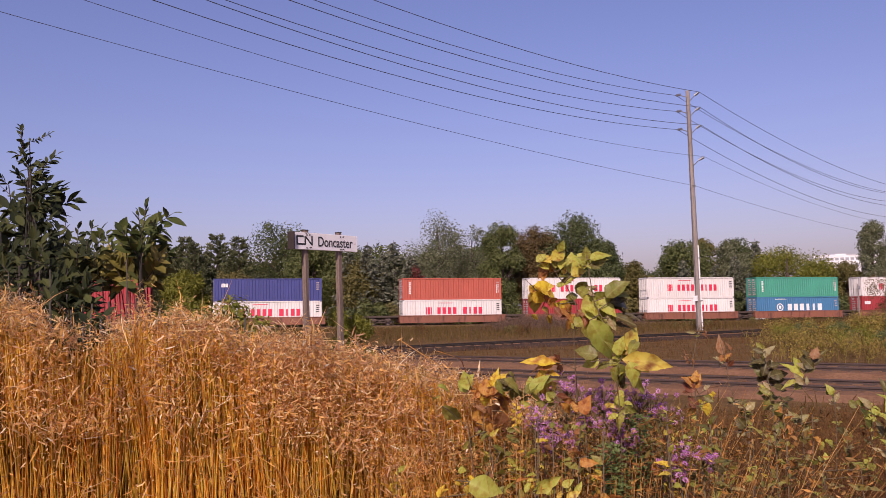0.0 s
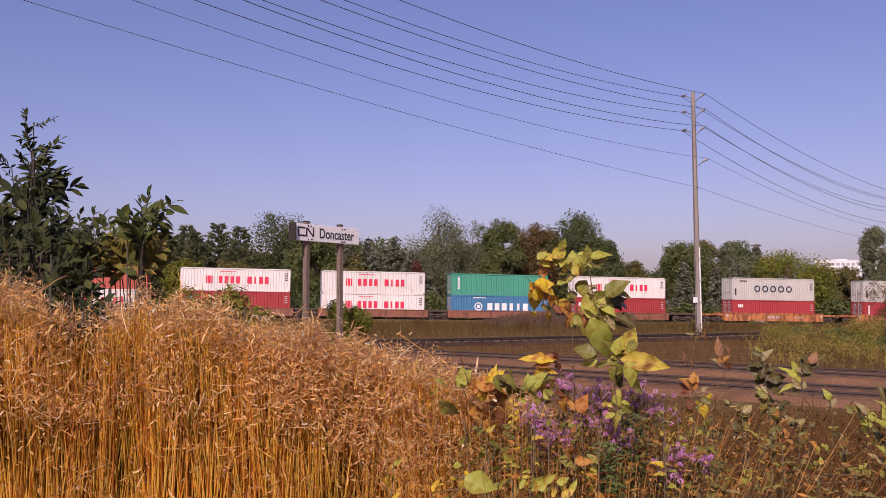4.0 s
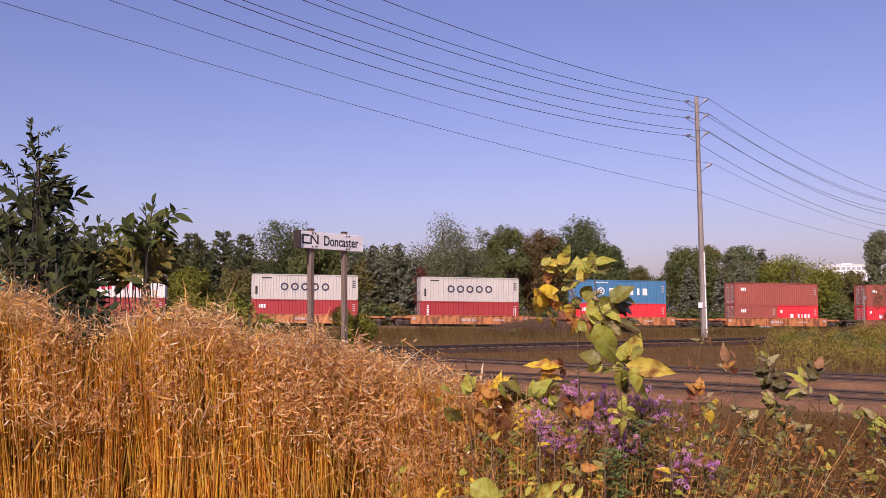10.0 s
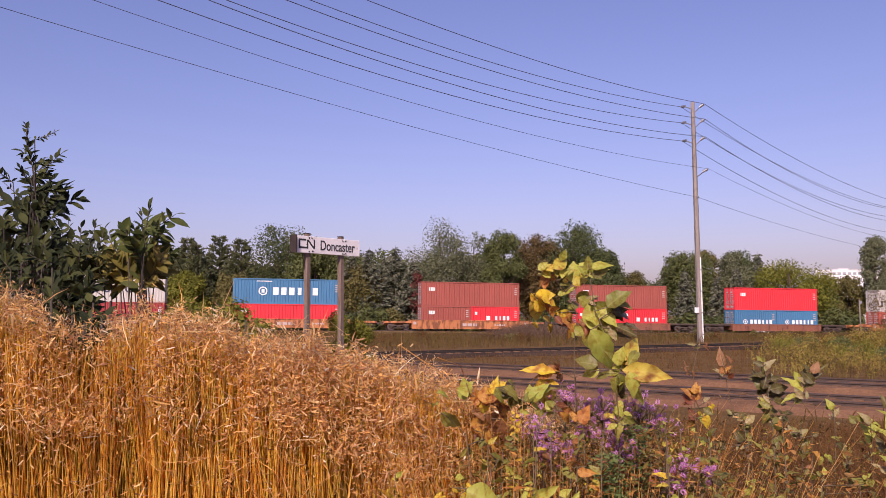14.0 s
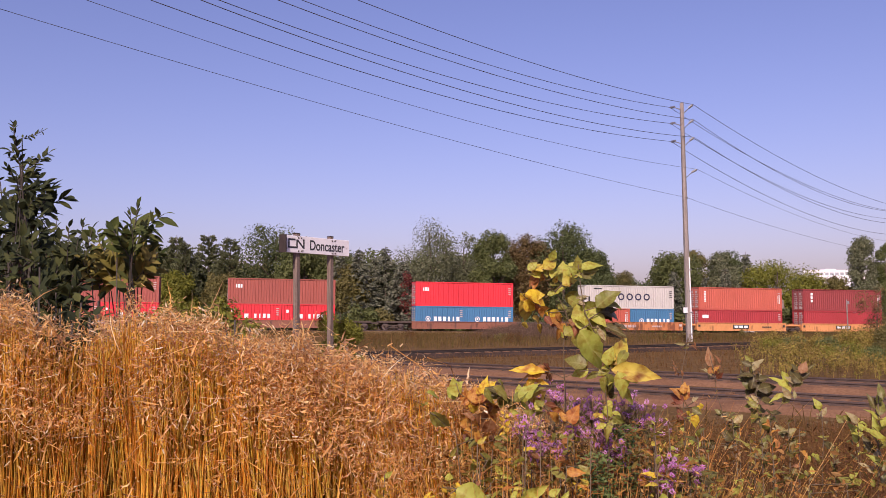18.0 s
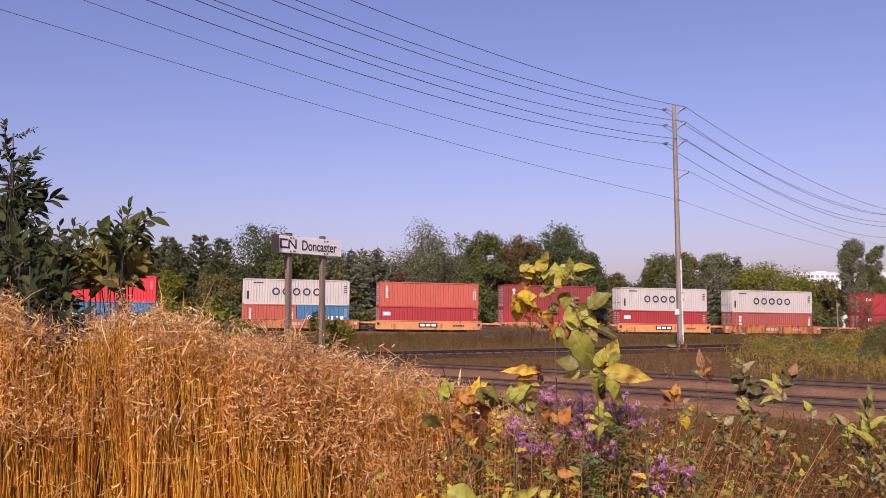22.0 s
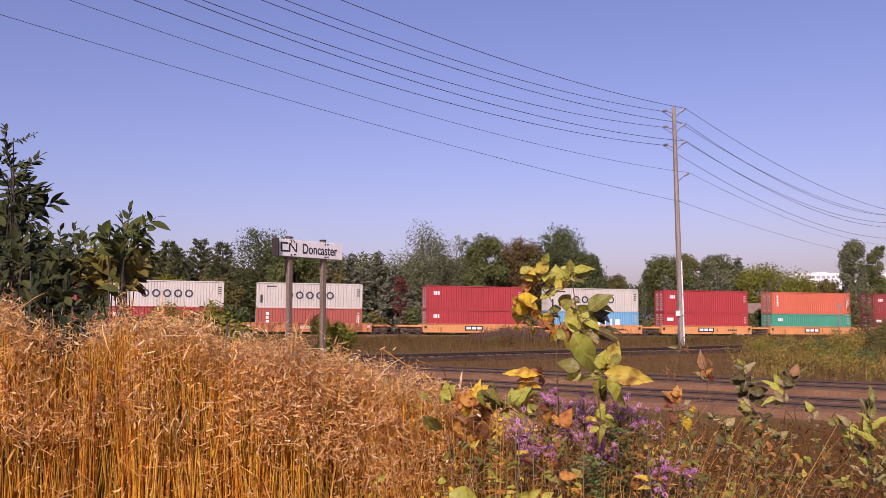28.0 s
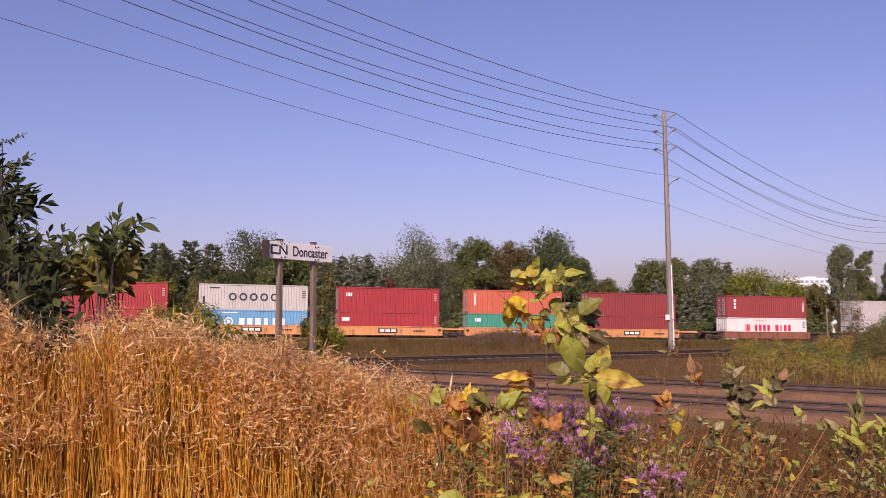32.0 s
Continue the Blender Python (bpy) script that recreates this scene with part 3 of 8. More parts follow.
# near left corner of each load along the line at the clip's start; wagon colour; upper box; lower boxes
STACKS = [
    (-46.75, "rust", (LOW, "dark_red", "plain"), [("dark_red", "plain")]),
    (-27.78, "rust", (LOW, "navy", "corner_mark"), [("white", "red_word")]),
    (-6.02, "rust", (LOW, "orange_red", "white_thin_column"), [("white", "red_word")]),
    (9.65, "rust", (LOW, "white", "red_word"), [("dark_red", "low_mark")]),
    (25.48, "rust", (LOW, "white", "red_word"), [("white", "red_word")]),
    (41.00, "rust", (LOW, "green", "white_thin_column"), [("blue", "white_word")]),
    (56.80, "rust", (LOW, "white", "red_word"), [("dark_red", "low_mark")]),
    (78.42, "orange", (HIGH, "grey", "black_word"), [("dark_red", "corner_mark")]),
    (98.12, "orange", (HIGH, "grey", "black_word"), [("dark_red", "white_thin_column")]),
    (117.70, "orange", (HIGH, "blue", "white_word"), [("red", "corner_mark")]),
    (139.58, "orange", (HIGH, "brown", "corner_mark"), [("brown", "corner_mark"), ("red", "white_small")]),
    (159.22, "rust", (HIGH, "brown", "corner_mark"), [("red", "white_small"), ("red", "white_small")]),
    (181.01, "rust", (HIGH, "red", "corner_mark"), [("blue", "white_word"), ("blue", "white_word")]),
    (202.66, "orange", (HIGH, "grey", "black_word"), [("orange_red", "white_thin_column"), ("blue", "white_word")]),
    (218.43, "yellow", (HIGH, "orange_red", "white_thin_column"), [("dark_red", "low_mark")]),
    (233.89, "yellow", (HIGH, "maroon", "white_column"), [("dark_red", "plain")]),
    (249.45, "yellow", (HIGH, "grey", "black_word"), [("dark_red", "low_mark")]),
    (265.27, "orange", (HIGH, "grey", "black_word"), [("brown", "white_column")]),
    (285.20, "yellow", (HIGH, "dark_red", "corner_mark"), [("dark_red", "corner_mark")]),
    (300.75, "yellow", (HIGH, "grey", "black_word"), [("pale_blue", "white_word")]),
    (316.50, "yellow", (HIGH, "dark_red", "corner_mark"), [("dark_red", "low_mark")]),
    (332.34, "yellow", (HIGH, "orange", "white_thin_column"), [("green", "corner_mark")]),
    (348.17, "yellow", (HIGH, "maroon", "corner_mark"), [("maroon", "low_mark")]),
    (367.86, "rust", (HIGH, "maroon", "white_column"), [("white", "red_word")]),
    (387.50, "rust", (LOW, "grey", "plain"), [("grey", "plain")]),
]
HUE = {"pale_blue": "pale blue", "dark_red": "dark red", "orange_red": "orange-red"}
MARKED = {"plain": "plain", "red_word": "red-lettered", "black_word": "dark-lettered", "white_word": "white-lettered", "white_small": "white-lettered", "white_column": "white-marked",
          "white_thin_column": "white-marked", "corner_mark": "faded", "low_mark": "weathered"}
SPEED, SLOWING = 10.221, -0.00287
TILT = math.degrees(math.atan(TRACK_FALL))
MOVERS, ROLLERS = [], []


def place_on_line(s):
    """The pose on the rails at s metres along the main line."""
    return pose(s * TC - 1.22 * TS, FRONT + s * TS + 1.22 * TC, 0.055 - TRACK_FALL * s, 0, TILT, TRACK_TURN)


def gone(t):
    """How far the train has run at t seconds."""
    return SPEED * t + 0.5 * SLOWING * (t - 16) ** 2


def build_train():
    for i, (s, colour, upper, lower) in enumerate(STACKS):
        mid = s + 6.095
        base = place_on_line(mid)
        gl = s - STACKS[i - 1][0] - 12.19 if i else 7.4
        gr = STACKS[i + 1][0] - s - 12.19 if i + 1 < len(STACKS) else 7.4
        car, wheels = well_car(base, colour, gl / 2, gr / 2, False, True)
        MOVERS.append((car, mid, pose(0, 0, 0)))
        ROLLERS.extend(wheels)
        n = len(lower)
        for j, (col, brand) in enumerate(lower):
            length = 12.19 if n == 1 else 6.06
            x = 0.0 if n == 1 else (-3.065, 3.065)[j]
            lab = "%s %s steel container low in a well wagon" % (MARKED[brand], HUE.get(col, col))
            MOVERS.append((container(base, x, 0.345, length, LOW, col, brand, lab), mid, pose(x, 0, 0.345)))
        h, col, brand = upper
        lab = "%s %s steel container stacked on another container" % (MARKED[brand], HUE.get(col, col))
        MOVERS.append((container(base, 0.0, 0.345 + LOW + 0.006, 12.19, h, col, brand, lab), mid, pose(0, 0, 0.345 + LOW + 0.006)))


build_train()

# ---- pole line ----
POLE_X, POLE_Y, LINE_TURN = 18.66, 63.76, 45.0     # the line heads this far right of +y
LX, LY = math.sin(radians(LINE_TURN)), math.cos(radians(LINE_TURN))
# side, height over the eye at the pole, then slope and curve of the span towards and away from the standpoint
WIRES = (("R", 15.62, 0.0791, 0.0020, -0.1686, 0.00185), ("L", 15.75, 0.0913, 0.00219, -0.185, 0.0021), ("R", 14.46, 0.0946, 0.00219, -0.2014, 0.00278),
         ("L", 14.50, 0.1006, 0.00227, -0.195, 0.0024), ("R", 13.11, 0.1023, 0.00242, -0.1953, 0.00264), ("L", 13.09, 0.0886, 0.00216, -0.1986, 0.00229),
         ("C", 10.67, 0.0519, 0.00163, -0.1485, 0.00175), ("M", 8.60, -0.0163, 0.00066, -0.0922, 0.00091))
SIDE = {"R": 0.95, "L": -1.0, "C": 1.1, "M": 0.2}
NEAR_SPAN, FAR_SPAN = -50.0, 86.0


def wire_rise(w, l):
    return w[2] * l + w[3] * l * l if l < 0 else w[4] * l + w[5] * l * l


def utility_pole(l, label, full=True):
    x, y = POLE_X + LX * l, POLE_Y + LY * l
    gz = ground_z(x, y)
    top_z = EYE + 15.9 + wire_rise(WIRES[1], l)
    h = top_z - gz
    pole = empty("utility_pole", pose(x, y, gz, 0, 0, -LINE_TURN), label, "utility pole", "poles of the line")
    bm = bmesh.new()
    n = 12
    rows = []
    for i in range(n + 1):
        k = i / n
        r = 0.235 - 0.09 * k
        rows.append([bm.verts.new((r * math.cos(math.tau * j / 14), r * math.sin(math.tau * j / 14), -0.3 + (h + 0.3) * k)) for j in range(14)])
    for a, b in zip(rows, rows[1:]):
        for j in range(14):
            f = bm.faces.new((a[j], a[(j + 1) % 14], b[(j + 1) % 14], b[j]))
            f.smooth = True
    bm.faces.new(rows[-1])
    part("shaft", bm, M_POLE, pole)
    for w in WIRES:
        side = w[0]
        z = EYE + w[1] + wire_rise(w, l) - gz
        o = SIDE[side]
        if side in "RLC":
            arm = part("bracket", rod(bmesh.new(), (0.12 * o, 0, z - (0.55 if side != "L" else 0.32)), (0.72 * o, 0, z - (0.12 if side != "L" else 0.02)), 0.035, seg=6), M_STEEL, pole)
            bm = bmesh.new()
            a, b = Vector((0.62 * o, 0, z - (0.17 if side != "L" else 0.03))), Vector((1.0 * o, 0, z - 0.02))
            for k in range(4):
                p = a.lerp(b, k / 4)
                q = a.lerp(b, (k + 0.55) / 4)
                rod(bm, p, q, 0.11, 0.07, seg=10)
            rod(bm, a, b, 0.04, seg=8)
            child_ins = part("insulator", bm, M_CERAMIC, arm)
        else:
            part("clamp", boxes((0.1, 0.24, -0.06, 0.06, z - 0.08, z + 0.08)), M_STEEL, pole)
    if full:
        bm = bmesh.new()
        rod(bm, (0.26, -0.05, -0.2), (0.24, -0.05, 6.35), 0.048, seg=10)
        con = part("conduit", bm, M_PVC, pole, "white plastic riser pipe")
        bm = bmesh.new()
        for z in (0.6, 2.2, 3.8, 5.4):
            box(bm, 0.16, 0.36, -0.14, 0.04, z, z + 0.05)
        part("strap", bm, M_STEEL, con)
        part("meter_box", boxes((-0.2, 0.1, -0.36, -0.22, 2.2, 2.6)), M_PVC, pole, "small pale box")
        part("ground_wire", rod(bmesh.new(), (-0.02, -0.24, 0), (-0.02, -0.16, h - 0.5), 0.015, seg=5), M_WIRE, pole)
    return pole


def build_pole_line():
    utility_pole(0.0, "tall weathered wooden utility pole with a white conduit")
    for l in (NEAR_SPAN, FAR_SPAN):
        utility_pole(l, "weathered wooden utility pole carrying the same wires", False)
    for w in WIRES:
        side, o = w[0], SIDE[w[0]]
        cu = bpy.data.curves.new("overhead_wire", "CURVE")
        cu.dimensions = "3D"
        cu.bevel_depth = 0.018 if side in "RL" else 0.011
        cu.bevel_resolution = 1
        ls = [NEAR_SPAN + 2.5 * k for k in range(21)] + [2.0 + 3.0 * k for k in range(28)] + [FAR_SPAN]
        sp = cu.splines.new("POLY")
        sp.points.add(len(ls) - 1)
        for p, l in zip(sp.points, ls):
            p.co = (POLE_X + LX * l + o * LY, POLE_Y + LY * l - o * LX, EYE + w[1] + wire_rise(w, l), 1)
        cu.materials.append(M_WIRE)
        tagged(new("overhead_wire", cu), "thin dark overhead wire sagging between wooden poles", "wire", "overhead wires")


# ---- station sign ----


def build_sign():
    ax, ay, bx, by = -4.48, 24.5, -2.845, 26.7
    turn = math.degrees(math.atan2(by - ay, bx - ax))
    length, height = math.hypot(bx - ax, by - ay), 0.5
    gz = ground_z(ax, ay)
    sign = empty("station_sign", pose(ax, ay, gz, 0, 0, turn), "faded white wooden station name board on two weathered posts", "sign")
    z0 = 3.845 - gz
    rnd = random.Random(4)
    part("board", box(bmesh.new(), 0, length, -0.03, 0.03, z0, z0 + height, 0.008), M_BOARD, sign)
    part("end_board", box(bmesh.new(), -0.055, -0.004, -0.13, 0.14, z0 - 0.01, z0 + height + 0.01, 0.006), M_DARKWOOD, sign, "dark wooden end board")
    for x in (0.61, 2.03):
        p = part("post", box(bmesh.new(), x - 0.075, x + 0.075, 0.035, 0.185, -0.4, z0 + height + 0.07, 0.012), M_POST, sign)
        part("post_cap", box(bmesh.new(), x - 0.08, x + 0.08, 0.03, 0.19, z0 + height + 0.07, z0 + height + 0.1, 0.01), M_DARKWOOD, p)
        for dx, zz in ((-0.06, 0.05), (0.07, 0.06), (-0.05, 0.43), (0.06, 0.44)):
            part("bolt", rod(bmesh.new(), (x + dx, -0.031, z0 + zz), (x + dx, -0.045, z0 + zz), 0.022, seg=8), M_DARKWOOD, sign)
        # flaked paint round the fixings
        for k in range(5):
            u, w = x + rnd.uniform(-0.12, 0.12), z0 + rnd.choice((0.02, 0.44)) + rnd.uniform(0, 0.04)
            part("flaked_patch", boxes((u, u + rnd.uniform(0.02, 0.05), -0.033, -0.029, w, w + rnd.uniform(0.01, 0.03))), M_DARKWOOD, sign)
    cu = bpy.data.curves.new("lettering", "FONT")
    cu.body, cu.size, cu.extrude, cu.offset = "Doncaster", 0.42, 0.003, 0.005
    cu.materials.append(M_BLACK)
    txt = child("lettering", cu, sign, pose(1.0, -0.034, z0 + 0.115, 90, 0, 0), "black station name lettering")
    txt.scale = (0.845, 1.0, 1.0)
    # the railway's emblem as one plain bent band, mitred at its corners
    band = ((0.43, 0.386), (0.166, 0.386), (0.166, 0.156), (0.49, 0.156), (0.49, 0.37), (0.52, 0.37), (0.745, 0.156), (0.766, 0.156), (0.766, 0.412))
    half_w, left, right = 0.026, [], []
    for i, q in enumerate(band):
        d0 = (Vector(q) - Vector(band[max(i - 1, 0)])).normalized()
        d1 = (Vector(band[min(i + 1, len(band) - 1)]) - Vector(q)).normalized()
        d = (d0 + d1).normalized()
        reach = half_w / max(0.6, d.dot(d1 if i == 0 else d0) if 0 < i < len(band) - 1 else 1.0)
        left.append((q[0] - d.y * reach, q[1] + d.x * reach))
        right.append((q[0] + d.y * reach, q[1] - d.x * reach))
    bm = bmesh.new()
    rows = [[bm.verts.new((u, y, z0 + w)) for (u, w), y in ((l, -0.036), (r, -0.036), (r, -0.031), (l, -0.031))] for l, r in zip(left, right)]
    for p, q in zip(rows, rows[1:]):
        for j in range(4):
            bm.faces.new((p[j], p[(j + 1) % 4], q[(j + 1) % 4], q[j]))
    bm.faces.new(rows[0][::-1])
    bm.faces.new(rows[-1])
    part("emblem", bm, M_BLACK, sign, "black band emblem")


# ---- far buildings and posts ----
M_WHITEWALL = mat("white_cladding", (0.70, 0.70, 0.72), (0.80, 0.80, 0.80), 0.6, 0.3, 4)
M_OLDWALL = mat("greyed_white_boards", (0.42, 0.41, 0.41), (0.56, 0.54, 0.53), 0.8, 0.8, 9, 0.2)
M_GLASS = mat("grey_window_glass", (0.30, 0.31, 0.34), (0.42, 0.43, 0.45), 0.15, 1, 5)
M_ROOF = mat("brown_shingles", (0.16, 0.11, 0.09), (0.24, 0.18, 0.15), 0.9, 2, 12, 0.4)


def build_far_buildings():
    gz = ground_z(214, 452) - 0.4
    bld = empty("office_block", pose(206, 455, gz, 0, 0, 6), "pale long office block far behind the trees", "building")
    h = 23.2 - gz
    part("wall", boxes((-11, 42, 0, 16, 0, h)), M_WHITEWALL, bld)
    part("roof_edge", boxes((-11.2, 42.2, -0.2, 16.2, h, h + 0.5)), M_WHITEWALL, bld)
    part("roof_plant", boxes((4, 10, 4, 9, h + 0.5, h + 1.3)), M_WHITEWALL, bld)
    wmesh = mesh_of("window", [(0, 0, 0), (2.0, 0, 0), (2.0, 0, 1.5), (0, 0, 1.5), (0, 0.08, 0), (2.0, 0.08, 0), (2.0, 0.08, 1.5), (0, 0.08, 1.5)],
                    [(0, 1, 2, 3), (7, 6, 5, 4), (0, 4, 5, 1), (3, 2, 6, 7), (0, 3, 7, 4), (1, 5, 6, 2)], M_GLASS)
    storeys = int(h // 3.4)
    for f in range(storeys):
        for k in range(18):
            child("window", wmesh, bld, pose(-10.2 + 2.9 * k, -0.06, h - 2.4 - 3.4 * f))
    # a small house seen between the wagons: a gabled wing and a lower main wing beside it
    hx, hy = 44.1, 124.0
    gz = ground_z(hx, hy)
    house = empty("house", pose(hx, hy, gz, 0, 0, -18), "small white house with a brown roof under trees", "house")
    wide, deep, eave, ridge = 0.85, 4.4, 2.75 - gz, 3.6 - gz
    bm = bmesh.new()
    vs = [bm.verts.new(p) for p in ((0, 0, 0), (2 * wide, 0, 0), (2 * wide, 0, eave), (wide, 0, ridge), (0, 0, eave), (0, deep, 0), (2 * wide, deep, 0), (2 * wide, deep, eave), (wide, deep, ridge), (0, deep, eave))]
    for f in ((0, 1, 2, 3, 4), (9, 8, 7, 6, 5), (1, 6, 7, 2), (0, 4, 9, 5)):
        bm.faces.new([vs[i] for i in f])
    part("wall", bm, M_OLDWALL, house)
    part("wall", boxes((2 * wide + 0.01, 5.6, 1.2, deep - 0.1, 0, eave - 0.55)), M_POST, house, "brown boarded wall")

    def slab(*a):
        bm = bmesh.new()
        lo = [bm.verts.new(p) for p in a]
        hi = [bm.verts.new((p[0], p[1], p[2] + 0.14)) for p in a]
        bm.faces.new(lo)
        bm.faces.new(hi[::-1])
        for i in range(4):
            bm.faces.new((lo[i], hi[i], hi[(i + 1) % 4], lo[(i + 1) % 4]))
        part("roof", bm, M_ROOF, house)
    for s in (-1, 1):
        out, low = wide + s * (wide + 0.25), ridge + 0.03 - (ridge - eave) / wide * (wide + 0.25)
        slab((wide, -0.3, ridge + 0.03), (out, -0.3, low), (out, deep + 0.3, low), (wide, deep + 0.3, ridge + 0.03))
    slab((2 * wide + 0.3, 0.8, eave - 0.72), (5.9, 0.8, eave - 0.72), (5.9, 2.7, ridge - 0.1), (2 * wide + 0.3, 2.7, ridge - 0.1))
    slab((2 * wide + 0.3, deep + 0.3, eave - 0.72), (2 * wide + 0.3, 2.7, ridge - 0.1), (5.9, 2.7, ridge - 0.1), (5.9, deep + 0.3, eave - 0.72))
    win = part("window", boxes((0.45, 1.25, -0.05, 0.02, 1.2, 2.2)), M_GLASS, house)
    part("window_frame", boxes((0.35, 1.35, -0.07, -0.03, 1.1, 1.2), (0.35, 1.35, -0.07, -0.03, 2.2, 2.3), (0.35, 0.45, -0.07, -0.03, 1.2, 2.2), (1.25, 1.35, -0.07, -0.03, 1.2, 2.2)), M_WHITEWALL, win)
    for i, (x, y, h, w) in enumerate(((45.5, 119.0, 5.3, 3.6), (43.0, 118.8, 5.4, 3.0), (41.0, 119.5, 5.8, 3.0), (48.2, 119.5, 5.6, 4.0))):
        shrub("bush", x, y, h, w, (L_GREEN, L_OLIVE, L_DARK, L_GREEN)[i], ("green", "low olive-green", "dark green", "green")[i] + " bush before the small house", 640 + i, 4200, 0.18, group="bushes behind the train", lumps=18)
    # slim post beside the main line
    x, y = 41.5, 86.5
    gz = ground_z(x, y)
    post = empty("trackside_post", pose(x, y, gz), "slim grey trackside post with a small box", "signal post")
    part("mast", rod(bmesh.new(), (0, 0, -0.2), (0, 0, 3.9), 0.07, 0.06, seg=8), M_POLE, post)
    part("box", box(bmesh.new(), -0.02, 0.24, -0.1, 0.1, 3.45, 3.75, 0.03), M_STEEL, post)


# ---- trees beyond the train ----


def leaf_cloud(name, centres, radii, count, size, material, rnd, flat=0.5, droop=0.0):
    """Many small folded leaf clumps scattered in the shells of the given balls."""
    verts, faces = [], []
    total = sum(r ** 2 for r in radii)
    for c, r in zip(centres, radii):
        for _ in range(int(count * r * r / total)):
            u = Vector((rnd.gauss(0, 1), rnd.gauss(0, 1), rnd.gauss(0, 1))).normalized()
            p = Vector(c) + u * r * (rnd.random() ** 0.4) * rnd.uniform(0.74, 1.04)
            nrm = (u + Vector((rnd.gauss(0, 0.6), rnd.gauss(0, 0.6), rnd.gauss(0, 0.6) + flat))).normalized()
            a = nrm.orthogonal().normalized()
            a.rotate(Matrix.Rotation(rnd.uniform(0, 6.28), 3, nrm))
            a = (a + Vector((0, 0, -droop))).normalized()
            b = nrm.cross(a)
            s = size * rnd.uniform(0.55, 1.3)
            i = len(verts)
            verts += [p - a * s, p - b * s * 0.45 + nrm * s * 0.12, p + a * s, p + b * s * 0.45 + nrm * s * 0.12]
            faces.append((i, i + 1, i + 2))
            faces.append((i, i + 2, i + 3))
    return mesh_of(name, verts, faces, material)


def tube(bm, pts, r0, r1, seg=7):
    rows = []
    for i, p in enumerate(pts):
        d = (Vector(pts[min(i + 1, len(pts) - 1)]) - Vector(pts[max(i - 1, 0)])).normalized()
        a = d.orthogonal().normalized()
        b = d.cross(a)
        r = r0 + (r1 - r0) * i / (len(pts) - 1)
        rows.append([bm.verts.new(Vector(p) + a * r * math.cos(math.tau * j / seg) + b * r * math.sin(math.tau * j / seg)) for j in range(seg)])
    for q, w in zip(rows, rows[1:]):
        for j in range(seg):
            f = bm.faces.new((q[j], q[(j + 1) % seg], w[(j + 1) % seg], w[j]))
            f.smooth = True
    bm.faces.new(rows[-1])


def broad_tree(x, y, h, w, material, label, seed, count=3600, size=0.46, clear=0.10, lumps=34, tall=False, name="tree"):
    rnd = random.Random(seed)
    gz = ground_z(x, y)
    t = empty(name, pose(x, y, gz), label, "tree", "trees beyond the train")
    bm = bmesh.new()
    lean = rnd.uniform(-0.3, 0.3)
    tube(bm, [(0, 0, -0.3), (lean * 0.3, 0, h * 0.25), (lean, 0.2, h * 0.55), (lean * 0.6, 0, h * 0.88)], 0.018 * h + 0.1, 0.04, 9)
    cs, rs = [], []
    mid, half = h * (0.5 + clear * 0.5), h * (0.5 - clear * 0.5)
    for i in range(lumps):
        a, v = rnd.uniform(0, math.tau), rnd.uniform(-0.95, 0.95)
        ring_w = math.sqrt(max(0.05, 1 - v * v)) * (1.0 if not tall else 0.85)
        q = rnd.uniform(0.45, 0.86)
        lump = rnd.uniform(0.17, 0.27) * w
        c = Vector((math.cos(a) * ring_w * q * w / 2, math.sin(a) * ring_w * q * w / 2, mid + v * (half - lump * 0.75)))
        cs.append(c)
        rs.append(lump)
        if i % 3 == 0:
            s = Vector((lean * 0.5, 0, max(h * 0.2, c.z - rnd.uniform(0.15, 0.3) * h)))
            tube(bm, [s, s.lerp(c, 0.5) + Vector((0, 0, 0.3)), c], 0.007 * h, 0.02, 5)
    part("trunk", bm, M_BARK, t)
    # a few stray sprays break the outline
    for i in range(lumps):
        c = rnd.choice(cs)
        u = Vector((rnd.gauss(0, 1), rnd.gauss(0, 1), abs(rnd.gauss(0, 1)))).normalized()
        cs.append(c + u * w * rnd.uniform(0.08, 0.15))
        rs.append(w * rnd.uniform(0.06, 0.10))
    child("crown", leaf_cloud("crown", cs, rs, count, size, material, rnd), t)
    return t


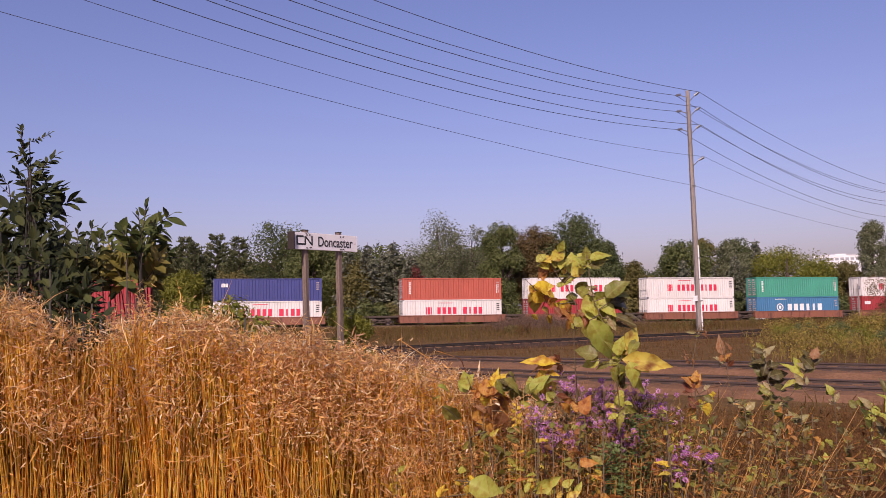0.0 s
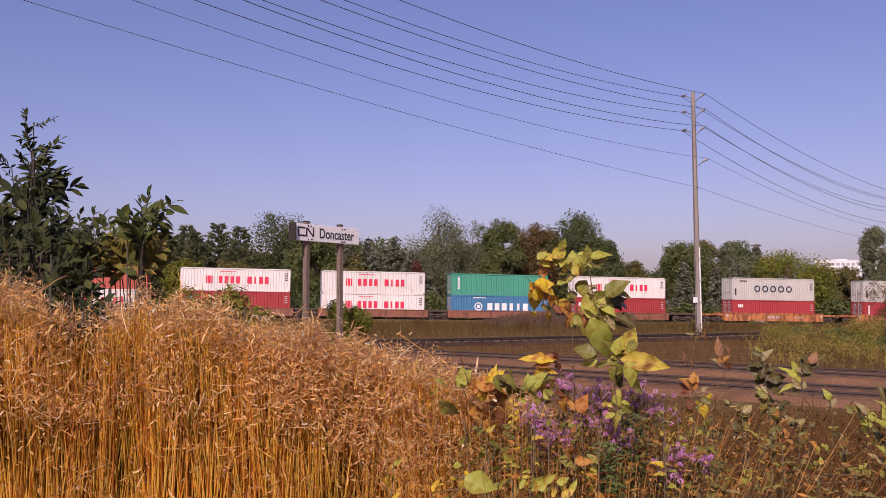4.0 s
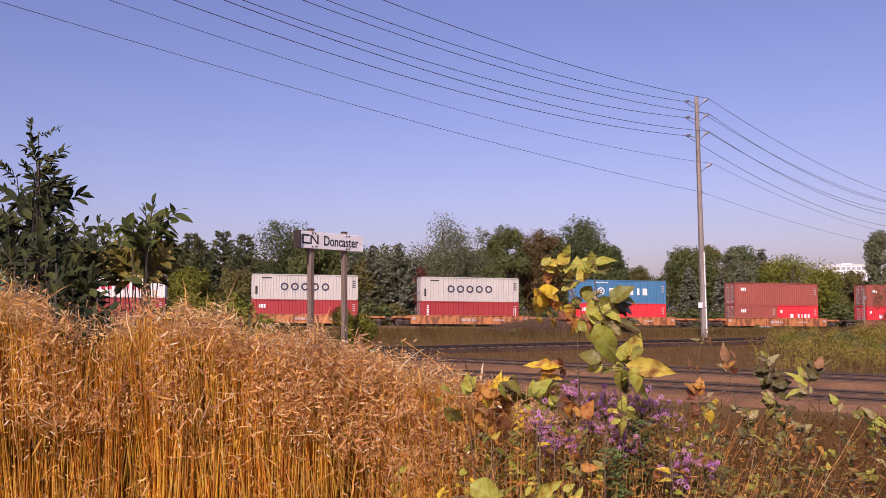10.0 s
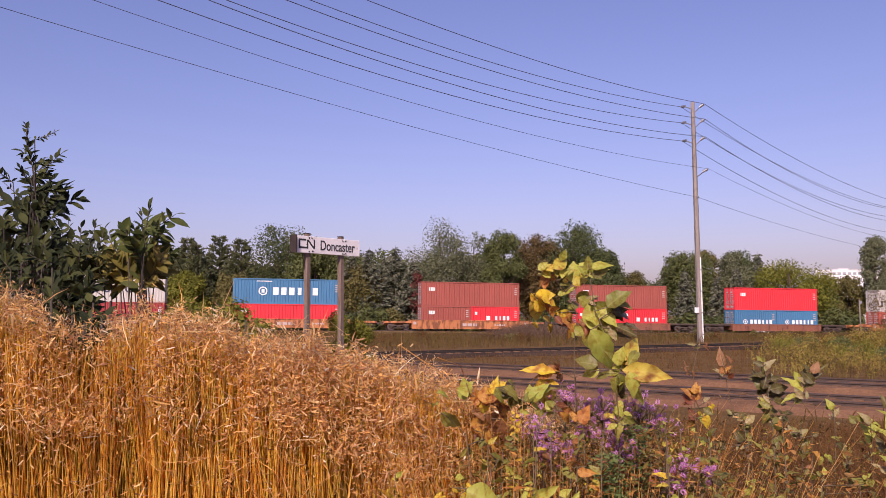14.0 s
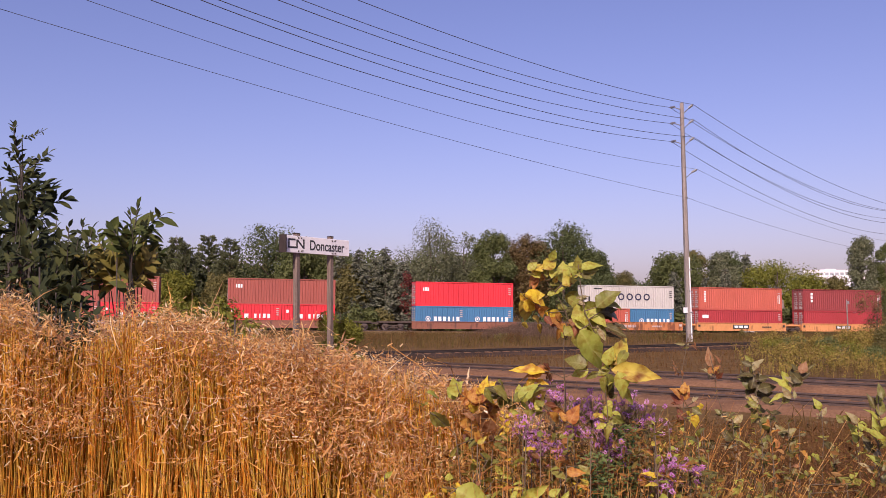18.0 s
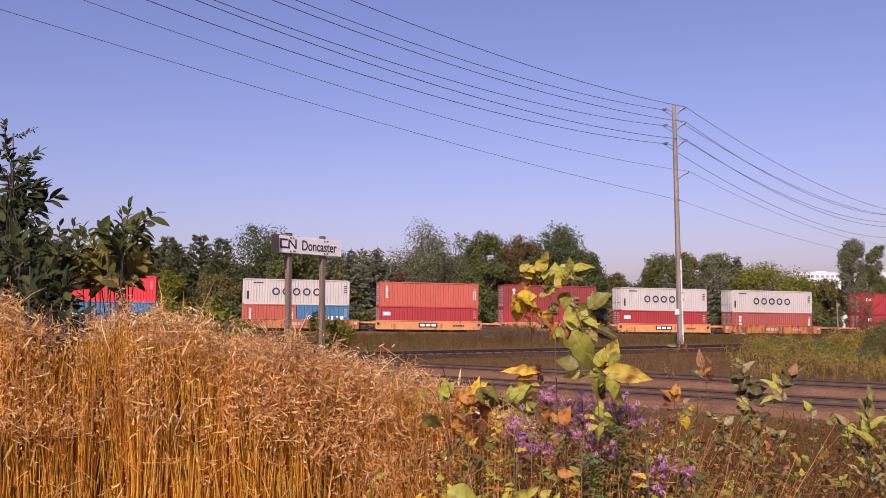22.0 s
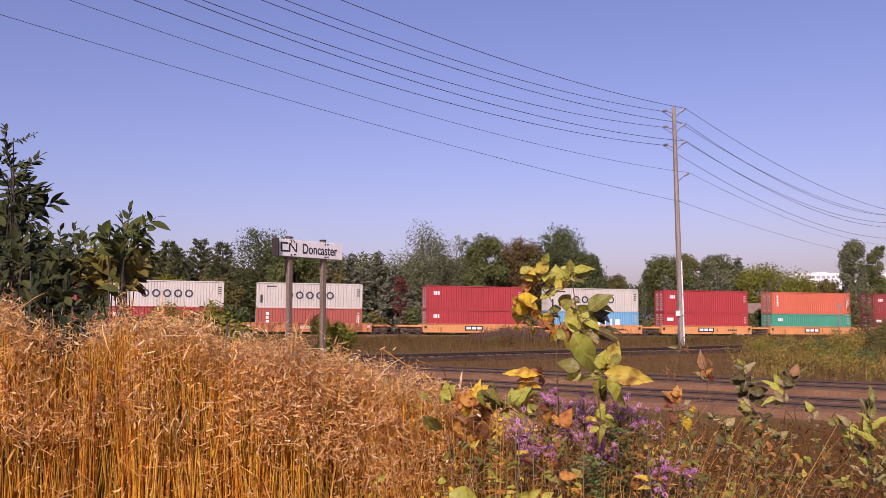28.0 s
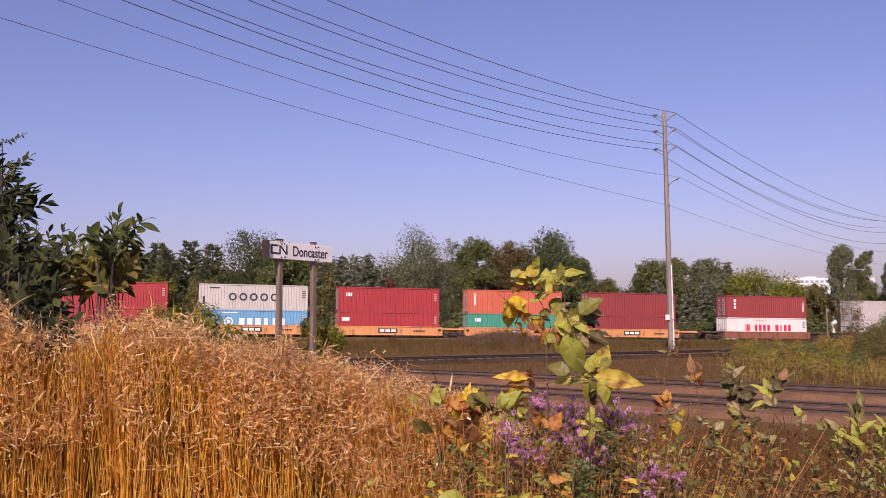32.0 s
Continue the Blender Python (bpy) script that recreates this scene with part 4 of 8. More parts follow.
def conifer(x, y, h, w, material, label, seed, pine=False, size=0.4):
    rnd = random.Random(seed)
    gz = ground_z(x, y)
    t = empty("conifer_tree", pose(x, y, gz), label, "tree", "trees beyond the train")
    bm = bmesh.new()
    tube(bm, [(0, 0, -0.3), (0.05, 0, h * 0.5), (0, 0, h)], 0.016 * h + 0.06, 0.02, 8)
    verts, faces = [], []
    tiers = int(h * (1.6 if pine else 2.2))
    for k in range(tiers):
        f = k / tiers
        z = h * (0.12 + 0.86 * f)
        reach = w / 2 * ((1 - f) ** (0.55 if pine else 0.8)) * rnd.uniform(0.75, 1.1) + 0.15
        for j in range(rnd.randint(7, 9) + 4 * pine):
            if pine and rnd.random() < 0.1:
                continue
            a = rnd.uniform(0, math.tau)
            r = reach * rnd.uniform(0.75, 1.12)
            rise = 0.35 if pine else -0.22
            d = Vector((math.cos(a), math.sin(a), rise)).normalized()
            tip = Vector((0, 0, z)) + d * r
            if k % 2 == 0 and j < 3:
                tube(bm, [(0, 0, z), tip * 0.97 + Vector((0, 0, 0.03 * z))], 0.04, 0.01, 4)
            for q in range(max(5, int(r / size * 6.5))):
                s = rnd.uniform(0.3 if pine else 0.12, 1.0) ** 0.7
                p = Vector((0, 0, z)).lerp(tip, s) + Vector((rnd.gauss(0, 0.13), rnd.gauss(0, 0.13), rnd.gauss(0, 0.1) + (0.0 if pine else 0.15 * s * s)))
                dd = (d + Vector((rnd.gauss(0, 0.55), rnd.gauss(0, 0.55), rnd.gauss(0, 0.3) + (0.5 if pine else -0.2)))).normalized()
                sd = dd.cross(Vector((rnd.gauss(0, 1), rnd.gauss(0, 1), 1))).normalized()
                L = size * rnd.uniform(0.7, 1.4)
                i = len(verts)
                verts += [p - sd * L * 0.2, p + sd * L * 0.2, p + dd * L + sd * 0.03, p + dd * L * 0.5 + sd * L * 0.35]
                faces += [(i, i + 1, i + 2), (i + 1, i + 3, i + 2)]
    part("trunk", bm, M_BARK, t)
    child("crown", mesh_of("crown", verts, faces, material), t)
    return t


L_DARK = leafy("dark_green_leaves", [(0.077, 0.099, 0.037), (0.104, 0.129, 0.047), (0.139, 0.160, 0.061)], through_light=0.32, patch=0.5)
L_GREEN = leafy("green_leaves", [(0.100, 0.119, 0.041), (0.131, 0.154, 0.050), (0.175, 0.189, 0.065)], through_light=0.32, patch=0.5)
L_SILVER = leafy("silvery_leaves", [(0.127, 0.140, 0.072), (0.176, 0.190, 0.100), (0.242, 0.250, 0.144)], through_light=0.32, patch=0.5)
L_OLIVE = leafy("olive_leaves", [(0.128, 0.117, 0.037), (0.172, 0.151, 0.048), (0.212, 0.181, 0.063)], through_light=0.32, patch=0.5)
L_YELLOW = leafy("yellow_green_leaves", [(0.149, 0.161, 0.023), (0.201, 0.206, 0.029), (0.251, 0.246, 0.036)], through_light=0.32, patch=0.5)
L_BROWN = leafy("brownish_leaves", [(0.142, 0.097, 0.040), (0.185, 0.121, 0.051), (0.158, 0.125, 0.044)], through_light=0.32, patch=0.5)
L_RED = leafy("red_autumn_leaves", [(0.13, 0.03, 0.03), (0.22, 0.05, 0.04), (0.12, 0.07, 0.04)])
L_PINE = leafy("pine_needles", [(0.079, 0.093, 0.042), (0.113, 0.126, 0.058), (0.171, 0.176, 0.085)], through_light=0.1, patch=1.0)
L_SPRUCE = leafy("blue_spruce_needles", [(0.100, 0.111, 0.073), (0.141, 0.150, 0.101), (0.224, 0.223, 0.154)], through_light=0.1, patch=1.0)


def build_far_trees():
    for x, top, w, d in ((-41.8, 15.0, 9, 135), (-37.2, 15.4, 9.5, 137), (-33.0, 14.6, 8.5, 134), (-46.0, 14.0, 9, 136), (-39.5, 13.6, 8, 132)):
        conifer(x, d, top - ground_z(x, d), w, L_PINE, "dark ragged pine beyond the railway", int(x * 7), True, 0.3)
    spec = [(-26.5, 138, 16.6, 11.5, L_DARK, "large round dark green tree"), (-21.0, 133, 13.5, 7, L_GREEN, "green leafy tree"), (-17.2, 136, 12.6, 7.5, L_GREEN, "green leafy tree"),
            (-14.0, 131, 9.5, 6, L_OLIVE, "low olive-green tree"), (-1.6, 136, 16.7, 10.5, L_SILVER, "tall silvery-green tree"), (4.2, 139, 14.3, 7.5, L_SILVER, "silvery-green tree"),
            (8.3, 132, 14.6, 6.2, L_GREEN, "light green tree"), (14.0, 137, 14.6, 7.5, L_BROWN, "browning tree"), (20.2, 138, 16.5, 10.5, L_DARK, "large round dark green tree"),
            (24.3, 134, 12.0, 5.5, L_DARK, "dark green tree"), (27.5, 150, 9.2, 6, L_DARK, "low dark green tree"), (32.3, 150, 9.0, 6, L_OLIVE, "low olive tree"),
            (38.3, 137, 11.6, 8.2, L_GREEN, "round green tree"), (42.4, 142, 12.0, 5.5, L_OLIVE, "olive-green tree"), (46.6, 140, 11.6, 5.5, L_SILVER, "grey-green tree"),
            (50.0, 146, 12.2, 6, L_DARK, "dark green tree"), (52.5, 131, 9.9, 10.0, L_YELLOW, "round yellow-green tree with dark branches"), (60.5, 140, 7.2, 6, L_GREEN, "low green tree"),
            (64.5, 138, 7.4, 5, L_OLIVE, "low olive-green tree"), (-50, 136, 13.5, 8, L_DARK, "dark green tree"), (-57, 134, 14.0, 9, L_GREEN, "green leafy tree"),
            (-65, 136, 14.0, 9, L_DARK, "dark green tree"), (81, 140, 12.5, 8, L_GREEN, "green leafy tree"), (89, 138, 12.8, 8, L_DARK, "dark green tree"),
            (-32.0, 128, 8.5, 6.0, L_OLIVE, "low yellow-olive tree"), (-39.0, 126, 8.5, 6.0, L_YELLOW, "low yellow-green tree")]
    for i, (x, d, top, w, m, lab) in enumerate(spec):
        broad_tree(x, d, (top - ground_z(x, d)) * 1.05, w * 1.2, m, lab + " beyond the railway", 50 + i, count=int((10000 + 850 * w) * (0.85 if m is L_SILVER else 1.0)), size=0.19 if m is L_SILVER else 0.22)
    rnd = random.Random(17)
    for i in range(26):
        x = -72 + 4.1 * i
        d = rnd.uniform(150, 162)
        top = (12.6 if x < 26 else 8.6) + rnd.uniform(-1.6, 0.8)
        m = rnd.choice((L_DARK, L_GREEN, L_GREEN, L_OLIVE, L_SILVER))
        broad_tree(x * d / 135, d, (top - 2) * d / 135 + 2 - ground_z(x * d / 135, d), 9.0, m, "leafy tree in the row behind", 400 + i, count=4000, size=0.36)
    for x, d, top, w in ((67.4, 135, 14.2, 5.6), (72.6, 138, 13.0, 4.6), (76.2, 135, 12.4, 4.2)):
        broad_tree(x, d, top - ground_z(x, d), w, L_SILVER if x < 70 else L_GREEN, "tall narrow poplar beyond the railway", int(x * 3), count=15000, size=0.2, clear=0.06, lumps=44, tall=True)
    for x, d, top, w in ((-12.2, 130, 12.4, 7.8), (-8.4, 133, 12.9, 8.2), (-5.6, 129, 10.6, 6.8), (-3.4, 127, 7.0, 5.0), (-15.2, 131, 11.4, 7.4), (-10.2, 136, 11.6, 7.5), (36.3, 131, 8.6, 4.0), (44.6, 132, 9.0, 3.6), (48.6, 134, 11.4, 4.4), (40.9, 130, 7.6, 3.4)):
        conifer(x, d, top - ground_z(x, d), w, L_SPRUCE, "blue-green spruce beyond the railway", int(x * 11))
    broad_tree(-4.6, 127, 8.6 - ground_z(-4.6, 127), 2.8, L_RED, "small tree with red autumn leaves", 5, count=1800, size=0.2)


def shrub(name, x, y, h, w, material, label, seed, count, size, category="shrub", group="", depth=None, lumps=9, stems=7):
    rnd = random.Random(seed)
    gz = ground_z(x, y)
    s = empty(name, pose(x, y, gz), label, category, group)
    cs, rs = [], []
    for i in range(lumps):
        a = rnd.uniform(0, math.tau)
        q = math.sqrt(rnd.random()) * 0.8
        zz = rnd.uniform(0.25, 0.85) * h * (1 - 0.45 * q)
        cs.append(Vector((math.cos(a) * q * w / 2, math.sin(a) * q * (depth or w) / 2, zz)))
        rs.append(rnd.uniform(0.14, 0.24) * w)
        if i < stems:
            bm = bmesh.new()
            tube(bm, [(0.05 * cs[-1].x, 0.05 * cs[-1].y, -0.1), cs[-1] * 0.55, cs[-1]], 0.012 * w + 0.008, 0.006, 5)
            part("stem", bm, M_BARK, s)
    child("foliage", leaf_cloud("foliage", cs, rs, count, size, material, rnd), s)
    return s


def build_far_shrubs():
    rnd = random.Random(9)
    for i in range(38):
        s = -66 + i * 4.2 + rnd.uniform(-1, 1)
        n = rnd.uniform(12, 20)
        x, y = s * TC - n * TS, FRONT + s * TS + n * TC
        if abs(x / y - 0.366) < 0.014 and y < 122:
            continue
        m = rnd.choice((L_DARK, L_GREEN, L_GREEN, L_OLIVE, L_DARK))
        shrub("bush", x, y, rnd.uniform(3.2, 5.5), rnd.uniform(5.0, 6.5), m, {L_DARK: "dark green", L_GREEN: "green", L_OLIVE: "olive-green"}[m] + " bush beside the main line", 300 + i, 2200, 0.26, group="bushes behind the train")


build_pole_line()
build_sign()
build_far_buildings()
build_far_trees()
build_far_shrubs()

# ---- middle ground ----
L_WEED = leafy("dry_weed_stalks", [(0.076, 0.027, 0.010), (0.155, 0.065, 0.024), (0.203, 0.094, 0.035), (0.112, 0.045, 0.018), (0.104, 0.059, 0.016), (0.253, 0.128, 0.050)], 0.8, 0.25)
L_FIELD = leafy("faded_field_grass", [(0.078, 0.043, 0.015), (0.132, 0.078, 0.025), (0.101, 0.078, 0.020), (0.178, 0.104, 0.034), (0.078, 0.065, 0.016)], 0.8, 0.2)
L_DULL = leafy("brown_purple_weeds", [(0.085, 0.036, 0.012), (0.143, 0.066, 0.021), (0.122, 0.074, 0.020), (0.193, 0.092, 0.029)], 0.8, 0.2)
L_THICKET = leafy("purple_brown_twigs", [(0.085, 0.050, 0.036), (0.140, 0.085, 0.060), (0.185, 0.120, 0.080), (0.110, 0.075, 0.045)], 0.85, 0.15)
L_GOLD = leafy("goldenrod_weeds", [(0.168, 0.160, 0.029), (0.270, 0.231, 0.042), (0.381, 0.287, 0.059), (0.337, 0.220, 0.075), (0.234, 0.165, 0.050)], 0.8, 0.25)


def blades(name, spots, heights, width, material, rnd, lean=0.25, heads=0.0, label="", category="grass", sprigs=0, sprig=0.0):
    """Loose upright stalks, each a narrow bent strip, with small sprigs on the way up, as one stand."""
    verts, faces = [], []
    for (x, y), h in zip(spots, heights):
        z = ground_z(x, y) - 0.05
        a, l = rnd.uniform(0, 6.28), rnd.gauss(0, lean) * h
        fx, fy = rnd.uniform(0, 6.28), 0
        wx, wy = math.cos(fx) * width / 2, math.sin(fx) * width / 2
        i = len(verts)
        for k, q in ((0, 1.0), (0.5, 0.85), (1.0, 0.25)):
            px, py = x + math.cos(a) * l * k * k, y + math.sin(a) * l * k * k
            verts += [(px - wx * q, py - wy * q, z + h * k), (px + wx * q, py + wy * q, z + h * k)]
        faces += [(i, i + 1, i + 3, i + 2), (i + 2, i + 3, i + 5, i + 4)]
        for _ in range(sprigs):
            k = rnd.uniform(0.35, 1.0)
            p = Vector((x + math.cos(a) * l * k * k, y + math.sin(a) * l * k * k, z + h * k))
            d = Vector((rnd.gauss(0, 1), rnd.gauss(0, 1), rnd.uniform(0.0, 1.2))).normalized() * (sprig or h) * rnd.uniform(0.05, 0.16) * (6 if sprig else 1)
            s = d.cross(Vector((rnd.gauss(0, 1), rnd.gauss(0, 1), rnd.gauss(0, 1)))).normalized() * width * rnd.uniform(0.35, 0.9)
            i = len(verts)
            verts += [p, p + d * 0.5 + s, p + d, p + d * 0.5 - s]
            faces.append((i, i + 1, i + 2, i + 3))
    return tagged(new(name, mesh_of(name, verts, faces, material)), label, category, kind="stuff")


def build_middle():
    rnd = random.Random(21)

    def scatter(n, s0, s1, n0, n1):
        out = []
        for _ in range(n):
            s, q = rnd.uniform(s0, s1), rnd.uniform(n0, n1)
            out.append((s * TC - q * TS, FRONT + s * TS + q * TC))
        return out
    sp = [q for q in scatter(40000, -45, 75, -46, -2.2) if -0.12 < q[0] / q[1] < 0.58]
    sp = [p for p in sp if abs((p[0] - 20.3) * -FS + (p[1] - 51.5) * FC - 0.7) > 1.5]
    blades("dry_grass", sp, [rnd.uniform(0.3, 0.75) for _ in sp], 0.03, L_FIELD, rnd, 0.3, label="dry brown grass between the tracks", sprigs=2)
    sp = scatter(6000, -45, 70, -8.0, -1.9)
    blades("trackside_weeds", sp, [rnd.uniform(0.25, 0.55) for _ in sp], 0.035, L_FIELD, rnd, 0.3, label="brown weeds along the main line ballast", sprigs=6)
    # darker brown thicket in the middle of the strip
    sp = [(rnd.gauss(7.6, 2.9), rnd.gauss(80, 3)) for _ in range(2600)]
    blades("brown_thicket", sp, [rnd.uniform(0.5, 1.75) * (0.6 + 0.6 * abs(noise.noise(Vector((x * 0.9, y * 0.5, 9))))) * math.exp(-((x - 7.6) / 5.0) ** 2) + 0.3 for x, y in sp], 0.026, L_THICKET, rnd, 0.22, label="leafless brown-purple thicket in dry grass", sprigs=14)
    sp = [(rnd.gauss(13.0, 2.6), rnd.gauss(80, 3)) for _ in range(600)]
    blades("brown_thicket", sp, [rnd.uniform(0.6, 1.3) for p in sp], 0.026, L_THICKET, rnd, 0.25, label="thin brown thicket in dry grass", sprigs=8)
    # weeds beyond the near tracks, greener to the right
    sp = []
    while len(sp) < 9000:
        x, y = rnd.uniform(-2, 32), rnd.uniform(24, 52)
        if -x * NS + y * NC > 29.0 and (x - 20.3) * -FS + (y - 51.5) * FC < -1.2:
            sp.append((x, y))
    side = [p[0] / p[1] + rnd.gauss(0, 0.02) > 0.37 for p in sp]
    left = [p for p, r in zip(sp, side) if not r]
    right = [p for p, r in zip(sp, side) if r]
    blades("ditch_weeds", left, [rnd.uniform(0.1, 0.32) for _ in left], 0.018, L_DULL, rnd, 0.3, label="low brown weeds beside the near tracks", sprigs=5)
    bare = [p for p in right if noise.noise(Vector((p[0] * 0.35, p[1] * 0.22, 12))) + rnd.gauss(0, 0.12) > 0.02]
    gone_from = set(bare)
    right = [p for p in right if p not in gone_from]
    blades("dry_weeds", bare, [rnd.uniform(0.25, 0.75) for _ in bare], 0.014, L_FIELD, rnd, 0.3, label="tan and brown dry weeds beside goldenrod", category="weeds", sprigs=8, sprig=0.15)
    blades("goldenrod_patch", right, [rnd.uniform(0.25, 0.6) + 0.55 * max(0.0, noise.noise(Vector((x * 0.5, y * 0.4, 5)))) for x, y in right], 0.018, L_GOLD, rnd, 0.3, label="yellow-green goldenrod and dry weeds", category="weeds", sprigs=10, sprig=0.17)
    for i, (x, y, h, w, m, lab, cnt, size) in enumerate((
            (22.2, 41.5, 2.25, 2.8, L_OLIVE, "dense olive-green bush beside the tracks", 15000, 0.05), (24.4, 42.5, 2.8, 4.0, L_GREEN, "dense green bush beside the tracks", 20000, 0.055),
            (20.4, 42.5, 1.7, 2.6, L_GOLD, "yellow-green low bush beside the tracks", 7000, 0.05), (22.1, 43.2, 4.5, 2.4, L_BROWN, "reddish-brown twiggy bush beside the tracks", 2600, 0.05),
            (-3.25, 27.8, 3.5, 1.8, L_YELLOW, "small round olive-green bush at the foot of the sign", 12000, 0.045),
            (-6.7, 22.0, 3.05, 2.6, L_YELLOW, "yellow-green bush above the dry grass", 11000, 0.05), (-5.5, 21.3, 2.75, 1.9, L_YELLOW, "yellow-green weeds above the dry grass", 6000, 0.05),
            (18.4, 47.0, 1.0, 3.0, L_GOLD, "low goldenrod clump in dry weeds", 5000, 0.045))):
        shrub("bush", x, y, h, w, m, lab, 700 + i, cnt, size, group="trackside bushes", lumps=14)



def build_clumps():
    """Low green and golden clumps on the open strip beyond the near tracks."""
    rnd = random.Random(33)
    for i in range(26):
        y = rnd.uniform(33, 50)
        x = y * rnd.uniform(0.37, 0.53)
        m = rnd.choice((L_YELLOW, L_OLIVE, L_GOLD, L_GOLD, L_GREEN))
        shrub("weed_clump", x, y, rnd.uniform(0.7, 1.3), rnd.uniform(1.2, 2.2), m, "low yellow-green weed clump in dry grass" if m is not L_GREEN else "low green weed clump in dry grass", 900 + i, 1300, 0.045, "weeds", "weed clumps by the tracks", lumps=10)
    for i in range(16):
        y = rnd.uniform(62, 92)
        x = y * rnd.uniform(-0.1, 0.4)
        if along(x, y)[1] < -6:
            shrub("weed_clump", x, y, rnd.uniform(0.6, 1.1), rnd.uniform(1.2, 2.4), rnd.choice((L_OLIVE, L_DULL, L_DULL)), "low brownish weed clump before the main line", 950 + i, 700, 0.06, "weeds", "weed clumps by the tracks", lumps=8)


# ---- plants round the standpoint ----


def at(b, e, d):
    """A place d metres ahead of the standpoint, b to the right and e up for each metre ahead."""
    return Vector((b * d, d, EYE + e * d))


def leaf_points(L, W, curl=0.15, fold=0.25, teeth=0.0, rnd=None, fine=False, coarse=True):
    """A pointed leaf along +x with a folded midrib: its points and faces. fine: more ribs, with a rippled edge."""
    if fine:
        ts = [i / 12 for i in range(13)]
        ws = [math.sin(math.pi * t ** 0.72) ** 0.95 * (1 - 0.15 * t) if 0 < t < 1 else 0.03 for t in ts]
    else:
        ts, ws = ((0, 0.25, 0.6, 1.0), (0.05, 0.85, 0.92, 0.0)) if coarse else ((0, 0.14, 0.34, 0.56, 0.78, 1.0), (0.04, 0.58, 0.96, 0.94, 0.58, 0.0))
    verts, faces = [], []
    roll = rnd.uniform(-0.5, 0.5) if rnd else 0
    for i, (t, w) in enumerate(zip(ts, ws)):
        j = 1 + (rnd.uniform(-teeth, teeth) if rnd else 0)
        j2 = 1 + (rnd.uniform(-teeth, teeth) if rnd else 0)
        z = -curl * L * t * t
        y = roll * L * 0.25 * t * t
        ha, hb = W / 2 * w * j, W / 2 * w * j2
        rip = 0.05 * L * w * math.sin(i * 1.3 + roll * 20) if fine else 0
        verts += [(L * t, y, z), (L * t + 0.03 * L * w, y + ha, z + fold * ha + rip), (L * t + 0.03 * L * w, y - hb, z + fold * hb - rip)]
    for i in range(len(ts) - 1):
        a, b = 3 * i, 3 * i + 3
        faces += [(a, a + 1, b + 1, b), (a + 2, a, b, b + 2)]
    return verts, faces


def leaf_mesh(L, W, material, curl, fold, seed):
    v, f = leaf_points(L, W, curl, fold, 0.06, random.Random(seed), True)
    return mesh_of("leaf", v, f, material, True)


def leaf_turn(direction, face):
    """The turn that lays a leaf's +x along direction and its upper side towards face."""
    d = Vector(direction).normalized()
    n = Vector(face)
    n = (n - d * n.dot(d)).normalized()
    s = n.cross(d)
    return Matrix((d, s, n)).transposed().to_4x4()


L_SAP = {"y": leafy("yellowing_leaf", [(0.462, 0.396, 0.050), (0.605, 0.506, 0.080), (0.550, 0.396, 0.060)], 0.5, 0.35, "object", spots=(0.24, 0.11, 0.04)),
         "b": leafy("bright_yellow_leaf", [(0.70, 0.52, 0.03), (0.62, 0.48, 0.05)], 0.5, 0.35, "object", spots=(0.45, 0.22, 0.04)),
         "g": leafy("yellow_green_leaf", [(0.36, 0.39, 0.060), (0.46, 0.47, 0.085), (0.30, 0.34, 0.058)], 0.5, 0.35, "object"),
         "d": leafy("olive_leaf", [(0.155, 0.165, 0.032), (0.25, 0.25, 0.046), (0.11, 0.108, 0.027), (0.31, 0.29, 0.060)], 0.45, 0.25, "object"),
         "o": leafy("orange_brown_leaf", [(0.425, 0.170, 0.034), (0.493, 0.255, 0.043), (0.306, 0.128, 0.043)], 0.55, 0.3, "object", spots=(0.25, 0.08, 0.03)),
         "p": leafy("pinkish_dry_leaf", [(0.230, 0.096, 0.041), (0.340, 0.184, 0.090), (0.162, 0.064, 0.026)], 0.6, 0.3, "object"),
         "w": leafy("pale_leaf_underside", [(0.297, 0.252, 0.119), (0.378, 0.315, 0.170), (0.234, 0.216, 0.093)], 0.55, 0.25, "object"),
         "k": leafy("dark_leaf", [(0.066, 0.056, 0.019), (0.105, 0.090, 0.028), (0.046, 0.036, 0.015)], 0.5, 0.15, "object"),
         "r": leafy("dark_red_leaf", [(0.20, 0.060, 0.030), (0.13, 0.040, 0.022), (0.28, 0.10, 0.04)], 0.55, 0.25, "object"),
         "m": leafy("milkweed_leaf", [(0.082, 0.080, 0.021), (0.135, 0.128, 0.033), (0.300, 0.255, 0.105), (0.062, 0.050, 0.016), (0.105, 0.125, 0.030), (0.190, 0.172, 0.058)], 0.42, 0.2, "object")}
M_TWIG = mat("brown_stem", (0.075, 0.050, 0.024), (0.143, 0.098, 0.052), 0.7, 10, 60)
LEAF_WIDE = (0.052, 0.06, 0.044, 0.056, 0.04, 0.05)
LEAVES = {k: [leaf_mesh(0.1, w, m, c, f, 31 * i + len(k)) for i, (w, (c, f)) in enumerate(zip(LEAF_WIDE, ((0.15, 0.45), (0.4, 0.3), (-0.2, 0.7), (0.7, 0.45), (0.35, 1.0), (0.9, 0.3))))] for k, m in L_SAP.items()}


def hung_leaf(plant, p, direction, length, kind, rnd, face=(0.1, -0.75, 0.65)):
    n = Vector(face) + Vector((rnd.gauss(0, 0.6), rnd.gauss(0, 0.5), rnd.gauss(0, 0.5)))
    lf = child("leaf", rnd.choice(LEAVES[kind]), plant, Matrix.Translation(p) @ leaf_turn(direction, n))
    lf.scale = (length / 0.132,) * 3
    return lf


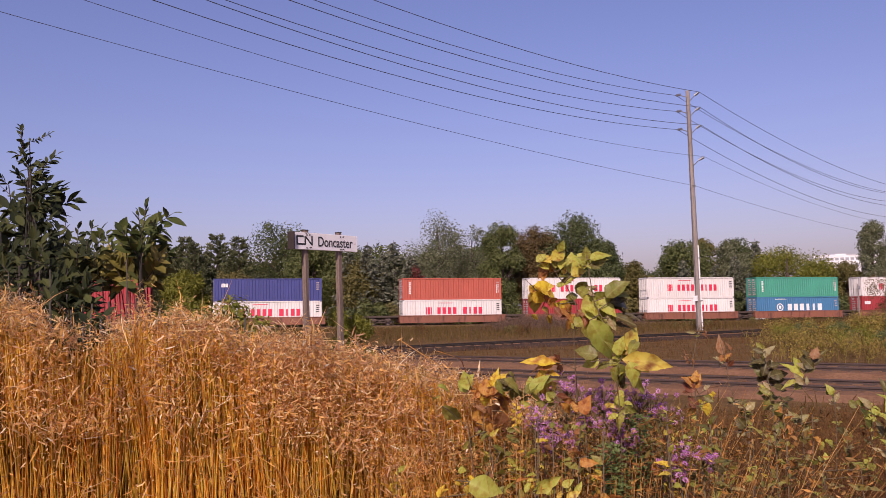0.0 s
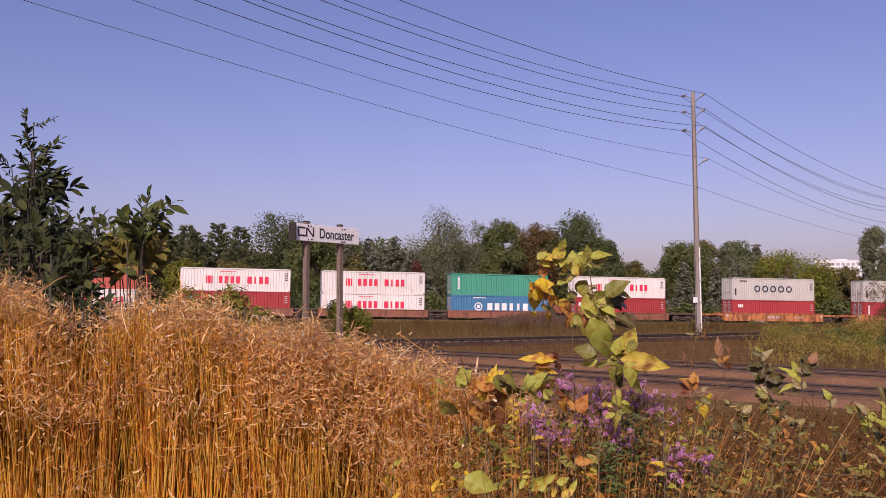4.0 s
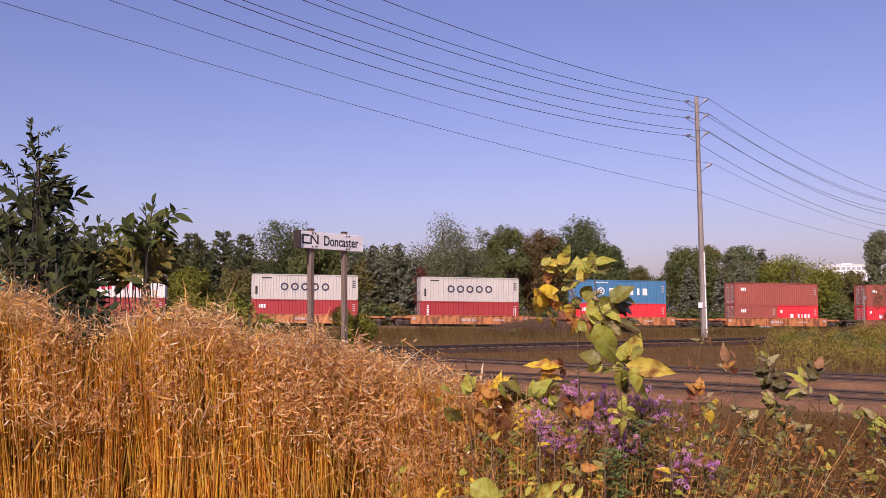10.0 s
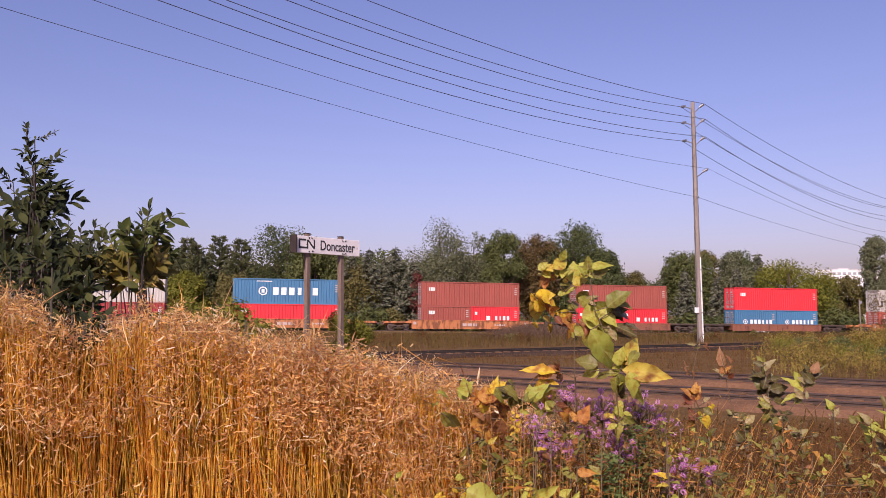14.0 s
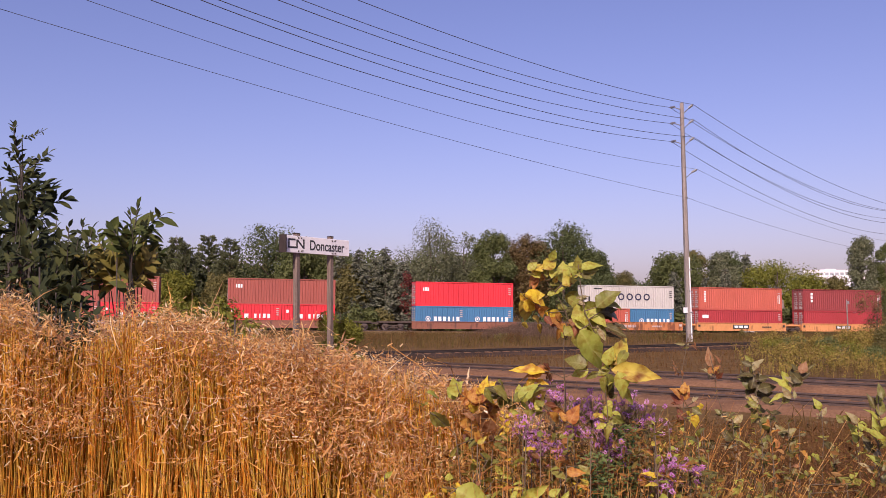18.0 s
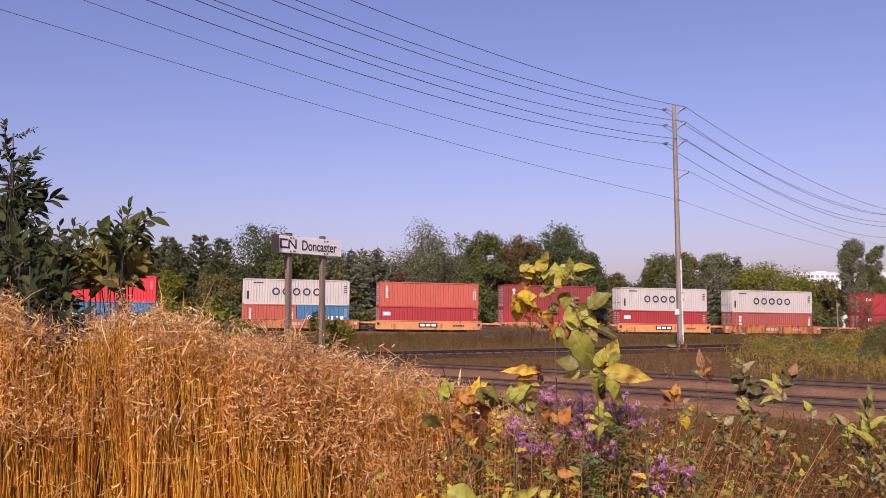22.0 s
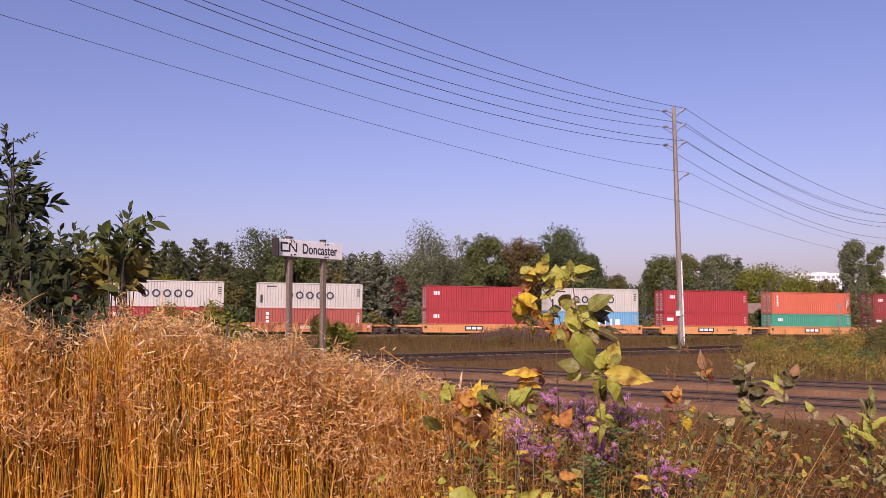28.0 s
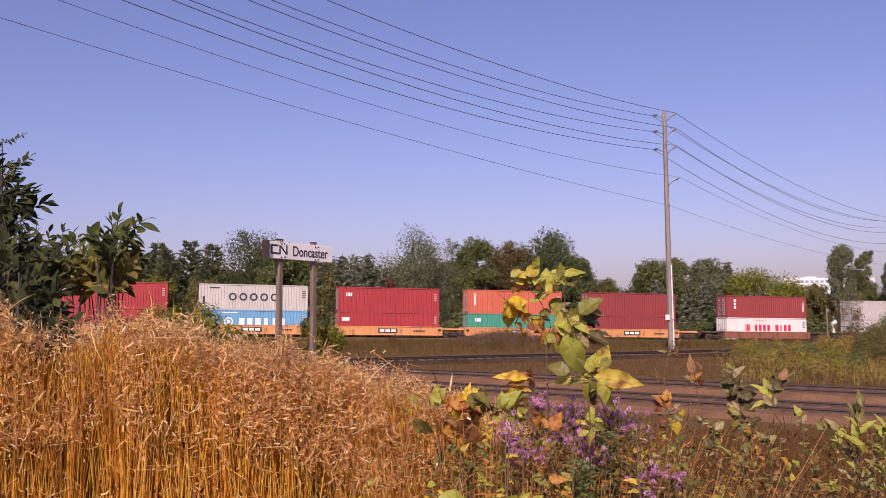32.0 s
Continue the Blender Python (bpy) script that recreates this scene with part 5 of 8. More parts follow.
def stem_part(plant, pts, r0, r1, name="stem"):
    bm = bmesh.new()
    tube(bm, pts, r0, r1, 7)
    return part(name, bm, M_TWIG, plant)


def plant_root(name, p, label, category="plant", group=""):
    g = Vector((p[0], p[1], ground_z(p[0], p[1])))
    return empty(name, Matrix.Translation(g), label, category, group), g


def set_plant(name, d, stems, leaves, label, seed, category, group, crowd=(1, 1, 2, 2)):
    """A plant d metres ahead. stems: points as bearing and rise, the first from the ground up;
    leaves: bearing and rise of the foot, way in degrees, length for each metre ahead, width by length, kind."""
    rnd = random.Random(seed)
    lines = [[at(b, e, d) for b, e in line] for line in stems]
    plant, g = plant_root(name, lines[0][0], label, category, group)
    low = lines[0][0]
    foot = Vector((low.x, low.y, g.z - 0.05))
    lines[0] = [foot, foot.lerp(low, 0.5) + Vector((rnd.uniform(-0.04, 0.04), 0.03, 0))] + lines[0]
    for i, line in enumerate(lines):
        stem_part(plant, [q - g for q in line], 0.0014 if i == 0 else 0.0011, 0.0010 if i == 0 else 0.0008, "stem" if i == 0 else "twig")
    knots = [p.lerp(q, k / 4) for line in lines for p, q in zip(line, line[1:]) for k in range(5)]
    for b, e, way, length, wide, kind in leaves:
        p = at(b, e, d) + Vector((0, rnd.uniform(-0.03, 0.03), 0))
        near = min(knots, key=lambda q: (q - p).length)
        if (near - p).length > 0.008:
            stem_part(plant, [near - g, p - g], 0.0014, 0.001, "leaf_stalk")
        a = radians(way)
        dirn = Vector((math.cos(a), rnd.uniform(-0.4, 0.4), math.sin(a)))
        # the leaf itself, then smaller ones crowded behind it on the same stalk
        for j in range(1 + rnd.choice(crowd) + (category == "sapling")):
            i = rnd.randrange(6)
            off = Vector((rnd.gauss(0, 0.25), rnd.uniform(0.15, 0.6), rnd.gauss(0, 0.25))) * length * d if j else Vector()
            way_j = dirn + Vector((rnd.gauss(0, 0.55), rnd.gauss(0, 0.3), rnd.gauss(0, 0.55))) if j else dirn
            k = (1.0 if category == "sapling" else 0.86) * length * d / 0.1 * (rnd.uniform(0.55, 0.9) * (1 if length < 0.04 else 0.6) if j else 1.08)
            if j and kind == "w":
                k *= 0.9
            kind_j = rnd.choice((kind, kind, {"y": "g", "g": "d", "b": "y", "o": "r", "w": "d", "d": "g"}.get(kind, kind))) if j else kind
            lf = child("leaf", LEAVES[kind_j][i], plant, Matrix.Translation(p - g + off) @ leaf_turn(way_j, (rnd.gauss(-0.15, 0.5), -1, 0.5 + rnd.gauss(0, 0.5))))
            lf.scale = (k, k * min(0.5 if kind == "w" else 0.68, wide) * 0.112 / LEAF_WIDE[i], k)
    return plant


def fine_weed(d, line, label, seed):
    """A stem thickly set with small narrow leaves."""
    rnd = random.Random(seed)
    pts = [at(b, e, d) for b, e in line]
    plant, g = plant_root("fine_leaved_weed", pts[0], label, "weed", "weeds in the foreground")
    foot = Vector((pts[0].x, pts[0].y, g.z - 0.05))
    stem_part(plant, [q - g for q in [foot] + pts], 0.0024, 0.0012)
    verts, faces = [], []
    for i in range(420):
        k = rnd.random() * (len(pts) - 1)
        p = pts[int(k)].lerp(pts[int(k) + 1], k % 1) - g + Vector((rnd.gauss(0, 0.016), rnd.gauss(0, 0.016), 0))
        v, f = leaf_points(rnd.uniform(0.008, 0.018), rnd.uniform(0.003, 0.006), 0.3, 0.2)
        m = Matrix.Translation(p) @ leaf_turn((rnd.gauss(0, 1), rnd.gauss(-0.2, 1), rnd.uniform(-0.3, 0.9)), (rnd.gauss(0, .4), -0.5, 0.8))
        o = len(verts)
        verts += [m @ Vector(w) for w in v]
        faces += [tuple(o + j for j in ff) for ff in f]
    child("foliage", mesh_of("foliage", verts, faces, L_FERN), plant)
    return plant


L_FERN = leafy("feathery_green_leaves", [(0.07, 0.11, 0.03), (0.11, 0.16, 0.045), (0.17, 0.19, 0.06)], 0.6, 0.25)


def whorl_plant(name, b, e_top, d, drop, n, length, kinds, label, seed, up=0.5, lean=0.0, group="weeds in the foreground", category="plant", tip=True):
    """A single stem with leaves turning round it, from its tip down drop metres."""
    rnd = random.Random(seed)
    top = at(b, e_top, d)
    plant, g = plant_root(name, (top.x - lean, top.y), label, category, group)
    t0 = top - g
    base = Vector((0, 0, -0.05))
    mid = base.lerp(t0, 0.55) + Vector((rnd.uniform(-0.05, 0.05), rnd.uniform(-0.03, 0.03), 0))
    milky = kinds[0] == "m"
    n = int(n * (1.9 if milky else 1.6))
    length *= 0.88
    up += 0.15
    stem_part(plant, [base, base.lerp(mid, 0.5) + Vector((rnd.uniform(-0.02, 0.02), 0, 0)), mid, mid.lerp(t0, 0.5) + Vector((rnd.uniform(-0.012, 0.012), 0, 0)), t0], 0.0019, 0.0011)
    ang = rnd.uniform(0, 6.28)
    for i in range(n):
        f = i / max(1, n - 1)
        k = 1 - max(0.0, min(1.0, f + rnd.uniform(-0.06, 0.06))) * min(0.95, drop / max(0.2, t0.z))
        p = mid.lerp(t0, (k - 0.55) / 0.45) if k > 0.55 else base.lerp(mid, k / 0.55)
        ang += 2.4 + rnd.uniform(-0.9, 0.9)
        rise = up * (1.3 - 0.7 * f) + rnd.gauss(0, 0.35)
        kind = rnd.choice(kinds)
        L = length * (0.55 + 0.45 * min(1, f * 3)) * rnd.uniform(0.7, 1.2) * (0.7 if kind == "p" else 1)
        dirn = Vector((math.cos(ang), math.sin(ang), rise))
        hung_leaf(plant, p, dirn, L, kind, rnd, (-0.2, -0.4, 0.9))
    return plant


def build_saplings():
    set_plant("sapling", 1.9, [[(0.1449, -0.1382), (0.1451, -0.0992), (0.1450, -0.0732), (0.1452, -0.0338), (0.1504, -0.0075), (0.1480, 0.0024), (0.1385, 0.0223), (0.1288, 0.0337), (0.1198, 0.0511)],
               [(0.1449, -0.0758), (0.1332, -0.0698), (0.1201, -0.0670)],
               [(0.1480, 0.0024), (0.1281, 0.0006), (0.1033, 0.0181)],
               [(0.1033, 0.0167), (0.0955, 0.0261), (0.0903, 0.0308)],
               [(0.1452, -0.0338), (0.1513, -0.0247), (0.1635, -0.0130)]],
              [(0.1198, 0.0484, -148, 0.0174, 0.79, "o"), (0.1211, 0.0484, 123, 0.0191, 0.72, "y"), (0.1225, 0.0511, 43, 0.0203, 0.67, "y"), (0.1309, 0.0403, 65, 0.0228, 0.45, "g"),
               (0.1461, 0.0362, 81, 0.0242, 0.62, "g"), (0.1433, 0.0336, 13, 0.0171, 0.88, "y"), (0.1338, 0.0217, 49, 0.0166, 0.66, "g"), (0.1401, 0.0058, 24, 0.0190, 0.47, "d"),
               (0.1007, 0.0234, -15, 0.0260, 0.74, "b"), (0.1007, 0.0207, -69, 0.0313, 0.79, "y"), (0.1177, 0.0086, -42, 0.0140, 0.88, "o"), (0.1268, 0.0019, -24, 0.0200, 0.51, "b"),
               (0.1095, -0.0045, -27, 0.0206, 0.73, "y"), (0.1279, -0.0073, -37, 0.0179, 0.54, "o"), (0.1490, -0.0115, -130, 0.0212, 0.39, "o"), (0.1504, -0.0075, -33, 0.0171, 0.52, "p"),
               (0.1447, -0.0259, 36, 0.0223, 0.62, "d"), (0.1622, 0.0453, 118, 0.0137, 0.60, "y")],
              "young sapling with yellowing brown-spotted leaves", 3, "sapling", "saplings in the dry grass")
    set_plant("autumn_shoot", 1.92, [[(0.1447, -0.1447), (0.1457, -0.0993), (0.1456, -0.0745), (0.1562, -0.0706), (0.1635, -0.0681)],
               [(0.1456, -0.0758), (0.1332, -0.0698), (0.1168, -0.0670)]],
              [(0.1214, -0.0677, 175, 0.0383, 0.30, "b"), (0.1280, -0.0678, 169, 0.0294, 0.33, "o"), (0.1313, -0.0691, -95, 0.0124, 0.39, "p"), (0.1168, -0.0696, -164, 0.0159, 0.39, "o"),
               (0.1266, -0.0697, -169, 0.0161, 0.34, "p")],
              "thin shoot with one yellow and orange leaf", 4, "sapling", "saplings in the dry grass")
    set_plant("sapling", 1.8, [[(0.1939, -0.1644), (0.1939, -0.1127), (0.1926, -0.0866), (0.1931, -0.0658), (0.1905, -0.0408), (0.1792, -0.0177), (0.1704, 0.0021), (0.1665, 0.0320), (0.1644, 0.0573)],
               [(0.1931, -0.0671), (0.1793, -0.0656), (0.1635, -0.0681)]],
              [(0.1661, 0.0439, 27, 0.0242, 0.48, "g"), (0.1663, 0.0512, 34, 0.0187, 0.62, "g"), (0.1636, 0.0493, 93, 0.0173, 0.59, "d"), (0.1675, 0.0466, -35, 0.0128, 0.81, "d"),
               (0.1595, 0.0440, 115, 0.0119, 0.81, "g"), (0.1667, 0.0147, 36, 0.0134, 0.46, "w"), (0.1640, 0.0121, -10, 0.0080, 0.60, "w"), (0.1640, 0.0108, -75, 0.0328, 0.56, "g"),
               (0.1720, 0.0120, -45, 0.0282, 0.78, "d"), (0.1837, 0.0066, 43, 0.0307, 0.62, "d"), (0.1889, 0.0006, 7, 0.0372, 0.42, "k"), (0.1768, -0.0065, -53, 0.0299, 0.73, "d"),
               (0.1633, -0.0195, -59, 0.0493, 0.50, "g"), (0.1703, -0.0603, 164, 0.0246, 0.67, "d"), (0.1924, -0.0146, -23, 0.0311, 0.29, "k"), (0.1713, -0.0157, -129, 0.0151, 0.55, "o"),
               (0.1844, -0.0178, -65, 0.0152, 0.36, "w")],
              "young sapling with large green and yellow leaves", 8, "sapling", "saplings in the dry grass")
    set_plant("sapling", 1.76, [[(0.1952, -0.1644), (0.1945, -0.1127), (0.1931, -0.0932), (0.1963, -0.0704)],
               [(0.1635, -0.0681), (0.1826, -0.0657), (0.2056, -0.0659)]],
              [(0.1991, -0.0619, 50, 0.0442, 0.39, "y"), (0.2057, -0.0606, 52, 0.0330, 0.31, "d"), (0.1952, -0.0618, 82, 0.0224, 0.58, "g"), (0.1977, -0.0658, -5, 0.0540, 0.36, "y"),
               (0.2042, -0.0685, -70, 0.0250, 0.99, "g"), (0.2134, -0.0686, -39, 0.0166, 0.83, "d"), (0.1929, -0.0736, -109, 0.0220, 0.47, "d"), (0.1956, -0.0958, 44, 0.0149, 0.73, "k"),
               (0.1927, -0.1088, -59, 0.0136, 0.71, "g"), (0.1858, -0.1230, 4, 0.0196, 0.49, "y"), (0.1974, -0.1289, -144, 0.0164, 0.50, "d"), (0.1989, -0.1192, -40, 0.0152, 0.54, "d")],
              "low leafy shoot with one large folded yellow leaf", 12, "sapling", "saplings in the dry grass")
    set_plant("sapling", 1.95, [[(0.0367, -0.1890), (0.0361, -0.1373), (0.0360, -0.1016), (0.0223, -0.0917), (0.0185, -0.0799)],
               [(0.0358, -0.1113), (0.0512, -0.0919), (0.0541, -0.0802)]],
              [(0.0209, -0.0969, 105, 0.0218, 0.63, "g"), (0.0360, -0.1009, 136, 0.0190, 0.72, "o"), (0.0360, -0.1009, 78, 0.0173, 0.71, "o"), (0.0360, -0.1009, 7, 0.0193, 0.78, "o"),
               (0.0380, -0.0996, -81, 0.0159, 0.86, "b"), (0.0340, -0.0996, -151, 0.0106, 0.97, "o"), (0.0525, -0.0932, 105, 0.0169, 0.61, "b"), (0.0539, -0.0932, 69, 0.0168, 0.53, "b"),
               (0.0558, -0.0985, -54, 0.0097, 0.78, "b"), (0.0575, -0.1102, -58, 0.0170, 0.97, "o"), (0.0404, -0.1153, -27, 0.0233, 0.53, "p"), (0.0270, -0.1359, -19, 0.0289, 0.54, "o"),
               (0.0587, -0.1213, -106, 0.0202, 0.68, "p")],
              "low shoot with orange and yellow autumn leaves", 14, "sapling", "saplings in the dry grass")
    set_plant("sapling", 1.9, [[(0.0920, -0.1636), (0.0914, -0.1248), (0.0969, -0.1105), (0.0749, -0.0954)],
               [(0.0914, -0.1280), (0.1062, -0.1067), (0.1161, -0.1029)]],
              [(0.0606, -0.0842, -28, 0.0251, 0.46, "d"), (0.0682, -0.0986, -32, 0.0199, 0.55, "d"), (0.0932, -0.1014, 62, 0.0235, 0.88, "g"), (0.1036, -0.1028, 27, 0.0254, 0.76, "y"),
               (0.1180, -0.1068, 125, 0.0111, 0.74, "d"), (0.0891, -0.1066, -145, 0.0113, 0.73, "k"), (0.0684, -0.0921, 140, 0.0145, 0.57, "k"), (0.1257, -0.1134, -43, 0.0193, 0.43, "o"),
               (0.0963, -0.1118, -16, 0.0238, 0.29, "d")],
              "low shoot with olive and yellow leaves", 15, "sapling", "saplings in the dry grass")
    set_plant("yellow_weed", 1.85, [[(0.0786, -0.1829), (0.0759, -0.1506), (0.0746, -0.1130)]],
              [(0.0745, -0.1156, 153, 0.0059, 1.05, "b"), (0.0751, -0.1195, 33, 0.0072, 0.86, "b"), (0.0744, -0.1246, 158, 0.0070, 1.08, "b"), (0.0743, -0.1272, 30, 0.0077, 0.98, "b"),
               (0.0736, -0.1311, 180, 0.0072, 1.24, "b"), (0.0735, -0.1350, 40, 0.0079, 1.13, "b"), (0.0728, -0.1389, -166, 0.0054, 1.79, "b"), (0.0742, -0.1376, 10, 0.0066, 1.14, "b"),
               (0.0702, -0.1402, -27, 0.0116, 0.59, "d"), (0.0714, -0.1441, -160, 0.0090, 0.76, "d")],
              "small weed with bunched bright yellow leaves", 16, "plant", "weeds in the foreground")
    set_plant("olive_weed", 1.75, [[(0.0257, -0.2274), (0.0200, -0.1631), (0.0177, -0.1398), (-0.0057, -0.1175)],
               [(0.0259, -0.2146), (0.0460, -0.1826), (0.0560, -0.1666)],
               [(0.0389, -0.2211), (0.0622, -0.1904), (0.0927, -0.1997)]],
              [(-0.0122, -0.1148, -40, 0.0408, 0.44, "d"), (0.0462, -0.1633, -44, 0.0339, 0.45, "d"), (0.0721, -0.1841, 126, 0.0162, 0.64, "g"), (0.0622, -0.1904, -18, 0.0341, 0.20, "y"),
               (0.0214, -0.1566, -127, 0.0176, 0.54, "d"), (0.0399, -0.1471, -136, 0.0138, 0.60, "d")],
              "weed with long drooping olive leaves", 17, "plant", "weeds in the foreground")
    set_plant("broadleaf_weed", 1.6, [[(0.0252, -0.2657), (0.0231, -0.2274), (0.0182, -0.2017)],
               [(0.0967, -0.2661), (0.0941, -0.2278), (0.0911, -0.2150)],
               [(0.1293, -0.2536), (0.1234, -0.2280)]],
              [(0.0170, -0.2004, -24, 0.0412, 0.76, "g"), (0.0130, -0.2004, -58, 0.0196, 0.42, "b"), (0.0104, -0.2029, -56, 0.0139, 0.49, "y"), (0.0013, -0.2003, -45, 0.0091, 0.90, "b"),
               (0.0898, -0.2176, 29, 0.0420, 0.39, "g"), (0.0976, -0.2151, 38, 0.0208, 0.39, "y"), (0.1238, -0.2089, 30, 0.0152, 0.63, "g"), (0.1268, -0.2217, 35, 0.0201, 0.51, "y"),
               (-0.0199, -0.2207, 69, 0.0191, 0.43, "b")],
              "broad-leaved weed with bright green leaves", 41, "plant", "weeds in the foreground")
    set_plant("orange_leaved_weed", 1.82, [[(0.1566, -0.1963), (0.1549, -0.1577), (0.1529, -0.1292)],
               [(0.1627, -0.2155), (0.1659, -0.1867)],
               [(0.1547, -0.1641), (0.1382, -0.1446), (0.1305, -0.1381)]],
              [(0.1503, -0.1305, 71, 0.0260, 0.84, "o"), (0.1451, -0.1252, 113, 0.0127, 0.65, "o"), (0.1621, -0.1848, -69, 0.0206, 0.56, "o"), (0.1657, -0.1963, -116, 0.0185, 0.48, "b"),
               (0.1573, -0.1641, -63, 0.0109, 0.63, "o"), (0.1375, -0.1769, -57, 0.0115, 0.54, "o"), (0.1512, -0.1479, -130, 0.0126, 0.54, "b"), (0.1578, -0.1448, -41, 0.0119, 0.58, "d"),
               (0.1510, -0.1544, 132, 0.0132, 0.62, "d"), (0.1730, -0.1913, -62, 0.0131, 0.52, "o"), (0.1331, -0.1381, -130, 0.0126, 0.65, "d"), (0.1382, -0.1433, 29, 0.0106, 0.71, "d")],
              "weed with one large orange leaf and small ones", 18, "plant", "weeds in the foreground")
    set_plant("rusty_weed", 1.8, [[(0.2078, -0.2286), (0.2054, -0.1966), (0.2026, -0.1773)]],
              [(0.1947, -0.1824, -19, 0.0286, 0.57, "r"), (0.2026, -0.1786, -143, 0.0168, 0.65, "r"), (0.2086, -0.1966, 14, 0.0203, 0.47, "r"), (0.2015, -0.1722, -46, 0.0127, 0.54, "o"),
               (0.2052, -0.2017, -138, 0.0133, 0.67, "o"), (0.2155, -0.1839, 28, 0.0164, 0.42, "k"), (0.2283, -0.1904, -45, 0.0163, 0.59, "o")],
              "weed with dark red-brown leaves", 19, "plant", "weeds in the foreground")
    fine_weed(1.72, [(0.1818, -0.2284), (0.1812, -0.2029), (0.1821, -0.1643)], "feathery dark green weed", 20)
    fine_weed(1.8, [(0.2114, -0.2159), (0.2108, -0.1645), (0.2157, -0.1291)], "feathery green weed under the flowers", 21)
    set_plant("dry_weed", 2.8, [[(0.2845, -0.1393), (0.2834, -0.0939), (0.2829, -0.0679), (0.2897, -0.0392)],
               [(0.2827, -0.0744), (0.2764, -0.0665), (0.2726, -0.0613)]],
              [(0.2904, -0.0379, 179, 0.0144, 0.29, "w"), (0.2943, -0.0392, -20, 0.0097, 0.49, "p"), (0.2904, -0.0392, 26, 0.0059, 0.70, "w"), (0.2739, -0.0626, 58, 0.0077, 0.54, "p"),
               (0.2776, -0.0691, 134, 0.0073, 0.56, "p"), (0.2816, -0.0679, -68, 0.0098, 0.35, "p")],
              "thin stem with curled pinkish leaves", 55, "plant", "weeds in the foreground")
    set_plant("dry_weed", 2.8, [[(0.3395, -0.1655), (0.3295, -0.1203), (0.3225, -0.0943), (0.3207, -0.0715), (0.3162, -0.0499)]],
              [(0.3216, -0.0643, 117, 0.0214, 0.54, "p"), (0.3193, -0.0760, 118, 0.0133, 0.67, "w"), (0.3207, -0.0734, 69, 0.0139, 0.54, "o"), (0.3205, -0.0774, 53, 0.0114, 0.60, "r"),
               (0.3295, -0.1203, 126, 0.0096, 0.86, "m"), (0.3332, -0.1236, 46, 0.0117, 0.76, "k"), (0.3383, -0.1281, 37, 0.0149, 0.69, "m"), (0.3421, -0.1301, -69, 0.0132, 0.93, "m"),
               (0.3347, -0.1190, -147, 0.0095, 0.79, "m"), (0.3401, -0.1494, 130, 0.0194, 0.70, "k"), (0.3442, -0.1450, 109, 0.0110, 0.87, "k"), (0.3333, -0.1590, 34, 0.0112, 0.67, "w"),
               (0.3205, -0.1525, 171, 0.0164, 0.58, "k"), (0.3178, -0.1563, -167, 0.0108, 0.57, "k")],
              "weed with pinkish top leaves and dark lower leaves", 53, "plant", "weeds in the foreground")
    set_plant("red_leaved_weed", 2.6, [[(0.2865, -0.1972), (0.2843, -0.1458), (0.2832, -0.1004), (0.2824, -0.0842)]],
              [(0.2831, -0.1017, 120, 0.0197, 0.70, "o"), (0.2831, -0.1017, 58, 0.0183, 0.75, "o"), (0.2833, -0.0952, 93, 0.0143, 0.67, "o"), (0.2830, -0.1056, 143, 0.0176, 0.66, "r"),
               (0.2973, -0.1058, 64, 0.0130, 0.63, "w"), (0.2850, -0.1251, 127, 0.0146, 0.75, "r"), (0.2969, -0.1187, -100, 0.0171, 0.88, "b"), (0.3011, -0.1110, -30, 0.0103, 0.80, "b"),
               (0.2875, -0.1277, -164, 0.0137, 0.70, "o"), (0.2945, -0.1122, -34, 0.0140, 0.64, "d"), (0.2844, -0.1425, 101, 0.0112, 0.86, "g"), (0.2881, -0.1490, -41, 0.0100, 0.96, "g"),
               (0.2854, -0.1522, -136, 0.0112, 0.74, "d"), (0.2966, -0.1278, 156, 0.0113, 0.79, "g")],
              "weed with red-orange and yellow-green leaves", 56, "plant", "weeds in the foreground")
    set_plant("milkweed", 3.0, [[(0.3648, -0.2169), (0.3745, -0.1658), (0.3701, -0.1142), (0.3675, -0.0621)],
               [(0.3745, -0.1658), (0.3612, -0.1913), (0.3521, -0.2105)]],
              [(0.3665, -0.0699, 57, 0.0201, 0.54, "w"), (0.3642, -0.0634, 158, 0.0139, 0.54, "k"), (0.3669, -0.0595, 124, 0.0111, 0.62, "d"), (0.3663, -0.0752, 155, 0.0156, 0.53, "k"),
               (0.3670, -0.0908, 128, 0.0200, 0.72, "m"), (0.3687, -0.0804, 27, 0.0196, 0.56, "k"), (0.3697, -0.0908, 17, 0.0220, 0.59, "k"), (0.3705, -0.1025, -25, 0.0184, 0.63, "k"),
               (0.3688, -0.0947, 54, 0.0176, 0.55, "k"), (0.3707, -0.0973, 3, 0.0222, 0.52, "k"), (0.3717, -0.1064, 138, 0.0137, 0.45, "w"), (0.3685, -0.0856, -127, 0.0113, 0.85, "k"),
               (0.3689, -0.1116, 151, 0.0162, 0.55, "d"), (0.3700, -0.1167, 9, 0.0159, 0.73, "d"), (0.3759, -0.1323, 48, 0.0224, 0.58, "m"), (0.3699, -0.1180, -136, 0.0130, 0.79, "d")],
              "milkweed with dark and pale broad leaves", 51, "plant", "weeds in the foreground", (2, 2, 3))
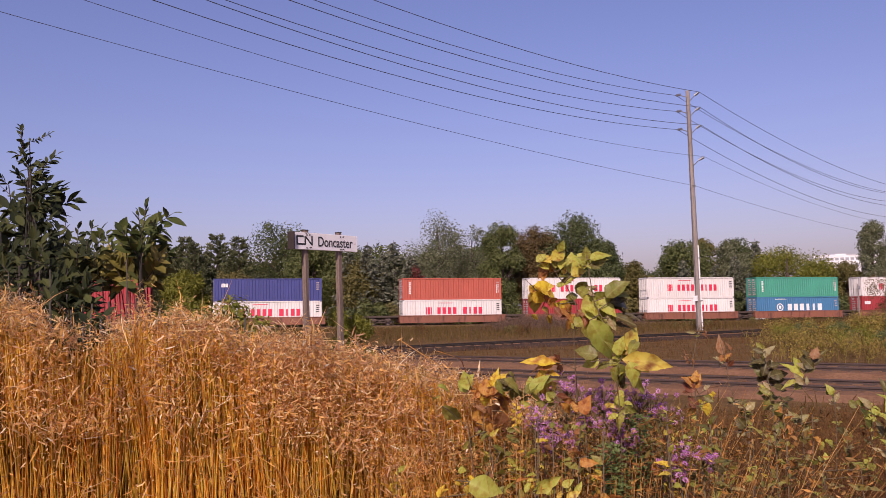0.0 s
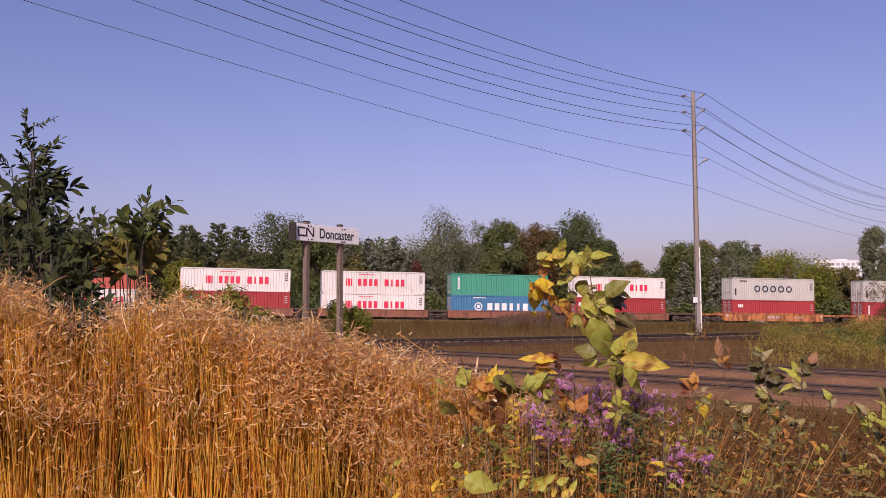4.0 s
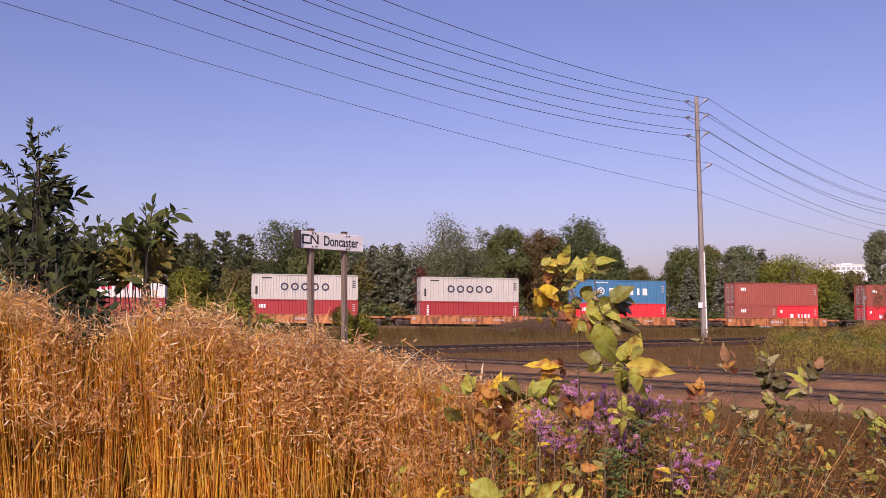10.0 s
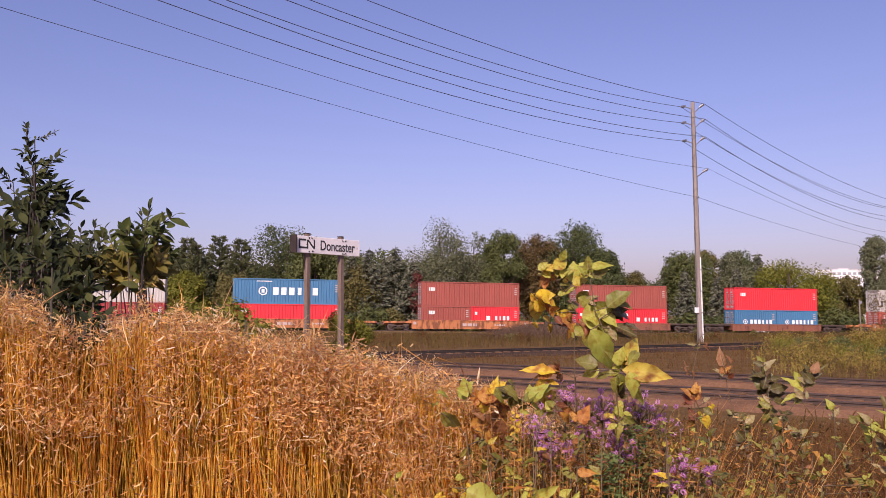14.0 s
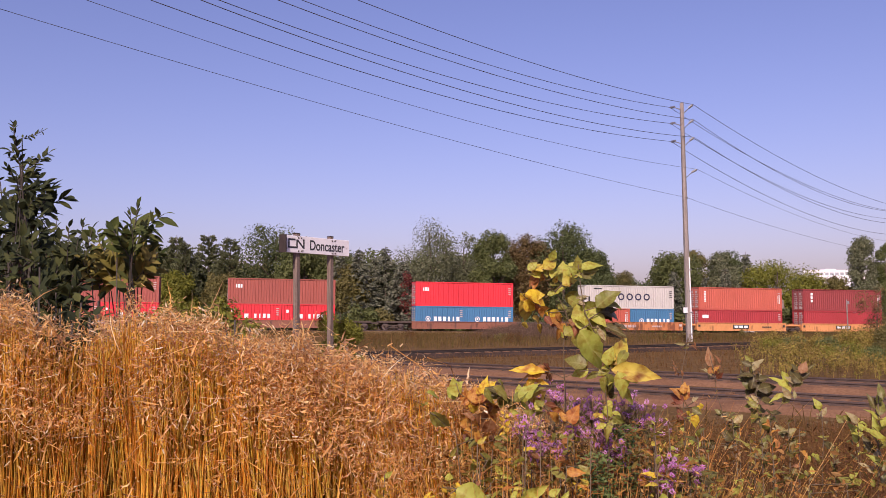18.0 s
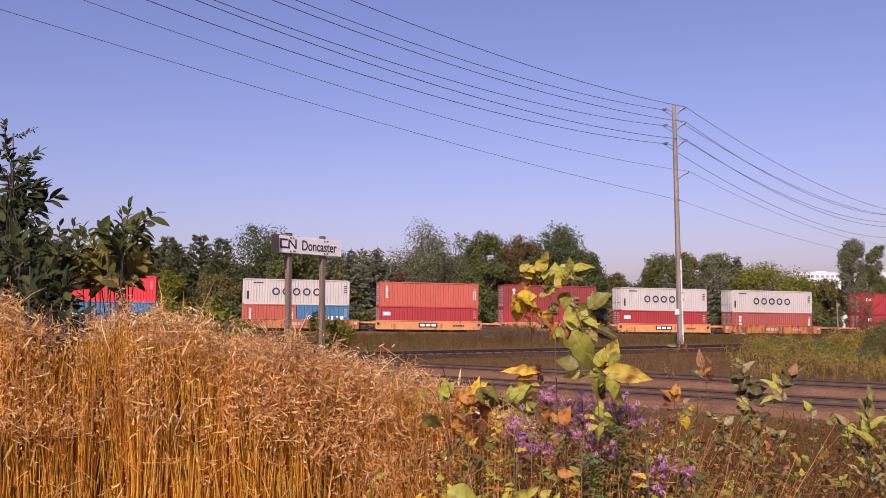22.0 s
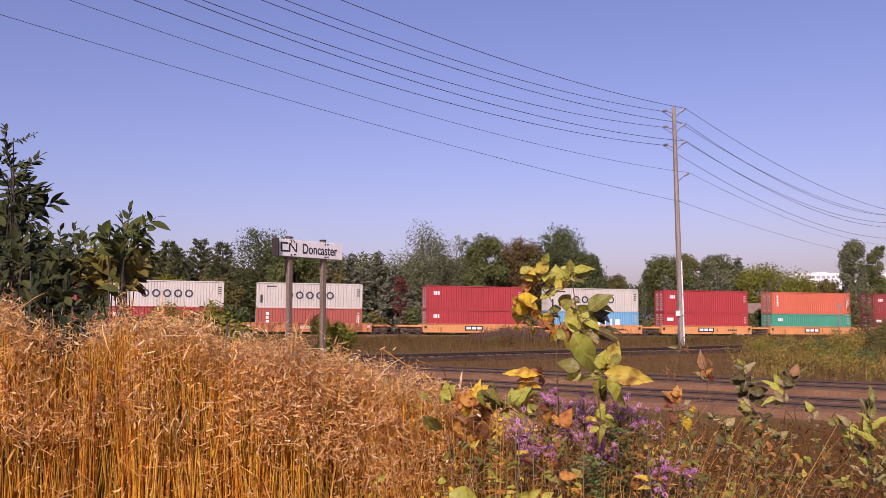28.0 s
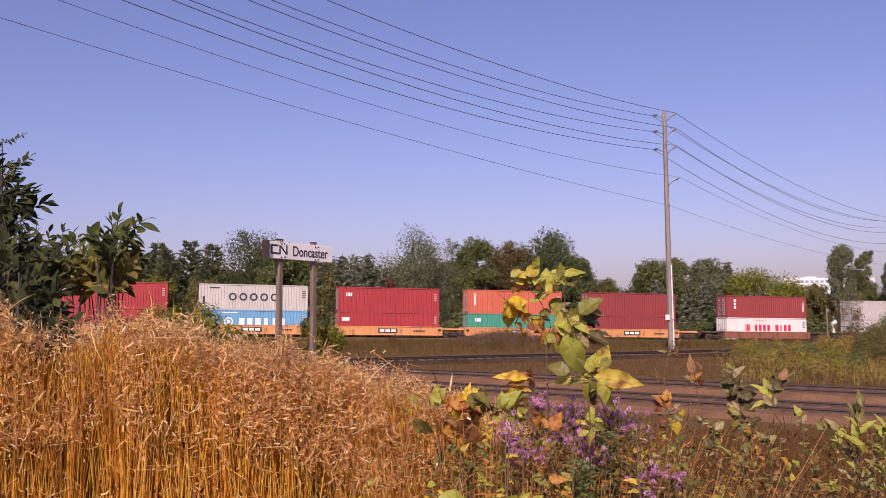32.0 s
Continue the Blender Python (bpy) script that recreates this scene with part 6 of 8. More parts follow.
    set_plant("milkweed", 2.9, [[(0.3700, -0.2170), (0.3758, -0.1658), (0.3798, -0.1304), (0.4037, -0.1028), (0.4182, -0.0821), (0.4233, -0.0692)]],
              [(0.4057, -0.1015, 124, 0.0188, 0.44, "w"), (0.4112, -0.0951, 128, 0.0314, 0.39, "g"), (0.4155, -0.0847, 137, 0.0136, 0.66, "w"), (0.4195, -0.0834, 131, 0.0191, 0.58, "k"),
               (0.4212, -0.0731, 74, 0.0163, 0.67, "p"), (0.4231, -0.0757, 26, 0.0260, 0.24, "k"), (0.4196, -0.0808, 25, 0.0177, 0.43, "k"), (0.4070, -0.1015, -143, 0.0127, 0.65, "d"),
               (0.3893, -0.1208, 19, 0.0154, 0.45, "k"), (0.3811, -0.1304, -147, 0.0127, 0.81, "d"), (0.3866, -0.1240, -27, 0.0143, 0.57, "m")],
              "milkweed with a leaning stem and pinkish top", 52, "plant", "weeds in the foreground", (1, 2, 2))
    set_plant("leafy_weed", 2.8, [[(0.3730, -0.2042), (0.3758, -0.1658), (0.3756, -0.1400)],
               [(0.4028, -0.2044), (0.4056, -0.1660), (0.4041, -0.1403)]],
              [(0.3761, -0.1594, 119, 0.0149, 0.83, "m"), (0.3736, -0.1568, 60, 0.0164, 0.84, "w"), (0.3694, -0.1657, 144, 0.0110, 0.88, "m"), (0.3771, -0.1658, -27, 0.0114, 0.72, "k"),
               (0.3917, -0.1595, 105, 0.0133, 0.67, "o"), (0.3932, -0.1544, -54, 0.0104, 0.66, "p"), (0.3879, -0.1562, -123, 0.0100, 0.61, "o"), (0.4051, -0.1467, 123, 0.0154, 0.80, "m"),
               (0.4052, -0.1454, 39, 0.0140, 0.93, "m"), (0.4060, -0.1564, 26, 0.0132, 0.83, "d"), (0.4033, -0.1596, 165, 0.0106, 0.84, "k"), (0.4069, -0.1660, 11, 0.0120, 0.80, "m"),
               (0.3924, -0.1402, 110, 0.0103, 0.93, "w"), (0.4157, -0.1436, 30, 0.0091, 0.90, "k")],
              "leafy weed with grey-green and dry rusty leaves", 58, "plant", "weeds in the foreground")
    set_plant("leafy_weed", 2.7, [[(0.4421, -0.1919), (0.4453, -0.1471), (0.4441, -0.1161)],
               [(0.4869, -0.1986), (0.4868, -0.1474), (0.4854, -0.1216)]],
              [(0.4451, -0.1238, 53, 0.0136, 0.85, "w"), (0.4442, -0.1148, 117, 0.0131, 0.94, "g"), (0.4425, -0.1225, -19, 0.0082, 0.84, "w"), (0.4837, -0.1306, 134, 0.0180, 0.69, "w"),
               (0.4861, -0.1332, 100, 0.0171, 0.68, "g"), (0.4892, -0.1506, 94, 0.0213, 0.64, "g"), (0.4891, -0.1525, 145, 0.0137, 0.90, "m"), (0.4935, -0.1410, 63, 0.0158, 0.78, "g"),
               (0.4504, -0.1503, 146, 0.0106, 0.91, "d"), (0.4450, -0.1535, -27, 0.0143, 0.62, "k"), (0.4378, -0.1714, -33, 0.0119, 1.21, "d"), (0.4302, -0.1662, -21, 0.0109, 1.13, "g")],
              "leafy weed with pale green leaves", 61, "plant", "weeds in the foreground")
    set_plant("leafy_weed", 2.2, [[(0.3432, -0.2422), (0.3456, -0.2104)],
               [(0.4275, -0.2301), (0.4266, -0.1918)]],
              [(0.3458, -0.2053, -150, 0.0152, 1.17, "g"), (0.3471, -0.2053, 51, 0.0131, 1.05, "g"), (0.3447, -0.2015, 119, 0.0102, 1.07, "g"), (0.3482, -0.2104, -21, 0.0109, 1.00, "m"),
               (0.4253, -0.1905, -122, 0.0105, 1.44, "d"), (0.4280, -0.1893, -52, 0.0098, 1.12, "d"), (0.4267, -0.1880, 72, 0.0095, 1.01, "g"), (0.4740, -0.1986, 21, 0.0142, 1.07, "d"),
               (0.4790, -0.2018, 135, 0.0156, 0.79, "d"), (0.4769, -0.2062, -57, 0.0122, 0.90, "k")],
              "small green weed in brown grass", 66, "plant", "weeds in the foreground")
    set_plant("leafy_weed", 1.95, [[(0.2721, -0.2418), (0.2721, -0.2035), (0.2713, -0.1875)],
               [(0.2932, -0.2292), (0.2956, -0.1973), (0.2989, -0.1749)]],
              [(0.2725, -0.1894, -143, 0.0149, 1.01, "k"), (0.2737, -0.1920, 16, 0.0136, 1.00, "k"), (0.2709, -0.1984, -146, 0.0159, 0.78, "k"), (0.2734, -0.2022, -29, 0.0132, 0.93, "k"),
               (0.2719, -0.2073, -136, 0.0129, 0.85, "d"), (0.2947, -0.1844, 19, 0.0153, 0.63, "k"), (0.2971, -0.1909, -14, 0.0159, 0.56, "k"), (0.2964, -0.1748, 147, 0.0107, 0.77, "d"),
               (0.2942, -0.2011, 161, 0.0122, 0.78, "d"), (0.2700, -0.2086, -44, 0.0112, 0.74, "m"), (0.3092, -0.1974, -39, 0.0122, 0.50, "w"), (0.2640, -0.1906, 142, 0.0104, 0.92, "d")],
              "dark leafy weed below the asters", 64, "plant", "weeds in the foreground")
    set_plant("milkweed", 2.2, [[(0.5057, -0.2162), (0.5119, -0.0938)]],
              [(0.5115, -0.1030, 98, 0.0200, 0.43, "m"), (0.5111, -0.1094, 69, 0.0212, 0.39, "g"), (0.5108, -0.1159, 105, 0.0198, 0.47, "k"), (0.5105, -0.1224, 73, 0.0220, 0.48, "d"),
               (0.5101, -0.1288, 104, 0.0207, 0.40, "g"), (0.5098, -0.1353, 66, 0.0253, 0.38, "g"), (0.5095, -0.1417, 111, 0.0210, 0.41, "g"), (0.5092, -0.1482, 66, 0.0231, 0.39, "m"),
               (0.5088, -0.1546, 113, 0.0254, 0.47, "g"), (0.5085, -0.1610, 48, 0.0238, 0.36, "d"), (0.5082, -0.1674, 124, 0.0234, 0.48, "k"), (0.5078, -0.1738, 50, 0.0228, 0.44, "w"),
               (0.5075, -0.1802, 124, 0.0218, 0.41, "g"), (0.5072, -0.1866, 41, 0.0239, 0.43, "m"), (0.5069, -0.1930, 136, 0.0268, 0.40, "w"), (0.5065, -0.1994, 48, 0.0245, 0.47, "m")],
              "upright milkweed with pale green leaves", 54, "plant", "weeds in the foreground", (0, 0, 1))
    set_plant("milkweed", 2.2, [[(0.5326, -0.2243), (0.5421, -0.1217)]],
              [(0.5416, -0.1309, 102, 0.0174, 0.36, "g"), (0.5411, -0.1360, 66, 0.0214, 0.46, "k"), (0.5405, -0.1412, 110, 0.0170, 0.47, "g"), (0.5400, -0.1463, 62, 0.0194, 0.44, "g"),
               (0.5394, -0.1514, 103, 0.0195, 0.48, "m"), (0.5389, -0.1566, 67, 0.0252, 0.38, "w"), (0.5383, -0.1617, 123, 0.0212, 0.38, "m"), (0.5378, -0.1668, 51, 0.0208, 0.45, "k"),
               (0.5373, -0.1719, 116, 0.0206, 0.37, "w"), (0.5367, -0.1770, 58, 0.0218, 0.42, "m"), (0.5362, -0.1821, 122, 0.0248, 0.39, "w"), (0.5356, -0.1872, 53, 0.0273, 0.44, "g"),
               (0.5351, -0.1923, 134, 0.0259, 0.47, "w"), (0.5346, -0.1974, 47, 0.0232, 0.45, "w"), (0.5340, -0.2025, 126, 0.0202, 0.45, "m"), (0.5335, -0.2076, 39, 0.0237, 0.42, "w")],
              "upright milkweed with grey-green leaves", 75, "plant", "weeds in the foreground", (0, 0, 1))
    whorl_plant("broadleaf_weed", -0.065, -0.185, 1.8, 0.15, 8, 0.06, ["b", "g"], "small yellow-leaved weed in dry stalks", 43, 0.5)
    for b, e, d, drop, n, L, kinds, lab, seed, up in (
            (0.54, -0.13, 2.0, 0.25, 12, 0.08, ["m", "g"], "leafy weed with green leaves", 63, 0.5),
            (0.17, -0.20, 1.65, 0.1, 8, 0.06, ["y", "b", "o"], "yellow and orange weed leaves", 67, 0.3), (0.47, -0.2, 1.9, 0.15, 8, 0.06, ["m", "p"], "weed with dry leaves", 68, 0.3)):
        whorl_plant("leafy_weed", b, e, d, drop, n, L, kinds, lab, seed, up)


def build_small_weeds():
    """Small mixed weeds strewn through the brown grass on the open side."""
    rnd = random.Random(61)
    sets = (["m", "d", "m"], ["d", "o"], ["p", "m"], ["g", "m"], ["o", "p", "y"], ["d", "d", "m"], ["p", "o"])
    names = ("grey-green", "dark and rusty", "dry pinkish", "fresh green", "orange and yellow", "dark green", "rusty dry")
    for i in range(66):
        d = rnd.uniform(1.9, 3.4)
        k = rnd.randrange(7)
        whorl_plant("small_weed", rnd.uniform(0.22, 0.6) if i < 46 else rnd.uniform(0.26, 0.43), rnd.uniform(-0.215, -0.125), d, rnd.uniform(0.1, 0.22), rnd.randint(4, 7), rnd.uniform(0.035, 0.065), sets[k], "small weed with %s leaves" % names[k], 1200 + i, rnd.uniform(0.1, 0.9), rnd.uniform(-0.05, 0.05))


M_STRAWSTEM = mat("brown_green_stem", (0.10, 0.08, 0.035), (0.19, 0.15, 0.06), 0.7, 10, 60)
M_PETAL = leafy("purple_petals", [(0.46, 0.17, 0.46), (0.62, 0.32, 0.62), (0.50, 0.19, 0.47), (0.33, 0.11, 0.33)], 0.5, 0.3, "object")
M_DISC = mat("aster_centre", (0.45, 0.28, 0.03), (0.55, 0.36, 0.05), 0.7)
L_SMALL = leafy("aster_leaves", [(0.10, 0.11, 0.035), (0.17, 0.16, 0.055), (0.25, 0.17, 0.09), (0.33, 0.20, 0.11), (0.16, 0.09, 0.045)], 0.6, 0.3)


def build_asters():
    rnd = random.Random(77)
    meshes = []
    for v in range(3):
        verts, faces = [], []
        n = 15
        for i in range(n):
            a = math.tau * i / n + rnd.uniform(-0.1, 0.1)
            r, w, lift = 0.0135 * rnd.uniform(0.7, 1.1), 0.0019, rnd.uniform(-0.002, 0.006)
            c, s = math.cos(a), math.sin(a)
            k = len(verts)
            verts += [(0.003 * c, 0.003 * s, 0), (r * 0.6 * c - w * s, r * 0.6 * s + w * c, lift * 0.6), (r * c, r * s, lift), (r * 0.6 * c + w * s, r * 0.6 * s - w * c, lift * 0.6)]
            faces.append((k, k + 1, k + 2, k + 3))
        meshes.append(mesh_of("flower", verts, faces, M_PETAL))
    disc_bm = rod(bmesh.new(), (0, 0, 0.0005), (0, 0, 0.003), 0.0038, 0.0025, 8)
    disc = bpy.data.meshes.new("flower_centre")
    disc_bm.to_mesh(disc)
    disc_bm.free()
    disc.materials.append(M_DISC)
    clumps = ((0.099, -0.128, 1.88, 0.030, 26), (0.108, -0.153, 1.86, 0.022, 18), (0.128, -0.154, 1.88, 0.016, 9), (0.132, -0.094, 1.98, 0.022, 13), (0.153, -0.105, 1.98, 0.026, 15),
              (0.176, -0.106, 1.95, 0.026, 16), (0.154, -0.135, 1.9, 0.018, 13), (0.181, -0.128, 1.86, 0.028, 24), (0.190, -0.150, 1.84, 0.026, 26), (0.217, -0.102, 1.92, 0.030, 14),
              (0.230, -0.117, 1.90, 0.028, 11), (0.240, -0.128, 1.9, 0.024, 6), (0.247, -0.183, 1.8, 0.028, 20), (0.262, -0.173, 1.8, 0.020, 10), (0.288, -0.179, 1.9, 0.014, 8))
    for b, e, d, spread, n in clumps:
        p0 = at(b, e, d)
        plant, g = plant_root("aster", p0, "wild aster with clustered purple flowers", "flower", "asters in the weeds")
        c = p0 - g
        bm = bmesh.new()
        tube(bm, [(0, 0, -0.05), (0.01, 0, c.z * 0.5), (0, 0, c.z - spread * 0.7)], 0.0022, 0.0016, 6)
        lv, lf = [], []
        tips = []
        for i in range(int(n * 2.0)):
            q = c + Vector((rnd.gauss(0, spread * 0.72), rnd.gauss(-0.05, spread * 0.6), rnd.gauss(0.0, spread * 0.62)))
            tube(bm, [(0, 0, c.z - spread * rnd.uniform(0.9, 2.2)), q], 0.0011, 0.0007, 4)
            tips.append(q)
        part("stem", bm, M_STRAWSTEM, plant)
        for q in tips:
            nrm = Vector((rnd.gauss(-0.1, 0.8), -0.4 + rnd.gauss(0, 0.6), 0.6 + rnd.gauss(0, 0.5))).normalized()
            fl = child("flower", rnd.choice(meshes), plant, Matrix.Translation(q) @ nrm.to_track_quat("Z", "Y").to_matrix().to_4x4())
            fl.scale = (rnd.uniform(0.40, 0.70),) * 3
            if rnd.random() < 0.2:
                child("flower_centre", disc, fl)
        for i in range(170):
            k = rnd.random()
            p = Vector((rnd.gauss(0, spread * (1.0 + 0.8 * k)), rnd.gauss(0.04, spread), c.z - k * 0.30))
            v, f = leaf_points(rnd.uniform(0.008, 0.024), 0.005, 0.3, 0.2)
            m = Matrix.Translation(p) @ leaf_turn((rnd.gauss(0, 1), rnd.gauss(0, 1), rnd.uniform(-0.2, 0.8)), (rnd.gauss(0, .3), -0.4, 0.9))
            o = len(lv)
            lv += [m @ Vector(w) for w in v]
            lf += [tuple(o + j for j in ff) for ff in f]
        child("foliage", mesh_of("foliage", lv, lf, L_SMALL), plant)


L_SHRUB = leafy("dark_shrub_leaves", [(0.025, 0.033, 0.017), (0.040, 0.050, 0.023), (0.080, 0.089, 0.029), (0.031, 0.040, 0.020)], 0.7, 0.22, gloss=0.1)
L_SHRUB2 = leafy("olive_shrub_leaves", [(0.039, 0.056, 0.017), (0.076, 0.095, 0.024), (0.115, 0.128, 0.041), (0.046, 0.064, 0.017)], 0.7, 0.25, gloss=0.12)

L_SHRUB4 = leafy("yellow_green_sprouts", [(0.12, 0.12, 0.02), (0.24, 0.22, 0.04), (0.17, 0.17, 0.03)], 0.7, 0.3, gloss=0.12)
L_SHRUB3 = leafy("yellow_olive_shrub_leaves", [(0.090, 0.084, 0.022), (0.195, 0.166, 0.038), (0.299, 0.242, 0.065), (0.134, 0.118, 0.032)], 0.7, 0.25, gloss=0.12)


def leafy_branch(verts, faces, a, b, n, L, rnd, pairs=True):
    """Leaves in loose pairs along the twig a-b, pointing outwards and up."""
    d = (b - a).normalized()
    for i in range(n):
        p = a.lerp(b, (i + 0.6) / n)
        for sgn in ((-1, 1) if pairs else (rnd.choice((-1, 1)),)):
            side = d.cross(Vector((rnd.gauss(0, 0.5), -1, rnd.gauss(0, 0.5)))).normalized() * sgn
            w = (d * rnd.uniform(0.4, 0.9) + side * rnd.uniform(0.6, 1.0) + Vector((0, 0, rnd.uniform(-0.1, 0.35)))).normalized()
            ll = L * rnd.uniform(0.7, 1.2)
            v, f = leaf_points(ll, ll * rnd.uniform(0.42, 0.56), rnd.uniform(-0.05, 0.3), 0.3)
            m = Matrix.Translation(p + w * 0.01) @ leaf_turn(w, (rnd.gauss(0, 0.4), -0.35 + rnd.gauss(0, 0.4), 0.9))
            o = len(verts)
            verts += [m @ Vector(q) for q in v]
            faces += [tuple(o + j for j in ff) for ff in f]


def branch_shrub(d, foot, branches, material, label, seed):
    """A shrub drawn branch by branch: bearing and rise of each branch's start and tip, leaf pairs, leaf length for each metre ahead."""
    rnd = random.Random(seed)
    plant, g = plant_root("shrub", at(foot, 0, d), label, "shrub", "shrubs by the standpoint")
    verts, faces = [], []
    for b0, e0, b1, e1, n, size in branches:
        dd = d + rnd.uniform(-0.22, 0.22)
        a, t = at(b0, e0, dd) - g, at(b1, e1, dd + rnd.uniform(-0.12, 0.12)) - g
        low = Vector((rnd.uniform(-0.06, 0.06), rnd.uniform(-0.06, 0.06), -0.05))
        mid = a.lerp(t, 0.5) + Vector((0, 0, -0.06 * (t - a).length))
        bm = bmesh.new()
        tube(bm, [low, low.lerp(a, 0.6) + Vector((rnd.uniform(-0.1, 0.1), rnd.uniform(0, 0.15), 0)), a, mid, t], 0.0035, 0.0014, 5)
        part("stem", bm, M_DARKTWIG, plant)
        L = size * dd * 1.08
        n = int(n * 1.25) + 1
        for i in range(n + 1):
            f = (i + 0.4) / (n + 0.4)
            p = a.lerp(mid, f * 2) if f < 0.5 else mid.lerp(t, min(1.0, f * 2 - 1))
            dr = ((mid - a) if f < 0.5 else (t - mid)).normalized()
            for sgn in ((-1, 1) if i < n else (0,)):
                side = dr.cross(Vector((rnd.gauss(0, 0.3), -1, rnd.gauss(0, 0.3)))).normalized() * sgn
                w = (dr * rnd.uniform(0.3, 1.1) + side * rnd.uniform(0.2, 1.0) + Vector((rnd.gauss(0, 0.25), rnd.uniform(-0.5, 0.5), rnd.uniform(-0.3, 0.3)))).normalized()
                ll = L * rnd.uniform(0.6, 1.25) * (1.05 - 0.25 * f)
                v, fs = leaf_points(ll, ll * rnd.uniform(0.38, 0.52), rnd.uniform(-0.05, 0.3), 0.25, coarse=False)
                m = Matrix.Translation(p) @ leaf_turn(w, (rnd.gauss(0, 0.4), -0.55 + rnd.gauss(0, 0.4), 0.7))
                o = len(verts)
                verts += [m @ Vector(q) for q in v]
                faces += [tuple(o + j for j in ff) for ff in fs]
    child("foliage", mesh_of("foliage", verts, faces, material, True), plant)
    return plant


M_DARKTWIG = mat("dark_twig_bark", (0.035, 0.03, 0.024), (0.07, 0.055, 0.042), 0.8, 10, 60)


def tall_shrub(d, foot, stems, L, material, label, seed, twigs=9, reach=0.2, dens=4, bare=0.5):
    """Several leafy shoots from one foot; stems: bearing and rise of each tip."""
    rnd = random.Random(seed)
    p0 = at(foot, 0, d)
    plant, g = plant_root("shrub", p0, label, "shrub", "shrubs by the standpoint")
    bm, verts, faces = bmesh.new(), [], []
    for b, e in stems:
        tip = at(b, e, d + rnd.uniform(-0.25, 0.3)) - g
        base = Vector((rnd.uniform(-0.08, 0.08), rnd.uniform(-0.08, 0.08), -0.05))
        mid = base.lerp(tip, 0.5) + Vector((rnd.uniform(-0.06, 0.06), 0, 0))
        tube(bm, [base, mid, tip], 0.011, 0.003, 6)
        for k in range(twigs):
            f = bare + (0.98 - bare) * k / twigs
            s = base.lerp(mid, f * 2) if f < 0.5 else mid.lerp(tip, f * 2 - 1)
            a = rnd.uniform(0, math.tau)
            r = reach * (1.25 - f) * rnd.uniform(0.7, 1.3)
            q = s + Vector((math.cos(a) * r, math.sin(a) * r, r * rnd.uniform(0.4, 0.9)))
            tube(bm, [s, q], 0.004, 0.0015, 4)
            leafy_branch(verts, faces, s, q, dens, L, rnd)
        leafy_branch(verts, faces, mid.lerp(tip, 0.7), tip + Vector((0, 0, 0.02)), 5, L, rnd)
    part("stem", bm, M_DARKTWIG, plant)
    child("foliage", mesh_of("foliage", verts, faces, material), plant)
    return plant


